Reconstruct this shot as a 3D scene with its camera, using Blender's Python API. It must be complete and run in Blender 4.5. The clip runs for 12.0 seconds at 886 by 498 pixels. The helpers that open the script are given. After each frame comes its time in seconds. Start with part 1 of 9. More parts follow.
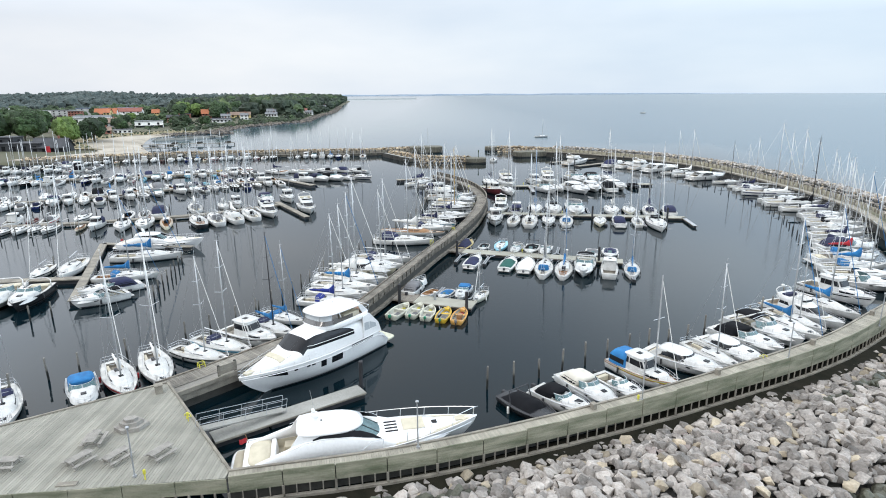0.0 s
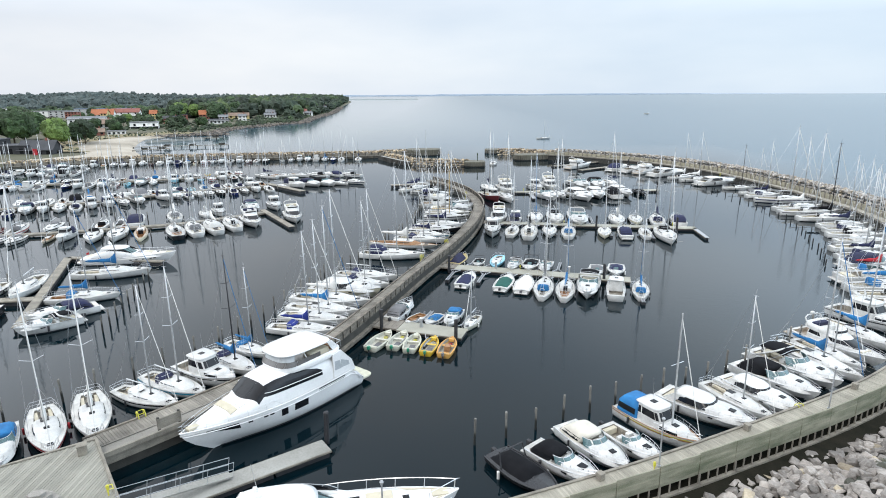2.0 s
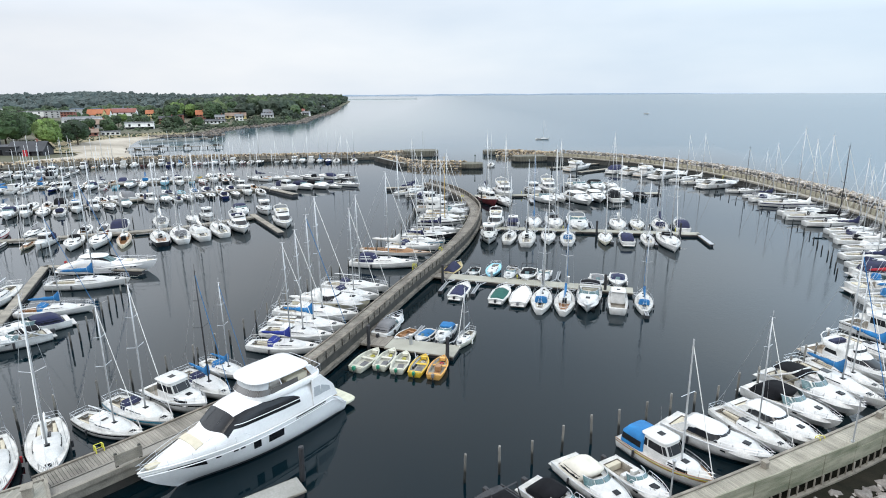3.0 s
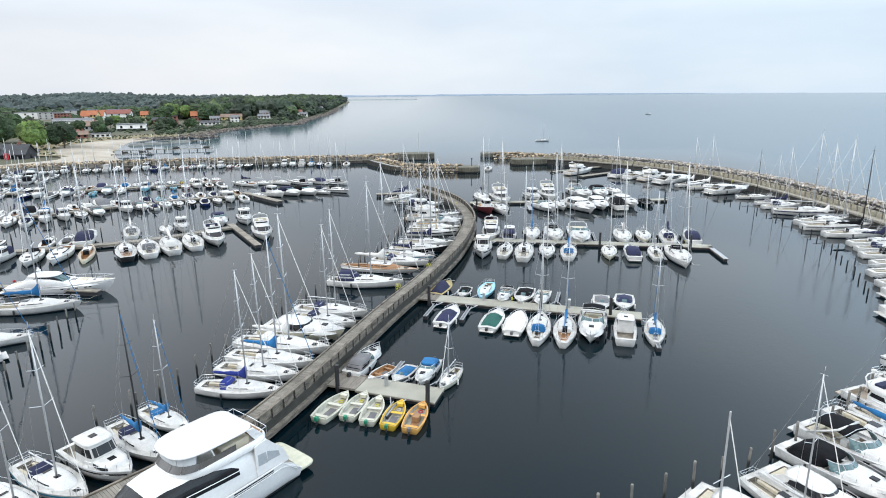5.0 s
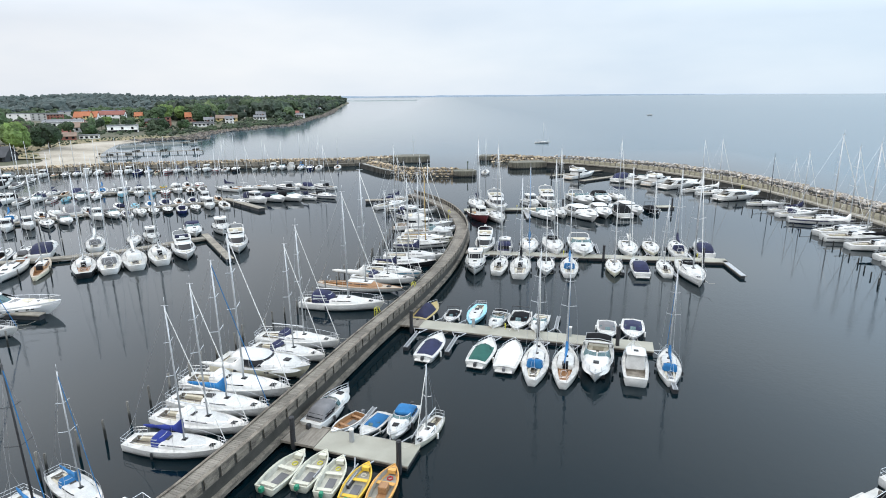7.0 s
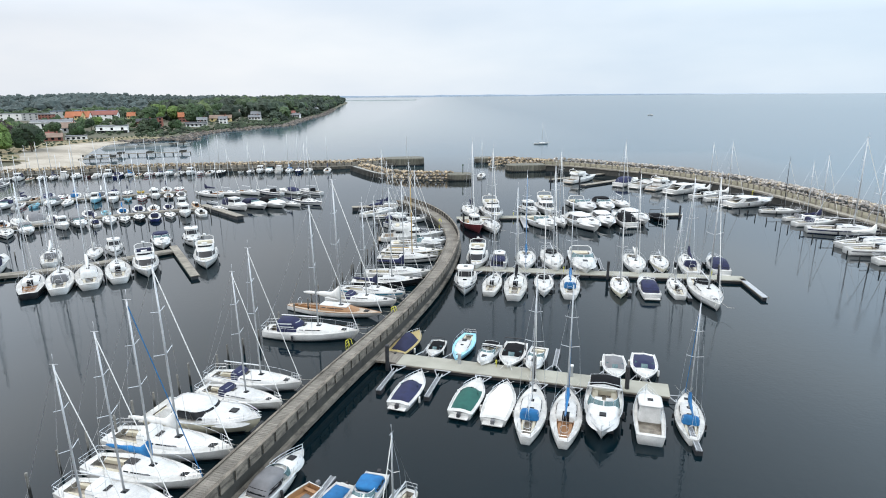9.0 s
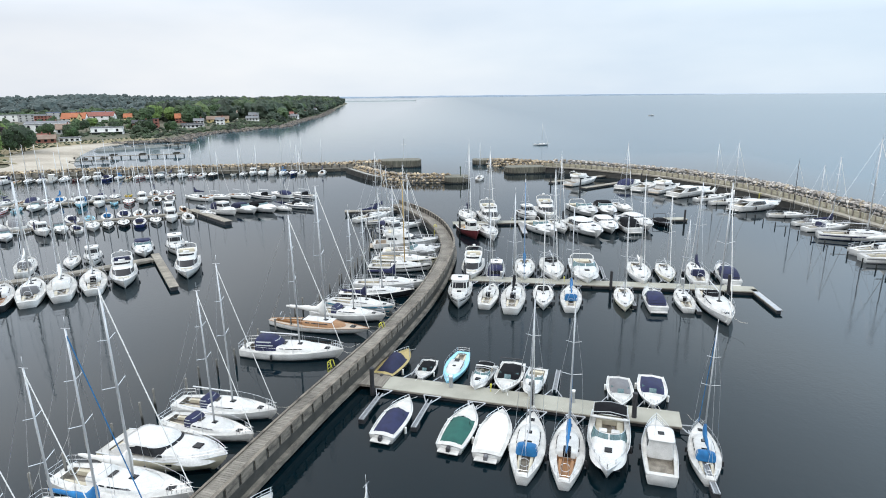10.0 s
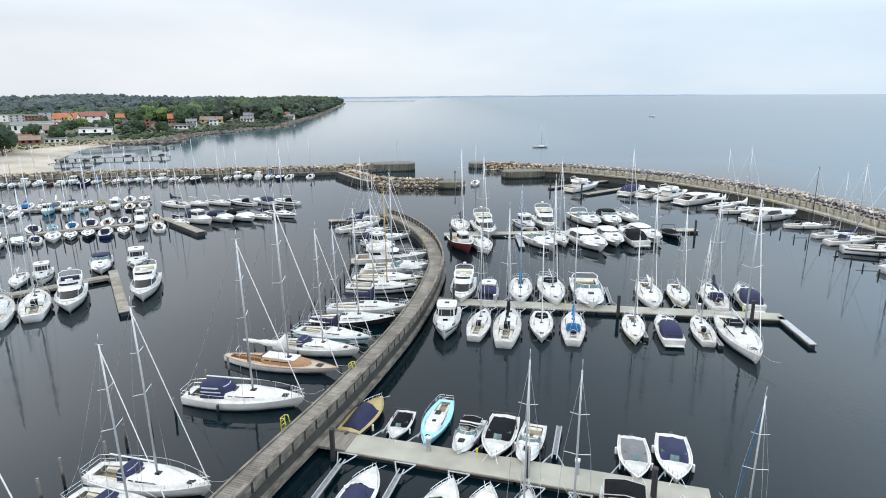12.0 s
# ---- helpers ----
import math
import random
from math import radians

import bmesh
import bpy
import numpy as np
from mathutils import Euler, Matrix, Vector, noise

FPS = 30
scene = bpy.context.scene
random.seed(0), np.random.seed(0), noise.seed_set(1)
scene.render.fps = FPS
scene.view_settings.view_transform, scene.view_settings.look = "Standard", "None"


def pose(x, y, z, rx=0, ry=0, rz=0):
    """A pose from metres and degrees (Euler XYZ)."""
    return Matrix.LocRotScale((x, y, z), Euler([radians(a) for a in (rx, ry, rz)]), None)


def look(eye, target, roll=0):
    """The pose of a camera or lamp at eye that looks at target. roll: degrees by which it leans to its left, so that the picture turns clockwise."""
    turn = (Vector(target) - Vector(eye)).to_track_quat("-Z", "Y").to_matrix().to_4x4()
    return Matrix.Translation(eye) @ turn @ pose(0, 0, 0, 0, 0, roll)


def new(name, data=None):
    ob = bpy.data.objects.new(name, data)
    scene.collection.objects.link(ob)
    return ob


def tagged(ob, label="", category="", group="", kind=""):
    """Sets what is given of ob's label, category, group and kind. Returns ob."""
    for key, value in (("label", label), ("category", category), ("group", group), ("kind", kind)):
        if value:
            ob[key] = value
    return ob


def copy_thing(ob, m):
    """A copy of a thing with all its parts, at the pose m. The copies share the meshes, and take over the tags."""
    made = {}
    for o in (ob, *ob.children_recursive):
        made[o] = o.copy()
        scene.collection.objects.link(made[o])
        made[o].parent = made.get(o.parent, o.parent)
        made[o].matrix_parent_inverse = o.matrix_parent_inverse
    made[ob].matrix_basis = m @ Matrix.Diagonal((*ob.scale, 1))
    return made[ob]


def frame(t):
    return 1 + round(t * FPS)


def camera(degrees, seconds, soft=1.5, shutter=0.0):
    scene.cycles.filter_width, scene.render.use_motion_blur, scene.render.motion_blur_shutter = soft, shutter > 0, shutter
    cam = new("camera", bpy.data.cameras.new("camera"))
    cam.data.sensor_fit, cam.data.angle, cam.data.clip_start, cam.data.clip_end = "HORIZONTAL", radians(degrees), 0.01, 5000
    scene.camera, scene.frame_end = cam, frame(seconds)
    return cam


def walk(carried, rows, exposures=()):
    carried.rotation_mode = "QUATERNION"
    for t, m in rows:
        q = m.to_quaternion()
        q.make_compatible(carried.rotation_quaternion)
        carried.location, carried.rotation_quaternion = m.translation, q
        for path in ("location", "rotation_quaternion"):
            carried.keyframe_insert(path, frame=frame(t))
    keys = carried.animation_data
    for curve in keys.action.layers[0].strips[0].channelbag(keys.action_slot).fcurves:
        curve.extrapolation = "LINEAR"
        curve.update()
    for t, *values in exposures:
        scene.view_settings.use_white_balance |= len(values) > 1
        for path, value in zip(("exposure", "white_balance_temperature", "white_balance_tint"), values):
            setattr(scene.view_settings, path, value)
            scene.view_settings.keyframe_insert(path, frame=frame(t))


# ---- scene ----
cam = camera(74.1, 12.0, soft=1.0)
PATH = [
    (0, (0.409, 2.019, 25.005), (0.418, 3.951, 24.488), -0.4),
    (0.5, (0.8, 3.833, 25.07), (0.807, 5.765, 24.553), -0.4),
    (1, (1.267, 5.851, 25.106), (1.27, 7.783, 24.59), -0.4),
    (1.5, (1.649, 7.854, 25.204), (1.651, 9.786, 24.687), -0.4),
    (2, (2.114, 9.932, 25.233), (2.115, 11.864, 24.717), -0.4),
    (2.5, (2.56, 11.948, 25.369), (2.561, 13.88, 24.852), -0.4),
    (3, (2.971, 14.033, 25.424), (2.974, 15.965, 24.907), -0.4),
    (5, (4.793, 22.607, 25.519), (4.793, 24.539, 25.003), -0.5),
    (5.5, (5.309, 24.829, 25.371), (5.309, 26.761, 24.856), -0.5),
    (6, (5.767, 27.072, 25.254), (5.766, 29.005, 24.74), -0.5),
    (6.5, (6.184, 29.217, 25.246), (6.182, 31.15, 24.733), -0.5),
    (7, (6.569, 31.364, 25.295), (6.568, 33.297, 24.782), -0.5),
    (9, (8.337, 40.409, 25.269), (8.337, 42.342, 24.755), -0.5),
    (9.5, (8.793, 42.733, 25.238), (8.792, 44.666, 24.724), -0.5),
    (10, (9.263, 45.1, 25.186), (9.262, 47.033, 24.674), -0.6),
    (10.5, (9.649, 47.495, 25.141), (9.649, 49.428, 24.629), -0.5),
    (11, (10.038, 49.83, 25.132), (10.039, 51.764, 24.62), -0.5),
    (11.5, (10.45, 52.107, 25.155), (10.451, 54.041, 24.644), -0.5),
    (12, (10.934, 54.425, 25.184), (10.935, 56.358, 24.673), -0.5),
]
walk(cam, [(t, look(eye, target, roll)) for t, eye, target, roll in PATH])

# ---- world, sun, exposure ----
SUN_EL, SUN_AZ = 52.0, 205.0
world = bpy.data.worlds.new("overcast")
scene.world = world
world.use_nodes = True
wn, wl = world.node_tree.nodes, world.node_tree.links
wn.clear()
w_out = wn.new("ShaderNodeOutputWorld")
w_bg = wn.new("ShaderNodeBackground")
w_sky = wn.new("ShaderNodeTexSky")
w_sky.sky_type = "NISHITA"
w_sky.sun_disc = False
w_sky.sun_elevation = radians(SUN_EL)
w_sky.sun_rotation = radians(SUN_AZ)
w_sky.dust_density = 2.0
w_co = wn.new("ShaderNodeTexCoord")
w_map = wn.new("ShaderNodeMapping")
w_map.inputs["Scale"].default_value = (1.0, 1.0, 3.5)
w_map.inputs["Location"].default_value = (0.4, 2.0, 0.3)
w_noise = wn.new("ShaderNodeTexNoise")
w_noise.inputs["Scale"].default_value = 1.6
w_noise.inputs["Detail"].default_value = 5.0
w_ramp = wn.new("ShaderNodeValToRGB")
w_ramp.color_ramp.elements[0].position = 0.35
w_ramp.color_ramp.elements[1].position = 0.68
w_ramp.color_ramp.elements[0].color = (7.2, 8.25, 9.5, 1)
w_ramp.color_ramp.elements[1].color = (9.6, 10.1, 10.6, 1)
w_mix = wn.new("ShaderNodeMixRGB")
w_mix.inputs["Fac"].default_value = 0.9
wl.new(w_co.outputs["Generated"], w_map.inputs["Vector"])
wl.new(w_map.outputs["Vector"], w_noise.inputs["Vector"])
wl.new(w_noise.outputs["Fac"], w_ramp.inputs["Fac"])
wl.new(w_sky.outputs["Color"], w_mix.inputs["Color1"])
wl.new(w_ramp.outputs["Color"], w_mix.inputs["Color2"])
# an overcast sky is brighter overhead than at the horizon
w_sep = wn.new("ShaderNodeSeparateXYZ")
w_up = wn.new("ShaderNodeMapRange")
w_up.inputs["From Min"].default_value, w_up.inputs["From Max"].default_value = 0.12, 1.0
w_up.inputs["To Min"].default_value, w_up.inputs["To Max"].default_value = 1.0, 1.75
w_gain = wn.new("ShaderNodeVectorMath")
w_gain.operation = "SCALE"
wl.new(w_co.outputs["Generated"], w_sep.inputs["Vector"])
wl.new(w_sep.outputs["Z"], w_up.inputs["Value"])
wl.new(w_mix.outputs["Color"], w_gain.inputs[0])
wl.new(w_up.outputs["Result"], w_gain.inputs["Scale"])
# added brighter, bluer sky east and west above the view, for water reflections
w_sq = wn.new("ShaderNodeMath")
w_sq.operation = "MULTIPLY"
wl.new(w_sep.outputs["X"], w_sq.inputs[0])
wl.new(w_sep.outputs["X"], w_sq.inputs[1])
w_lift = wn.new("ShaderNodeMapRange")
w_lift.inputs["From Min"].default_value, w_lift.inputs["From Max"].default_value = 0.1, 0.3
wl.new(w_sep.outputs["Z"], w_lift.inputs["Value"])
w_side_mask = wn.new("ShaderNodeMath")
w_side_mask.operation = "MULTIPLY"
wl.new(w_sq.outputs["Value"], w_side_mask.inputs[0])
wl.new(w_lift.outputs["Result"], w_side_mask.inputs[1])
w_side = wn.new("ShaderNodeMixRGB")
w_side.blend_type = "MULTIPLY"
w_side.inputs["Color2"].default_value = (3.6, 3.75, 3.8, 1)
wl.new(w_side_mask.outputs["Value"], w_side.inputs["Fac"])
wl.new(w_gain.outputs["Vector"], w_side.inputs["Color1"])
w_east = wn.new("ShaderNodeMapRange")
w_east.inputs["From Min"].default_value, w_east.inputs["From Max"].default_value = -0.55, 0.6
wl.new(w_sep.outputs["X"], w_east.inputs["Value"])
w_hue = wn.new("ShaderNodeMixRGB")
w_hue.inputs["Color1"].default_value, w_hue.inputs["Color2"].default_value = (1.04, 1.0, 0.98, 1), (0.935, 1.0, 1.047, 1)
wl.new(w_east.outputs["Result"], w_hue.inputs["Fac"])
w_tint = wn.new("ShaderNodeMixRGB")
w_tint.blend_type = "MULTIPLY"
w_tint.inputs["Fac"].default_value = 1.0
wl.new(w_side.outputs["Color"], w_tint.inputs["Color1"])
wl.new(w_hue.outputs["Color"], w_tint.inputs["Color2"])
# unseen sky overhead is tinted warmer, added to keep white surfaces neutral
w_zen = wn.new("ShaderNodeMapRange")
w_zen.inputs["From Min"].default_value, w_zen.inputs["From Max"].default_value = 0.4, 0.85
wl.new(w_sep.outputs["Z"], w_zen.inputs["Value"])
w_warm = wn.new("ShaderNodeMixRGB")
w_warm.blend_type = "MULTIPLY"
w_warm.inputs["Color2"].default_value = (1.06, 1.0, 0.965, 1)
wl.new(w_zen.outputs["Result"], w_warm.inputs["Fac"])
wl.new(w_tint.outputs["Color"], w_warm.inputs["Color1"])
wl.new(w_warm.outputs["Color"], w_bg.inputs["Color"])
w_bg.inputs["Strength"].default_value = 0.1
wl.new(w_bg.outputs["Background"], w_out.inputs["Surface"])

sun_data = bpy.data.lights.new("sun", "SUN")
sun_data.energy = 0.9
sun_data.angle = radians(14)
sun_data.color = (1.0, 0.95, 0.87)
sun = new("sun", sun_data)
_el, _az = radians(SUN_EL), radians(SUN_AZ)
sun.matrix_world = look((0, 0, 60), (-math.sin(_az) * math.cos(_el), -math.cos(_az) * math.cos(_el), 60 - math.sin(_el)))

# ---- materials ----
MATS = {}


def mat(name, c1, c2=None, rough=0.5, scale=3.0, fine=40.0, bump=0.0, metal=0.0, rand=0.0, island=0.0, stretch=(1, 1, 1), spec=0.5, alpha=1.0, wet=0.0):
    """A surface whose colour wanders from c1 to c2 at two scales, with fine relief."""
    if name in MATS:
        return MATS[name]
    c2 = c2 or tuple(v * 0.82 for v in c1)
    m = bpy.data.materials.new(name)
    m.use_nodes = True
    n, l = m.node_tree.nodes, m.node_tree.links
    b = n["Principled BSDF"]
    co = n.new("ShaderNodeTexCoord")
    mp = n.new("ShaderNodeMapping")
    mp.inputs["Scale"].default_value = stretch
    l.new(co.outputs["Object"], mp.inputs["Vector"])
    big, small = n.new("ShaderNodeTexNoise"), n.new("ShaderNodeTexNoise")
    big.inputs["Scale"].default_value, small.inputs["Scale"].default_value = scale, fine
    big.inputs["Detail"].default_value = 4.0
    for t in (big, small):
        l.new(mp.outputs["Vector"], t.inputs["Vector"])
    mixn = n.new("ShaderNodeMix")
    mixn.inputs[0].default_value = 0.35
    l.new(big.outputs["Fac"], mixn.inputs[2])
    l.new(small.outputs["Fac"], mixn.inputs[3])
    ramp = n.new("ShaderNodeValToRGB")
    ramp.color_ramp.elements[0].position, ramp.color_ramp.elements[1].position = 0.36, 0.64
    ramp.color_ramp.elements[0].color, ramp.color_ramp.elements[1].color = (*c2, 1), (*c1, 1)
    l.new(mixn.outputs[0], ramp.inputs["Fac"])
    col = ramp.outputs["Color"]
    if rand or island:
        src = n.new("ShaderNodeObjectInfo").outputs["Random"] if rand else n.new("ShaderNodeNewGeometry").outputs["Random Per Island"]
        hs = n.new("ShaderNodeHueSaturation")
        mr = n.new("ShaderNodeMapRange")
        mr.inputs["To Min"].default_value, mr.inputs["To Max"].default_value = 1 - (rand or island), 1 + (rand or island)
        l.new(src, mr.inputs["Value"])
        l.new(mr.outputs["Result"], hs.inputs["Value"])
        l.new(col, hs.inputs["Color"])
        col = hs.outputs["Color"]
    if wet:
        sep, tide, stain = n.new("ShaderNodeSeparateXYZ"), n.new("ShaderNodeMapRange"), n.new("ShaderNodeMixRGB")
        l.new(co.outputs["Object"], sep.inputs["Vector"])
        l.new(sep.outputs["Z"], tide.inputs["Value"])
        tide.inputs["From Min"].default_value, tide.inputs["From Max"].default_value = wet + 0.12, wet - 0.12
        stain.inputs["Color2"].default_value = (0.012, 0.013, 0.011, 1)
        l.new(tide.outputs["Result"], stain.inputs["Fac"])
        l.new(col, stain.inputs["Color1"])
        col = stain.outputs["Color"]
    l.new(col, b.inputs["Base Color"])
    b.inputs["Roughness"].default_value = rough
    b.inputs["Metallic"].default_value = metal
    b.inputs["Specular IOR Level"].default_value = spec
    b.inputs["Alpha"].default_value = alpha
    if bump:
        bp = n.new("ShaderNodeBump")
        bp.inputs["Strength"].default_value = 0.6
        bp.inputs["Distance"].default_value = bump
        l.new(mixn.outputs[0], bp.inputs["Height"])
        l.new(bp.outputs["Normal"], b.inputs["Normal"])
    MATS[name] = m
    return m


GEL = mat("gelcoat_white", (0.64, 0.635, 0.615), (0.44, 0.435, 0.415), 0.3, 0.9, 11.0, rand=0.1)
DECKW = mat("deck_nonskid", (0.58, 0.57, 0.54), (0.36, 0.35, 0.325), 0.65, 1.3, 30.0, 0.003, rand=0.12)
GLASS = mat("tinted_window", (0.008, 0.009, 0.011), (0.014, 0.015, 0.017), 0.1, 2.0, 8.0, spec=0.22)
CLEAR = mat("grey_screen", (0.42, 0.44, 0.45), (0.34, 0.36, 0.37), 0.08, 1.0, 6.0)
TEALGLASS = mat("green_windscreen", (0.10, 0.175, 0.18), (0.05, 0.09, 0.097), 0.06, 2.0, 8.0)
STEEL = mat("stainless_rail", (0.62, 0.63, 0.64), (0.45, 0.46, 0.47), 0.3, 4.0, 60.0, metal=0.85)
ALU = mat("aluminium_spar", (0.56, 0.57, 0.57), (0.42, 0.43, 0.44), 0.4, 1.0, 30.0, metal=0.4)
BLACK = mat("black_rubber", (0.018, 0.018, 0.02), (0.03, 0.03, 0.033), 0.6, 3.0, 50.0, 0.002)
CUSHION = mat("beige_cushion", (0.52, 0.47, 0.36), (0.42, 0.38, 0.29), 0.8, 2.0, 40.0, 0.004)
TEAK = mat("varnished_teak", (0.33, 0.18, 0.08), (0.22, 0.11, 0.05), 0.45, 2.0, 30.0, 0.002, stretch=(0.3, 6, 3))
TEAKDECK = mat("pale_teak_deck", (0.42, 0.355, 0.28), (0.30, 0.25, 0.195), 0.65, 2.0, 30.0, 0.002, stretch=(0.3, 8, 3))
YELLOW = mat("yellow_paint", (0.58, 0.54, 0.06), (0.42, 0.39, 0.05), 0.5, 3.0, 30.0)
CLOTH = {
    "blue": mat("royal_blue_canvas", (0.012, 0.145, 0.34), (0.008, 0.085, 0.22), 0.85, 1.5, 30.0, 0.01, rand=0.18),
    "navy": mat("navy_canvas", (0.012, 0.016, 0.058), (0.007, 0.009, 0.03), 0.85, 1.5, 30.0, 0.01, rand=0.2),
    "royal": mat("deep_blue_canvas", (0.012, 0.03, 0.22), (0.008, 0.018, 0.13), 0.85, 1.5, 30.0, 0.01),
    "white": mat("white_canvas", (0.72, 0.71, 0.68), (0.58, 0.57, 0.54), 0.85, 1.5, 30.0, 0.012, rand=0.08),
    "black": mat("black_canvas", (0.005, 0.0053, 0.0066), (0.010, 0.0104, 0.012), 0.9, 1.5, 30.0, 0.01, spec=0.12),
    "grey": mat("grey_canvas", (0.16, 0.16, 0.165), (0.11, 0.11, 0.115), 0.85, 1.5, 30.0, 0.01),
    "green": mat("green_canvas", (0.012, 0.09, 0.07), (0.008, 0.06, 0.05), 0.85, 1.5, 30.0, 0.01),
    "beige": mat("beige_canvas", (0.58, 0.55, 0.47), (0.47, 0.44, 0.38), 0.85, 1.5, 30.0, 0.012),
    "red": mat("red_canvas", (0.42, 0.02, 0.03), (0.3, 0.015, 0.02), 0.85, 1.5, 30.0, 0.01),
    "teal": mat("teal_vinyl", (0.015, 0.22, 0.34), (0.01, 0.15, 0.25), 0.6, 1.5, 30.0),
}
HULLS = {
    "white": GEL,
    "black": mat("black_hull", (0.016, 0.017, 0.02), (0.028, 0.029, 0.03), 0.25, 0.8, 9.0),
    "navy": mat("navy_hull", (0.02, 0.03, 0.11), (0.014, 0.02, 0.08), 0.25, 0.8, 9.0),
    "cream": mat("cream_hull", (0.70, 0.65, 0.50), (0.60, 0.55, 0.42), 0.35, 0.8, 9.0),
    "ivory": mat("ivory_hull", (0.58, 0.57, 0.48), (0.44, 0.43, 0.35), 0.45, 1.2, 9.0),
    "yellow": mat("yellow_hull", (0.66, 0.43, 0.04), (0.50, 0.33, 0.03), 0.45, 1.2, 9.0),
    "orange": mat("orange_hull", (0.66, 0.36, 0.10), (0.5, 0.27, 0.07), 0.45, 1.2, 9.0),
    "lightblue": mat("light_blue_hull", (0.28, 0.58, 0.70), (0.22, 0.48, 0.6), 0.35, 1.2, 9.0),
    "red": mat("dark_red_hull", (0.12, 0.02, 0.024), (0.07, 0.013, 0.016), 0.5, 1.2, 9.0),
    "wood": TEAK,
}
PLANK = mat("weathered_planks", (0.34, 0.315, 0.255), (0.19, 0.175, 0.14), 0.85, 0.5, 22.0, 0.006, island=0.13)
FASCIA = mat("green_tinged_boards", (0.30, 0.285, 0.215), (0.10, 0.112, 0.068), 0.85, 0.4, 14.0, 0.012, island=0.13, stretch=(1, 1, 5))
TIMBER = mat("grey_timber", (0.27, 0.245, 0.20), (0.125, 0.112, 0.092), 0.88, 0.9, 18.0, 0.012, island=0.15)
PALEWOOD = mat("silvered_bench_wood", (0.31, 0.29, 0.26), (0.17, 0.158, 0.14), 0.85, 1.2, 18.0, 0.008)
# wet wood; the near black also paints shade under decks and among boulders
DARKTIMBER = mat("wet_shaded_timber", (0.05, 0.047, 0.04), (0.025, 0.024, 0.02), 0.7, 1.0, 16.0, 0.012)
PILE = mat("mooring_pile_wood", (0.21, 0.2, 0.178), (0.085, 0.08, 0.071), 0.85, 1.5, 18.0, 0.012, rand=0.3, wet=0.95)
PONTOON = mat("pontoon_deck", (0.325, 0.315, 0.262), (0.23, 0.222, 0.183), 0.8, 0.5, 14.0, 0.004)
GALV = mat("galvanised_steel", (0.45, 0.46, 0.47), (0.33, 0.34, 0.35), 0.5, 2.0, 40.0, metal=0.6)
ROCK = mat("granite_rock", (0.36, 0.328, 0.298), (0.135, 0.121, 0.108), 0.9, 1.3, 9.0, 0.05, rand=0.38)
ROCK_TAN = mat("tan_rock", (0.42, 0.35, 0.26), (0.20, 0.165, 0.12), 0.9, 1.3, 9.0, 0.05, rand=0.35)
ROCK_PINK = mat("pink_granite_rock", (0.38, 0.325, 0.298), (0.185, 0.153, 0.138), 0.9, 1.3, 9.0, 0.05, rand=0.35)
ROCKS = mat("granite_rocks", (0.345, 0.313, 0.282), (0.13, 0.116, 0.103), 0.9, 0.6, 6.0, 0.05, island=0.42)
ROCKS_TAN = mat("tan_rocks", (0.40, 0.34, 0.25), (0.20, 0.165, 0.12), 0.9, 0.6, 6.0, 0.05, island=0.4)
GOLDEN = mat("golden_brown_rocks", (0.46, 0.37, 0.25), (0.17, 0.13, 0.085), 0.9, 0.6, 6.0, 0.05, island=0.5)
CONC = mat("weathered_concrete", (0.30, 0.295, 0.27), (0.19, 0.185, 0.165), 0.9, 0.4, 9.0, 0.01)
SAND = mat("beach_sand", (0.40, 0.355, 0.29), (0.23, 0.20, 0.155), 0.95, 0.06, 1.2, 0.02)


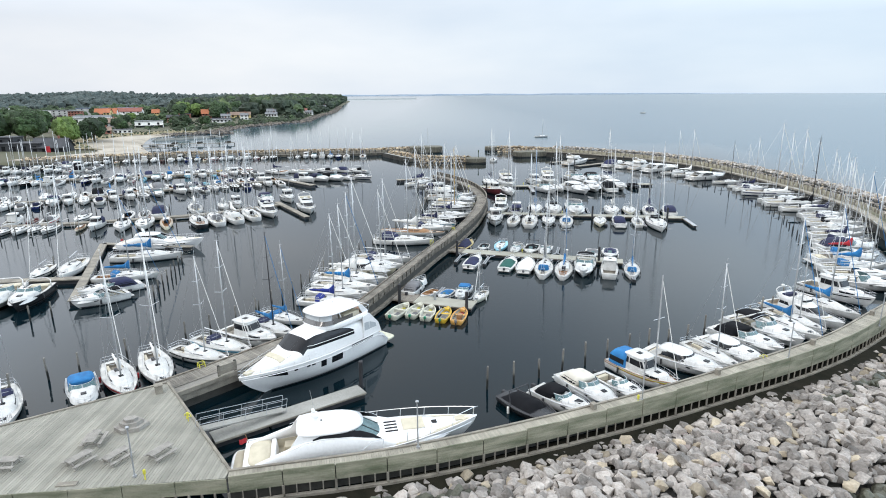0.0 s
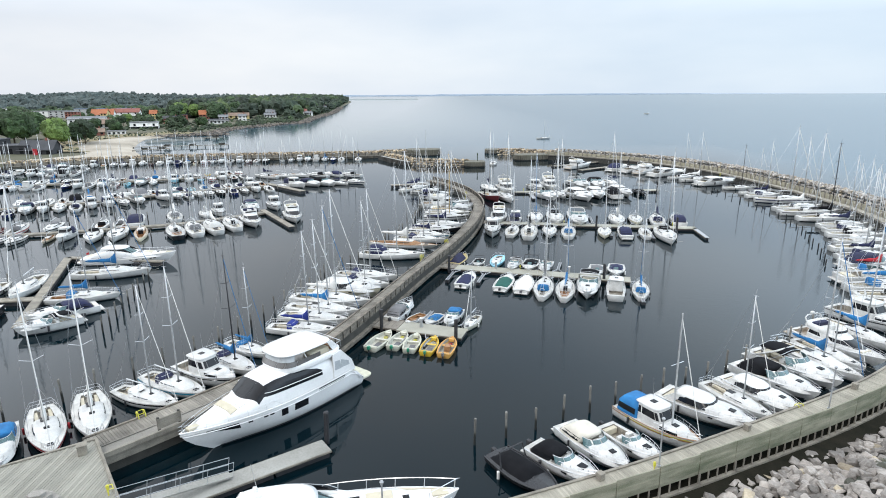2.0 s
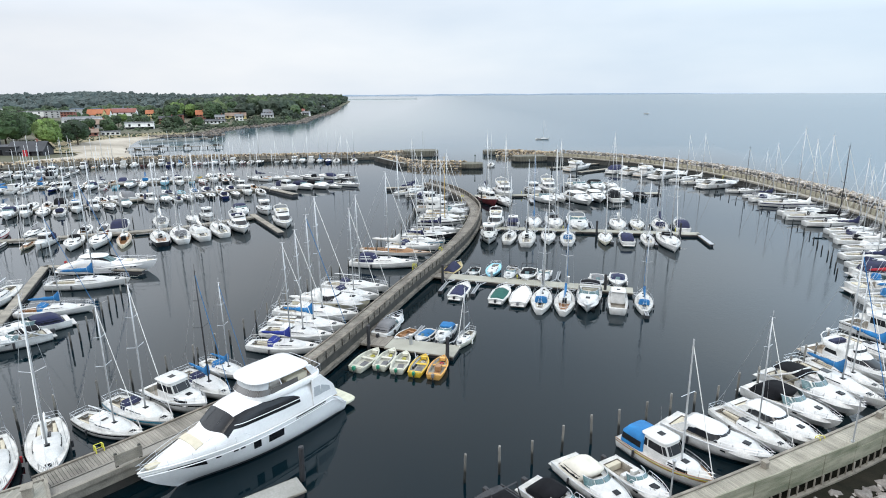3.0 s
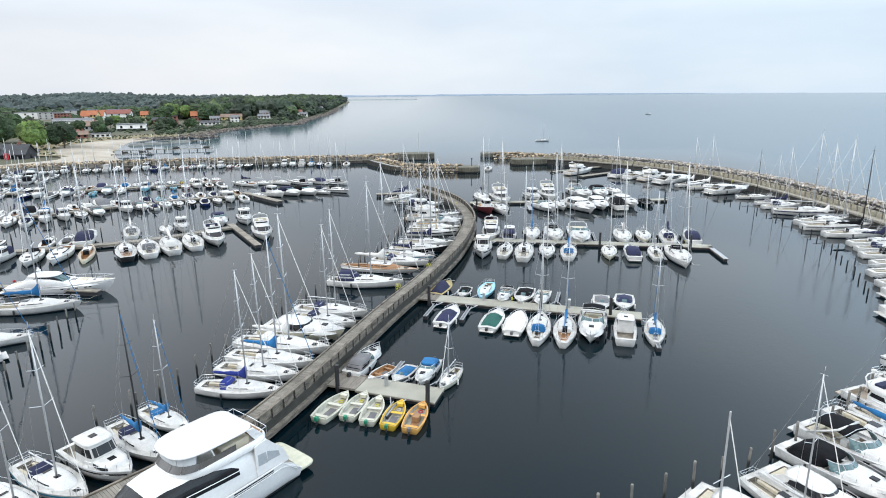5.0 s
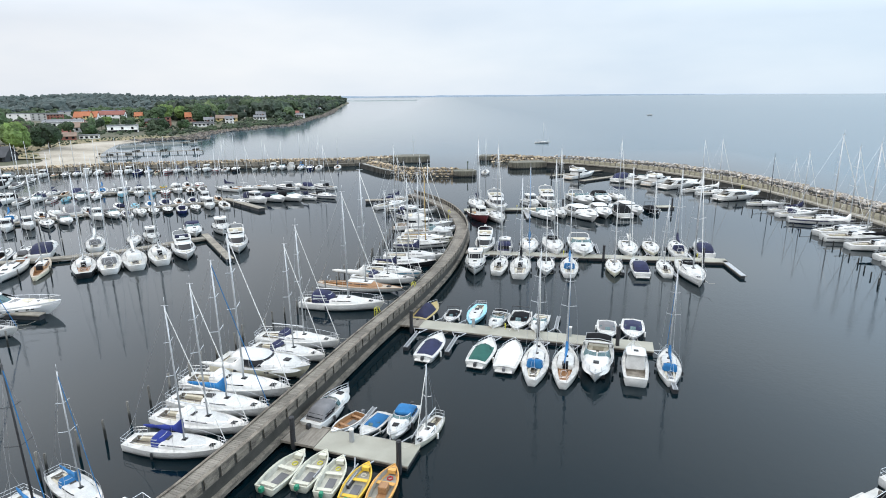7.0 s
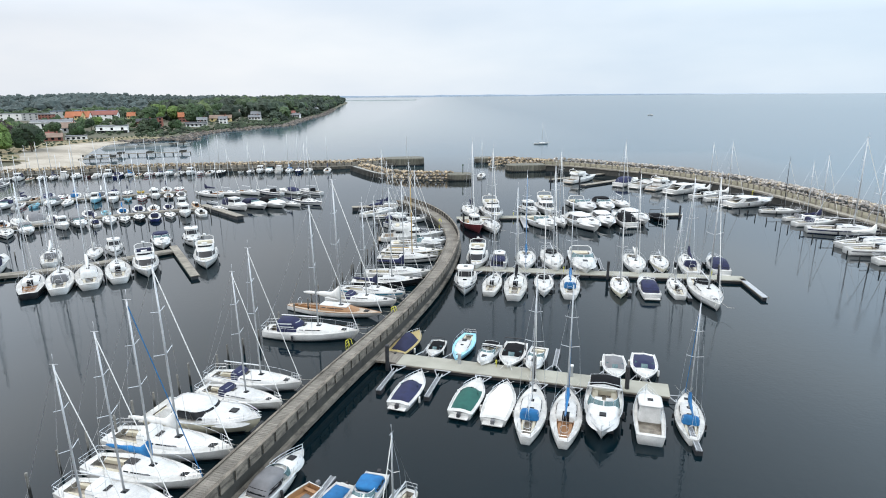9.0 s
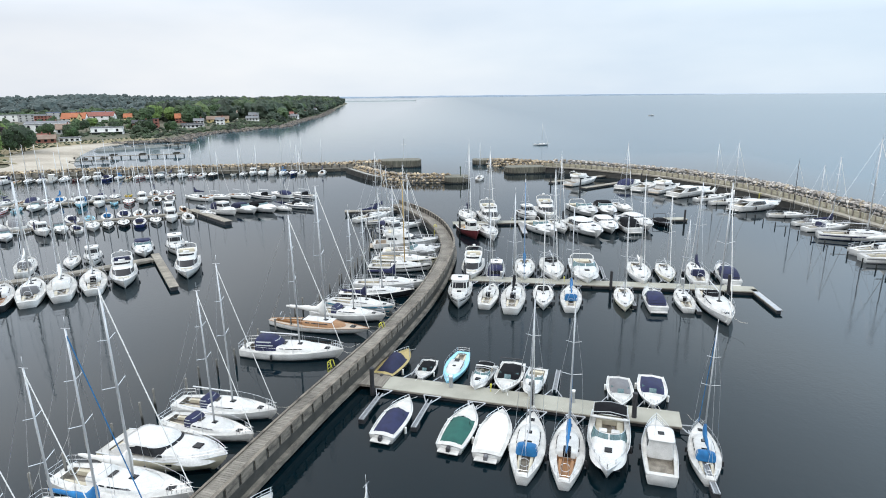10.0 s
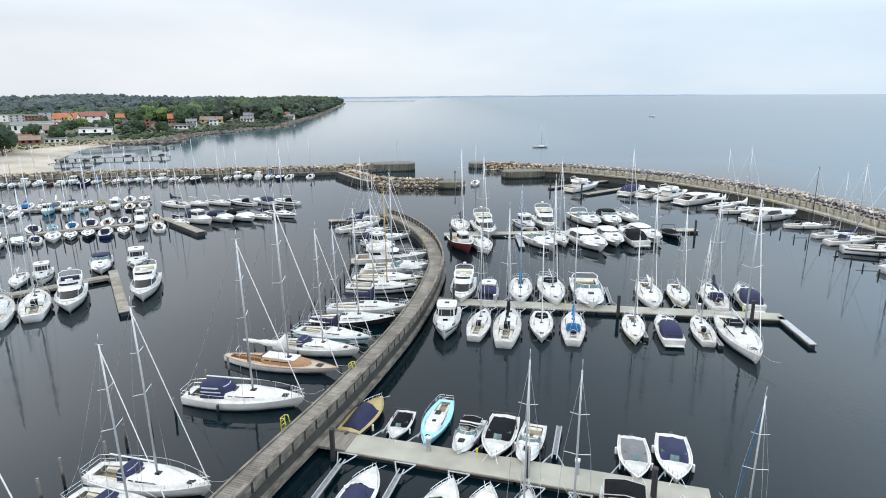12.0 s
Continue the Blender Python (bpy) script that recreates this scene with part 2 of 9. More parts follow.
def water_material():
    m = bpy.data.materials.new("sea_water")
    m.use_nodes = True
    n, l = m.node_tree.nodes, m.node_tree.links
    b = n["Principled BSDF"]
    co = n.new("ShaderNodeTexCoord")
    # still water inside the harbour, wind ripples on the open sea
    sep, far_n, far_e, wind, rough = n.new("ShaderNodeSeparateXYZ"), n.new("ShaderNodeMapRange"), n.new("ShaderNodeMapRange"), n.new("ShaderNodeMath"), n.new("ShaderNodeMapRange")
    l.new(co.outputs["Object"], sep.inputs["Vector"])
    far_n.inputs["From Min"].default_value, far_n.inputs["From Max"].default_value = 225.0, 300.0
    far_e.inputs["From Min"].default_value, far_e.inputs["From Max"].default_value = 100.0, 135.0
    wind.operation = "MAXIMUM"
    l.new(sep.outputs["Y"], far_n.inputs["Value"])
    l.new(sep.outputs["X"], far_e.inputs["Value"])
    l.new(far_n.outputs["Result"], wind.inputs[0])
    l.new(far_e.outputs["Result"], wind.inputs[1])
    rough.inputs["To Min"].default_value, rough.inputs["To Max"].default_value = 0.012, 0.18
    bay, sheltered = n.new("ShaderNodeMapRange"), n.new("ShaderNodeMath")
    bay.inputs["From Min"].default_value, bay.inputs["From Max"].default_value = -60.0, 110.0
    bay.inputs["To Min"].default_value, bay.inputs["To Max"].default_value = 0.45, 1.0
    sheltered.operation = "MULTIPLY"
    l.new(sep.outputs["X"], bay.inputs["Value"])
    l.new(wind.outputs["Value"], sheltered.inputs[0])
    l.new(bay.outputs["Result"], sheltered.inputs[1])
    l.new(sheltered.outputs["Value"], rough.inputs["Value"])
    l.new(rough.outputs["Result"], b.inputs["Roughness"])
    # the same mask gives the open sea a paler, bluer base colour
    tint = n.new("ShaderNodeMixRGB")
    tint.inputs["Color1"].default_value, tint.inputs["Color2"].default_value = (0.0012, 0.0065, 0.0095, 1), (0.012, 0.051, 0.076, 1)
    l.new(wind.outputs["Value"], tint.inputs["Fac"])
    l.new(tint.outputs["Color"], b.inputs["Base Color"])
    b.inputs["IOR"].default_value = 1.3
    waves, calm, fine = n.new("ShaderNodeTexNoise"), n.new("ShaderNodeTexNoise"), n.new("ShaderNodeTexNoise")
    waves.inputs["Scale"].default_value = 0.9
    waves.inputs["Detail"].default_value = 3.0
    fine.inputs["Scale"].default_value = 3.2
    calm.inputs["Scale"].default_value = 0.012
    calm.inputs["Detail"].default_value = 3.0
    for t in (waves, calm, fine):
        l.new(co.outputs["Object"], t.inputs["Vector"])
    add = n.new("ShaderNodeMath")
    add.operation = "ADD"
    l.new(waves.outputs["Fac"], add.inputs[0])
    l.new(fine.outputs["Fac"], add.inputs[1])
    mr = n.new("ShaderNodeMapRange")
    mr.inputs["From Min"].default_value, mr.inputs["From Max"].default_value = 0.4, 0.62
    mr.inputs["To Min"].default_value, mr.inputs["To Max"].default_value = 0.0015, 0.011
    l.new(calm.outputs["Fac"], mr.inputs["Value"])
    bp = n.new("ShaderNodeBump")
    calmer = n.new("ShaderNodeMapRange")
    calmer.inputs["To Min"].default_value, calmer.inputs["To Max"].default_value = 1.0, 0.15
    l.new(wind.outputs["Value"], calmer.inputs["Value"])
    l.new(calmer.outputs["Result"], bp.inputs["Strength"])
    l.new(mr.outputs["Result"], bp.inputs["Distance"])
    l.new(add.outputs["Value"], bp.inputs["Height"])
    l.new(bp.outputs["Normal"], b.inputs["Normal"])
    return m


WATER = water_material()

# ---- mesh helpers ----


def mesh_of(name, bm, material, smooth=False):
    me = bpy.data.meshes.new(name)
    bmesh.ops.recalc_face_normals(bm, faces=bm.faces)
    if smooth:
        for f in bm.faces:
            f.smooth = True
    bm.to_mesh(me)
    bm.free()
    me.materials.append(material)
    return me


def part(name, bm, material, parent=None, label="", smooth=False, kind=""):
    """Links a bmesh as one mesh object under a thing or under a part."""
    ob = new(name, mesh_of(name, bm, material, smooth))
    ob.parent = parent
    return tagged(ob, label, kind=kind)


def thing(name, label, category, group="", m=None, kind=""):
    """An Empty at a thing's base that parents its parts."""
    ob = tagged(new(name), label, category, group, kind)
    if m is not None:
        ob.matrix_basis = m
    return ob


def box(bm, x0, x1, y0, y1, z0, z1, m=None, taper=0.0):
    c = []
    for z, k in ((z0, 0.0), (z1, taper)):
        for x, y in ((x0 + k, y0 + k), (x1 - k, y0 + k), (x1 - k, y1 - k), (x0 + k, y1 - k)):
            v = Vector((x, y, z))
            c.append(bm.verts.new(m @ v if m else v))
    for f in ((0, 1, 2, 3), (4, 5, 6, 7), (0, 1, 5, 4), (1, 2, 6, 5), (2, 3, 7, 6), (3, 0, 4, 7)):
        bm.faces.new([c[i] for i in f])
    return bm


def boxes(*args):
    bm = bmesh.new()
    for a in args:
        box(bm, *a)
    return bm


def soft_box(x0, x1, y0, y1, z0, z1, r=0.05, m=None):
    bm = bmesh.new()
    box(bm, x0, x1, y0, y1, z0, z1, m)
    bmesh.ops.bevel(bm, geom=list(bm.edges), offset=r, segments=2, affect="EDGES", profile=0.6)
    return bm


def tube(bm, pts, r, n=6, r1=None, cap=True):
    """A tube along points; the radius runs from r to r1."""
    r1 = r if r1 is None else r1
    pts = [Vector(p) for p in pts]
    rings = []
    for i, p in enumerate(pts):
        a, b = pts[max(i - 1, 0)], pts[min(i + 1, len(pts) - 1)]
        d = (b - a).normalized()
        s = d.cross(Vector((0, 0, 1)))
        s = Vector((1, 0, 0)) if s.length < 1e-4 else s.normalized()
        t = d.cross(s)
        k = r + (r1 - r) * i / max(len(pts) - 1, 1)
        rings.append([bm.verts.new(p + k * (s * math.cos(6.2832 * j / n) + t * math.sin(6.2832 * j / n))) for j in range(n)])
    for a, b in zip(rings, rings[1:]):
        for j in range(n):
            bm.faces.new((a[j], a[(j + 1) % n], b[(j + 1) % n], b[j]))
    if cap:
        bm.faces.new(rings[0])
        bm.faces.new(rings[-1])
    return bm


def tubes(lines, r, n=5):
    bm = bmesh.new()
    for pts in lines:
        tube(bm, pts, r, n)
    return bm


def loft(bm, rings, closed=True, cap0=True, cap1=True):
    vs = [[bm.verts.new(p) for p in ring] for ring in rings]
    for a, b in zip(vs, vs[1:]):
        k = len(a)
        for j in range(k if closed else k - 1):
            bm.faces.new((a[j], a[(j + 1) % k], b[(j + 1) % k], b[j]))
    if cap0 and closed:
        bm.faces.new(vs[0])
    if cap1 and closed:
        bm.faces.new(vs[-1])
    return bm


def spline(pts, step=1.0):
    """Points about step apart on a smooth curve through pts (2D)."""
    p = [Vector((*q, 0)) for q in pts]
    p = [2 * p[0] - p[1]] + p + [2 * p[-1] - p[-2]]
    out = []
    for a, b, c, d in zip(p, p[1:], p[2:], p[3:]):
        k = max(2, round((c - b).length / step))
        for i in range(k):
            t = i / k
            out.append(0.5 * ((2 * b) + (c - a) * t + (2 * a - 5 * b + 4 * c - d) * t * t + (3 * b - a - 3 * c + d) * t ** 3))
    out.append(p[-2])
    return [(v.x, v.y) for v in out]


def even(pts, step):
    """The same line with points evenly spaced: (x, y, heading in radians)."""
    out, left = [], 0.0
    for (x0, y0), (x1, y1) in zip(pts, pts[1:]):
        d = math.hypot(x1 - x0, y1 - y0)
        h = math.atan2(y1 - y0, x1 - x0)
        while left < d:
            out.append((x0 + (x1 - x0) * left / d, y0 + (y1 - y0) * left / d, h))
            left += step
        left -= d
    return out


def offset(pts, d):
    """The line moved d metres to its left."""
    out = []
    for i, (x, y) in enumerate(pts):
        (ax, ay), (bx, by) = pts[max(i - 1, 0)], pts[min(i + 1, len(pts) - 1)]
        k = math.hypot(bx - ax, by - ay) or 1
        out.append((x - (by - ay) / k * d, y + (bx - ax) / k * d))
    return out


def strip(a, b, za, zb, thick=0.0):
    """A band between two lines of points; with thickness, a slab."""
    bm = bmesh.new()
    if thick:
        rings = [[(*p, za), (*q, zb), (*q, zb - thick), (*p, za - thick)] for p, q in zip(a, b)]
        return loft(bm, rings)
    return loft(bm, [[(*p, za), (*q, zb)] for p, q in zip(a, b)], closed=False)

# ---- sea ----
bm = bmesh.new()
bmesh.ops.create_circle(bm, cap_ends=True, segments=96, radius=4900)
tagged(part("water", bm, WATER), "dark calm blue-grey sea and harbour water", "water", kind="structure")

# ---- lines of the plan ----
RING = spline([(-13.1, 34.4), (-1.3, 37.1), (11.9, 42.0), (22.7, 46.9), (36.5, 53.9), (45.9, 60.4), (56, 68.2), (65.5, 78.5), (72, 90.5),
               (78.5, 105), (83.3, 119), (85.3, 135), (85.4, 152), (84.3, 171), (81.5, 187), (77, 198), (70.5, 210.5), (59, 223), (48, 233), (42, 235)], 1.0)
PIER = spline([(-22.6, 45.9), (-19, 49.8), (-14.5, 55), (-10.6, 59.8), (-8, 66), (-5.5, 73.5), (-1.2, 87), (3.0, 99), (7.0, 113), (9.4, 126),
               (10.3, 138), (8.5, 152), (4.5, 164), (-1, 174)], 0.8)
PLAZA = [(-22.3, 46.2), (-13.1, 34.4), (-13.0, 33.7), (-26.4, 32.3), (-44, 30.6), (-44, 30.9)]
DECK_Z = 1.9


def plank_row(line, d0, d1, z, pitch=0.16, thick=0.06, gap=0.006):
    """Boards laid across a line, from d0 to d1 metres to its left."""
    bm = bmesh.new()
    for x, y, h in even(line, pitch):
        m = pose(x, y, z, 0, 0, math.degrees(h)) @ pose(0, 0, random.uniform(-0.006, 0.006))
        e = random.uniform(-0.02, 0.02)
        a, b = (d0(x, y), d1(x, y)) if callable(d0) else (d0, d1)
        box(bm, gap, pitch - gap, a + e, b + e, -thick, 0, m)
    return bm


def ring_width(x):
    return 0.75 + 1.05 * min(1.0, max(0.0, (x + 10) / 40))


# ---- curved outer boardwalk ----
boardwalk = thing("boardwalk", "weathered grey-green timber boardwalk on piles, curving round the harbour", "boardwalk", kind="structure")
part("deck_planks", plank_row(RING, lambda x, y: -ring_width(x), lambda x, y: 0.0, DECK_Z), PLANK, boardwalk, "weathered grey deck planks laid crosswise", kind="stuff")
part("kerb", loft(bmesh.new(), [[(*p, DECK_Z + 0.1), (*q, DECK_Z + 0.1), (*q, DECK_Z - 0.25), (*p, DECK_Z - 0.25)] for p, q in zip(offset(RING, -0.12), offset(RING, 0.06))]),
     TIMBER, boardwalk, "dark timber kerb along the inner edge")
# near-black wall puts the shade under the deck into the openings
part("under_wall", strip(offset(RING, -0.35), offset(RING, -0.45), DECK_Z - 0.07, DECK_Z - 0.07, 2.6), DARKTIMBER, boardwalk, "timber wall coloured near black for shade under the deck")


def outer(x, y, h):
    w = ring_width(x)
    return x + math.sin(h) * w, y - math.cos(h) * w


bays = even(RING, 3.3)
for i in range(len(bays) - 1):
    (x0, y0, h0), (x1, y1, h1) = bays[i], bays[i + 1]
    if y0 > 118:
        break
    a, b = Vector((*outer(x0, y0, h0), 0)), Vector((*outer(x1, y1, h1), 0))
    d = (b - a).length
    m = pose(a.x, a.y, 0, 0, 0, math.degrees(math.atan2(b.y - a.y, b.x - a.x)))
    bm = bmesh.new()
    lift = 0.16 + 0.42 * min(1.0, max(0.0, (x0 - 2) / 16))
    high = 1.02 + lift
    for k in range(6):
        z = DECK_Z - 0.02 + lift - k * high / 6
        tilt = random.uniform(-0.014, 0.014)
        box(bm, 0.03, d - 0.03, -0.09 + tilt, -0.02 + tilt, z - high / 6 + 0.012, z + random.uniform(-0.004, 0.004), m)
    part("fascia_panel", bm, FASCIA, boardwalk)
    bm = boxes((0, d + 0.1, -0.34, -0.06, 0.02, 0.24))
    bmesh.ops.transform(bm, matrix=m, verts=bm.verts)
    part("lower_beam", bm, TIMBER, boardwalk)
    for k in range(4):
        w = 0.16 if k == 0 else 0.07
        bm = boxes((d * k / 4 - w / 2, d * k / 4 + w / 2, -0.2, -0.12, -0.5, 0.95))
        bmesh.ops.transform(bm, matrix=m, verts=bm.verts)
        part("strut", bm, TIMBER, boardwalk)

# parapet wall along the far half of the boardwalk
FAR = [p for i, p in enumerate(RING) if p[0] > 60 and p[1] > 98 or p[1] > 120]
wall_line = offset(FAR, -2.3)
PALE = mat("pale_weathered_boards", (0.36, 0.33, 0.25), (0.20, 0.185, 0.13), 0.88, 0.7, 12.0, 0.012, stretch=(1, 1, 4))
part("parapet", loft(bmesh.new(), [[(*p, 0.2), (*p, 2.9), (*q, 2.9), (*q, 0.2)] for p, q in zip(wall_line, offset(FAR, -2.5))]), PALE, boardwalk, "grey timber parapet wall")
bm = bmesh.new()
for x, y, h in even(offset(FAR, -2.22), 1.9):
    box(bm, -0.13, 0.13, -0.12, 0.12, 1.5, 3.0, pose(x, y, 0, 0, 0, math.degrees(h)))
part("parapet_posts", bm, TIMBER, boardwalk, kind="stuff")

# ---- triangular plaza deck ----
plaza = thing("plaza_deck", "broad weathered timber plaza deck at the foot of the pier", "deck", kind="structure")


def span(poly, x):
    ys = []
    for (ax, ay), (bx, by) in zip(poly, poly[1:] + poly[:1]):
        if (ax <= x) != (bx <= x):
            ys.append(ay + (by - ay) * (x - ax) / (bx - ax))
    return (min(ys), max(ys)) if len(ys) > 1 else None


PLANK_ONE = mat("plaza_planks", (0.268, 0.257, 0.215), (0.192, 0.185, 0.155), 0.85, 0.5, 22.0, 0.006, rand=0.16)
x = -43.9
while x < -13.1:
    s = span(PLAZA, x)
    if s and s[1] - s[0] > 0.05:
        z = DECK_Z + random.uniform(-0.006, 0.006)
        part("plank", box(bmesh.new(), x + 0.011, x + 0.189, s[0], s[1], z - 0.06, z), PLANK_ONE, plaza)
    x += 0.2
bm = bmesh.new()
vs = [bm.verts.new((px, py, z)) for z in (DECK_Z - 0.3, DECK_Z - 0.075) for px, py in PLAZA]
k = len(PLAZA)
for i in range(k):
    bm.faces.new((vs[i], vs[(i + 1) % k], vs[k + (i + 1) % k], vs[k + i]))
bm.faces.new(vs[:k])
bm.faces.new(vs[k:])
part("frame", bm, DARKTIMBER, plaza)
n_bay = 10
for i in range(n_bay):
    f0, f1 = i / n_bay, (i + 1) / n_bay
    a = Vector((-44 + 31 * f0, 30.58 + 3.1 * f0, 0))
    b = Vector((-44 + 31 * f1, 30.58 + 3.1 * f1, 0))
    m = pose(a.x, a.y, 0, 0, 0, math.degrees(math.atan2(b.y - a.y, b.x - a.x)))
    bm = bmesh.new()
    for kk in range(4):
        z = DECK_Z - 0.02 - kk * 0.25
        box(bm, 0.02, (b - a).length - 0.02, -0.1 + random.uniform(-0.012, 0.012), -0.03, z - 0.236, z, m)
    part("fascia_panel", bm, FASCIA, plaza)
    bm = boxes((0, (b - a).length + 0.1, -0.34, -0.06, 0.02, 0.24))
    bmesh.ops.transform(bm, matrix=m, verts=bm.verts)
    part("lower_beam", bm, TIMBER, plaza)
    for kk in range(4):
        q = (b - a).length * kk / 4
        bm = boxes((q - 0.05, q + 0.05, -0.22, -0.04, -0.5, 0.95))
        bmesh.ops.transform(bm, matrix=m, verts=bm.verts)
        part("strut", bm, TIMBER, plaza)
for a, b in (((-22.3, 46.2), (-13.1, 34.4)), ((-44, 30.9), (-22.3, 46.2))):
    d = math.dist(a, b)
    m = pose(*a, 0, 0, 0, math.degrees(math.atan2(b[1] - a[1], b[0] - a[0])))
    bm = boxes((0, d, -0.02, 0.16, DECK_Z - 0.25, DECK_Z + 0.08))
    bmesh.ops.transform(bm, matrix=m, verts=bm.verts)
    part("kerb", bm, TIMBER, plaza)
    bm = bmesh.new()
    for q in range(int(d / 2.2)):
        tube(bm, [m @ Vector((q * 2.2 + 1, -0.2 if a[0] > -30 else -0.4, z)) for z in (-1.5, DECK_Z - 0.2)], 0.15, 8)
    part("piles", bm, DARKTIMBER, plaza, kind="stuff")

# ---- central pier ----
PIERWOOD = mat("stained_pier_timber", (0.23, 0.20, 0.16), (0.06, 0.051, 0.042), 0.9, 1.1, 14.0, 0.015, island=0.28, stretch=(1, 1, 2.5))
pier = thing("pier", "long weathered timber pier with a heavy parapet, curving towards the harbour mouth", "pier", kind="structure")
PZ = 1.55
part("deck_planks", plank_row(PIER, -0.58, 1.3, PZ, 0.2, gap=0.012), mat("pier_planks", (0.245, 0.225, 0.19), (0.115, 0.104, 0.088), 0.88, 0.45, 20.0, 0.006, island=0.17), pier,
     "worn brown-grey deck planks laid crosswise", kind="stuff")
part("core_wall", loft(bmesh.new(), [[(*p, PZ - 0.07), (*q, PZ - 0.07), (*q, -1.5), (*p, -1.5)] for p, q in zip(offset(PIER, 1.1), offset(PIER, -0.65))]), DARKTIMBER, pier, "near-black timber core of the pier")
part("kerb", loft(bmesh.new(), [[(*p, PZ + 0.1), (*q, PZ + 0.1), (*q, PZ - 0.3), (*p, PZ - 0.3)] for p, q in zip(offset(PIER, 1.44), offset(PIER, 1.26))]), PIERWOOD, pier)
part("waler", loft(bmesh.new(), [[(*p, 0.72), (*q, 0.66), (*q, 0.3), (*p, 0.3)] for p, q in zip(offset(PIER, -0.63), offset(PIER, -1.08))]), PIERWOOD, pier, "heavy timber ledge above the water")
# side boards take the dark colour for the shade below the parapet
part("side_boards", loft(bmesh.new(), [[(*p, PZ + 0.02), (*q, PZ + 0.02), (*q, 0.7), (*p, 0.7)] for p, q in zip(offset(PIER, -0.63), offset(PIER, -0.73))]), DARKTIMBER, pier)
rail_line = [p for p in PIER if p[1] > 57.5]
part("top_rail", loft(bmesh.new(), [[(*p, PZ + 0.9), (*q, PZ + 0.9), (*q, PZ + 0.8), (*p, PZ + 0.8)] for p, q in zip(offset(rail_line, -0.55), offset(rail_line, -0.83))]), PIERWOOD, pier, "thick timber top rail")
for x, y, h in even(offset(rail_line, -0.65), 1.5):
    m = pose(x, y, PZ, 0, 0, math.degrees(h))
    # slot shade is painted as near-black posts set behind the boards
    part("parapet_post", box(bmesh.new(), -0.15, 0.15, -0.05, 0.08, -0.1, 0.8, m), DARKTIMBER, pier)
    for k in range(2):
        part("parapet_board", box(bmesh.new(), 0.13, 1.37, -0.14 + random.uniform(-0.012, 0.012), -0.04, 0.0 + k * 0.41, 0.38 + k * 0.41, m), PIERWOOD, pier)
# the root of the pier is broader, with a low coping and one boarded screen
ROOT = [p for p in PIER if p[1] < 58.5]


def root_edge(extra):
    out = []
    for (ax, ay), (bx, by) in zip(offset(ROOT, -0.6), offset(ROOT, -1.9)):
        k = min(1.0, max(0.0, (53.0 - ay) / 3.0)) * (1 + extra) + (0.12 + extra * 0.6) * (ay >= 50)
        out.append((ax + (bx - ax) * k, ay + (by - ay) * k))
    return out


inner, edge, lip = offset(ROOT, -0.5), root_edge(0.0), root_edge(0.13)
part("root_deck", loft(bmesh.new(), [[(*p, PZ + 0.02), (*q, PZ + 0.02), (*q, PZ - 0.1), (*p, PZ - 0.1)] for p, q in zip(inner, edge)]), mat("root_planks", (0.27, 0.255, 0.225), (0.13, 0.12, 0.103), 0.88, 0.45, 20.0, 0.006, island=0.17), pier, "pale worn decking at the pier root")
part("coping", loft(bmesh.new(), [[(*p, PZ + 0.22), (*q, PZ + 0.22), (*q, PZ - 0.12), (*p, PZ - 0.12)] for p, q in zip(edge, lip)]), TIMBER, pier, "low grey timber coping")
part("near_fascia", loft(bmesh.new(), [[(*p, PZ - 0.12), (*q, PZ - 0.12), (*q, 0.75), (*p, 0.75)] for p, q in zip(inner, edge)]), TIMBER, pier, "pale boarded side of the pier root")
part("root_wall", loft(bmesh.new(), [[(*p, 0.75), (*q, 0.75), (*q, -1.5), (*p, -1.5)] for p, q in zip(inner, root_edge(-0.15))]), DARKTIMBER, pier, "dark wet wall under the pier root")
m = pose(-18.6, 47.7, PZ, 0, 0, 47.5)
for k in range(4):
    part("screen_board", box(bmesh.new(), 0.0, 1.7, -0.06 + random.uniform(-0.01, 0.01), 0.0, 0.22 + k * 0.2, 0.41 + k * 0.2, m), TIMBER, pier)
for q in (0.02, 1.52):
    part("screen_post", box(bmesh.new(), q, q + 0.16, 0.0, 0.16, -0.3, 1.1, m), DARKTIMBER, pier)


# ---- floating pontoons ----
def pile(x, y, top=1.9, r=0.105, name="mooring_post", label="weathered round wooden mooring post standing in the water", material=None, group="mooring posts"):
    material = material or PILE
    key = ("pile", name, r, round(top, 1))
    m = pose(x, y, 0, random.uniform(-1.5, 1.5), random.uniform(-1.5, 1.5), random.uniform(0, 360))
    if key not in CACHE:
        bm = bmesh.new()
        tube(bm, [(0, 0, -1.6), (0, 0, 0.3), (0.01, 0, top - 0.08), (0, 0, top)], r, 9, r * 0.86)
        root = tagged(part(name, bm, material), label, "post", group)
        root.matrix_basis = m
        CACHE[key] = root
        return root
    return copy_thing(CACHE[key], m)


CACHE = {}


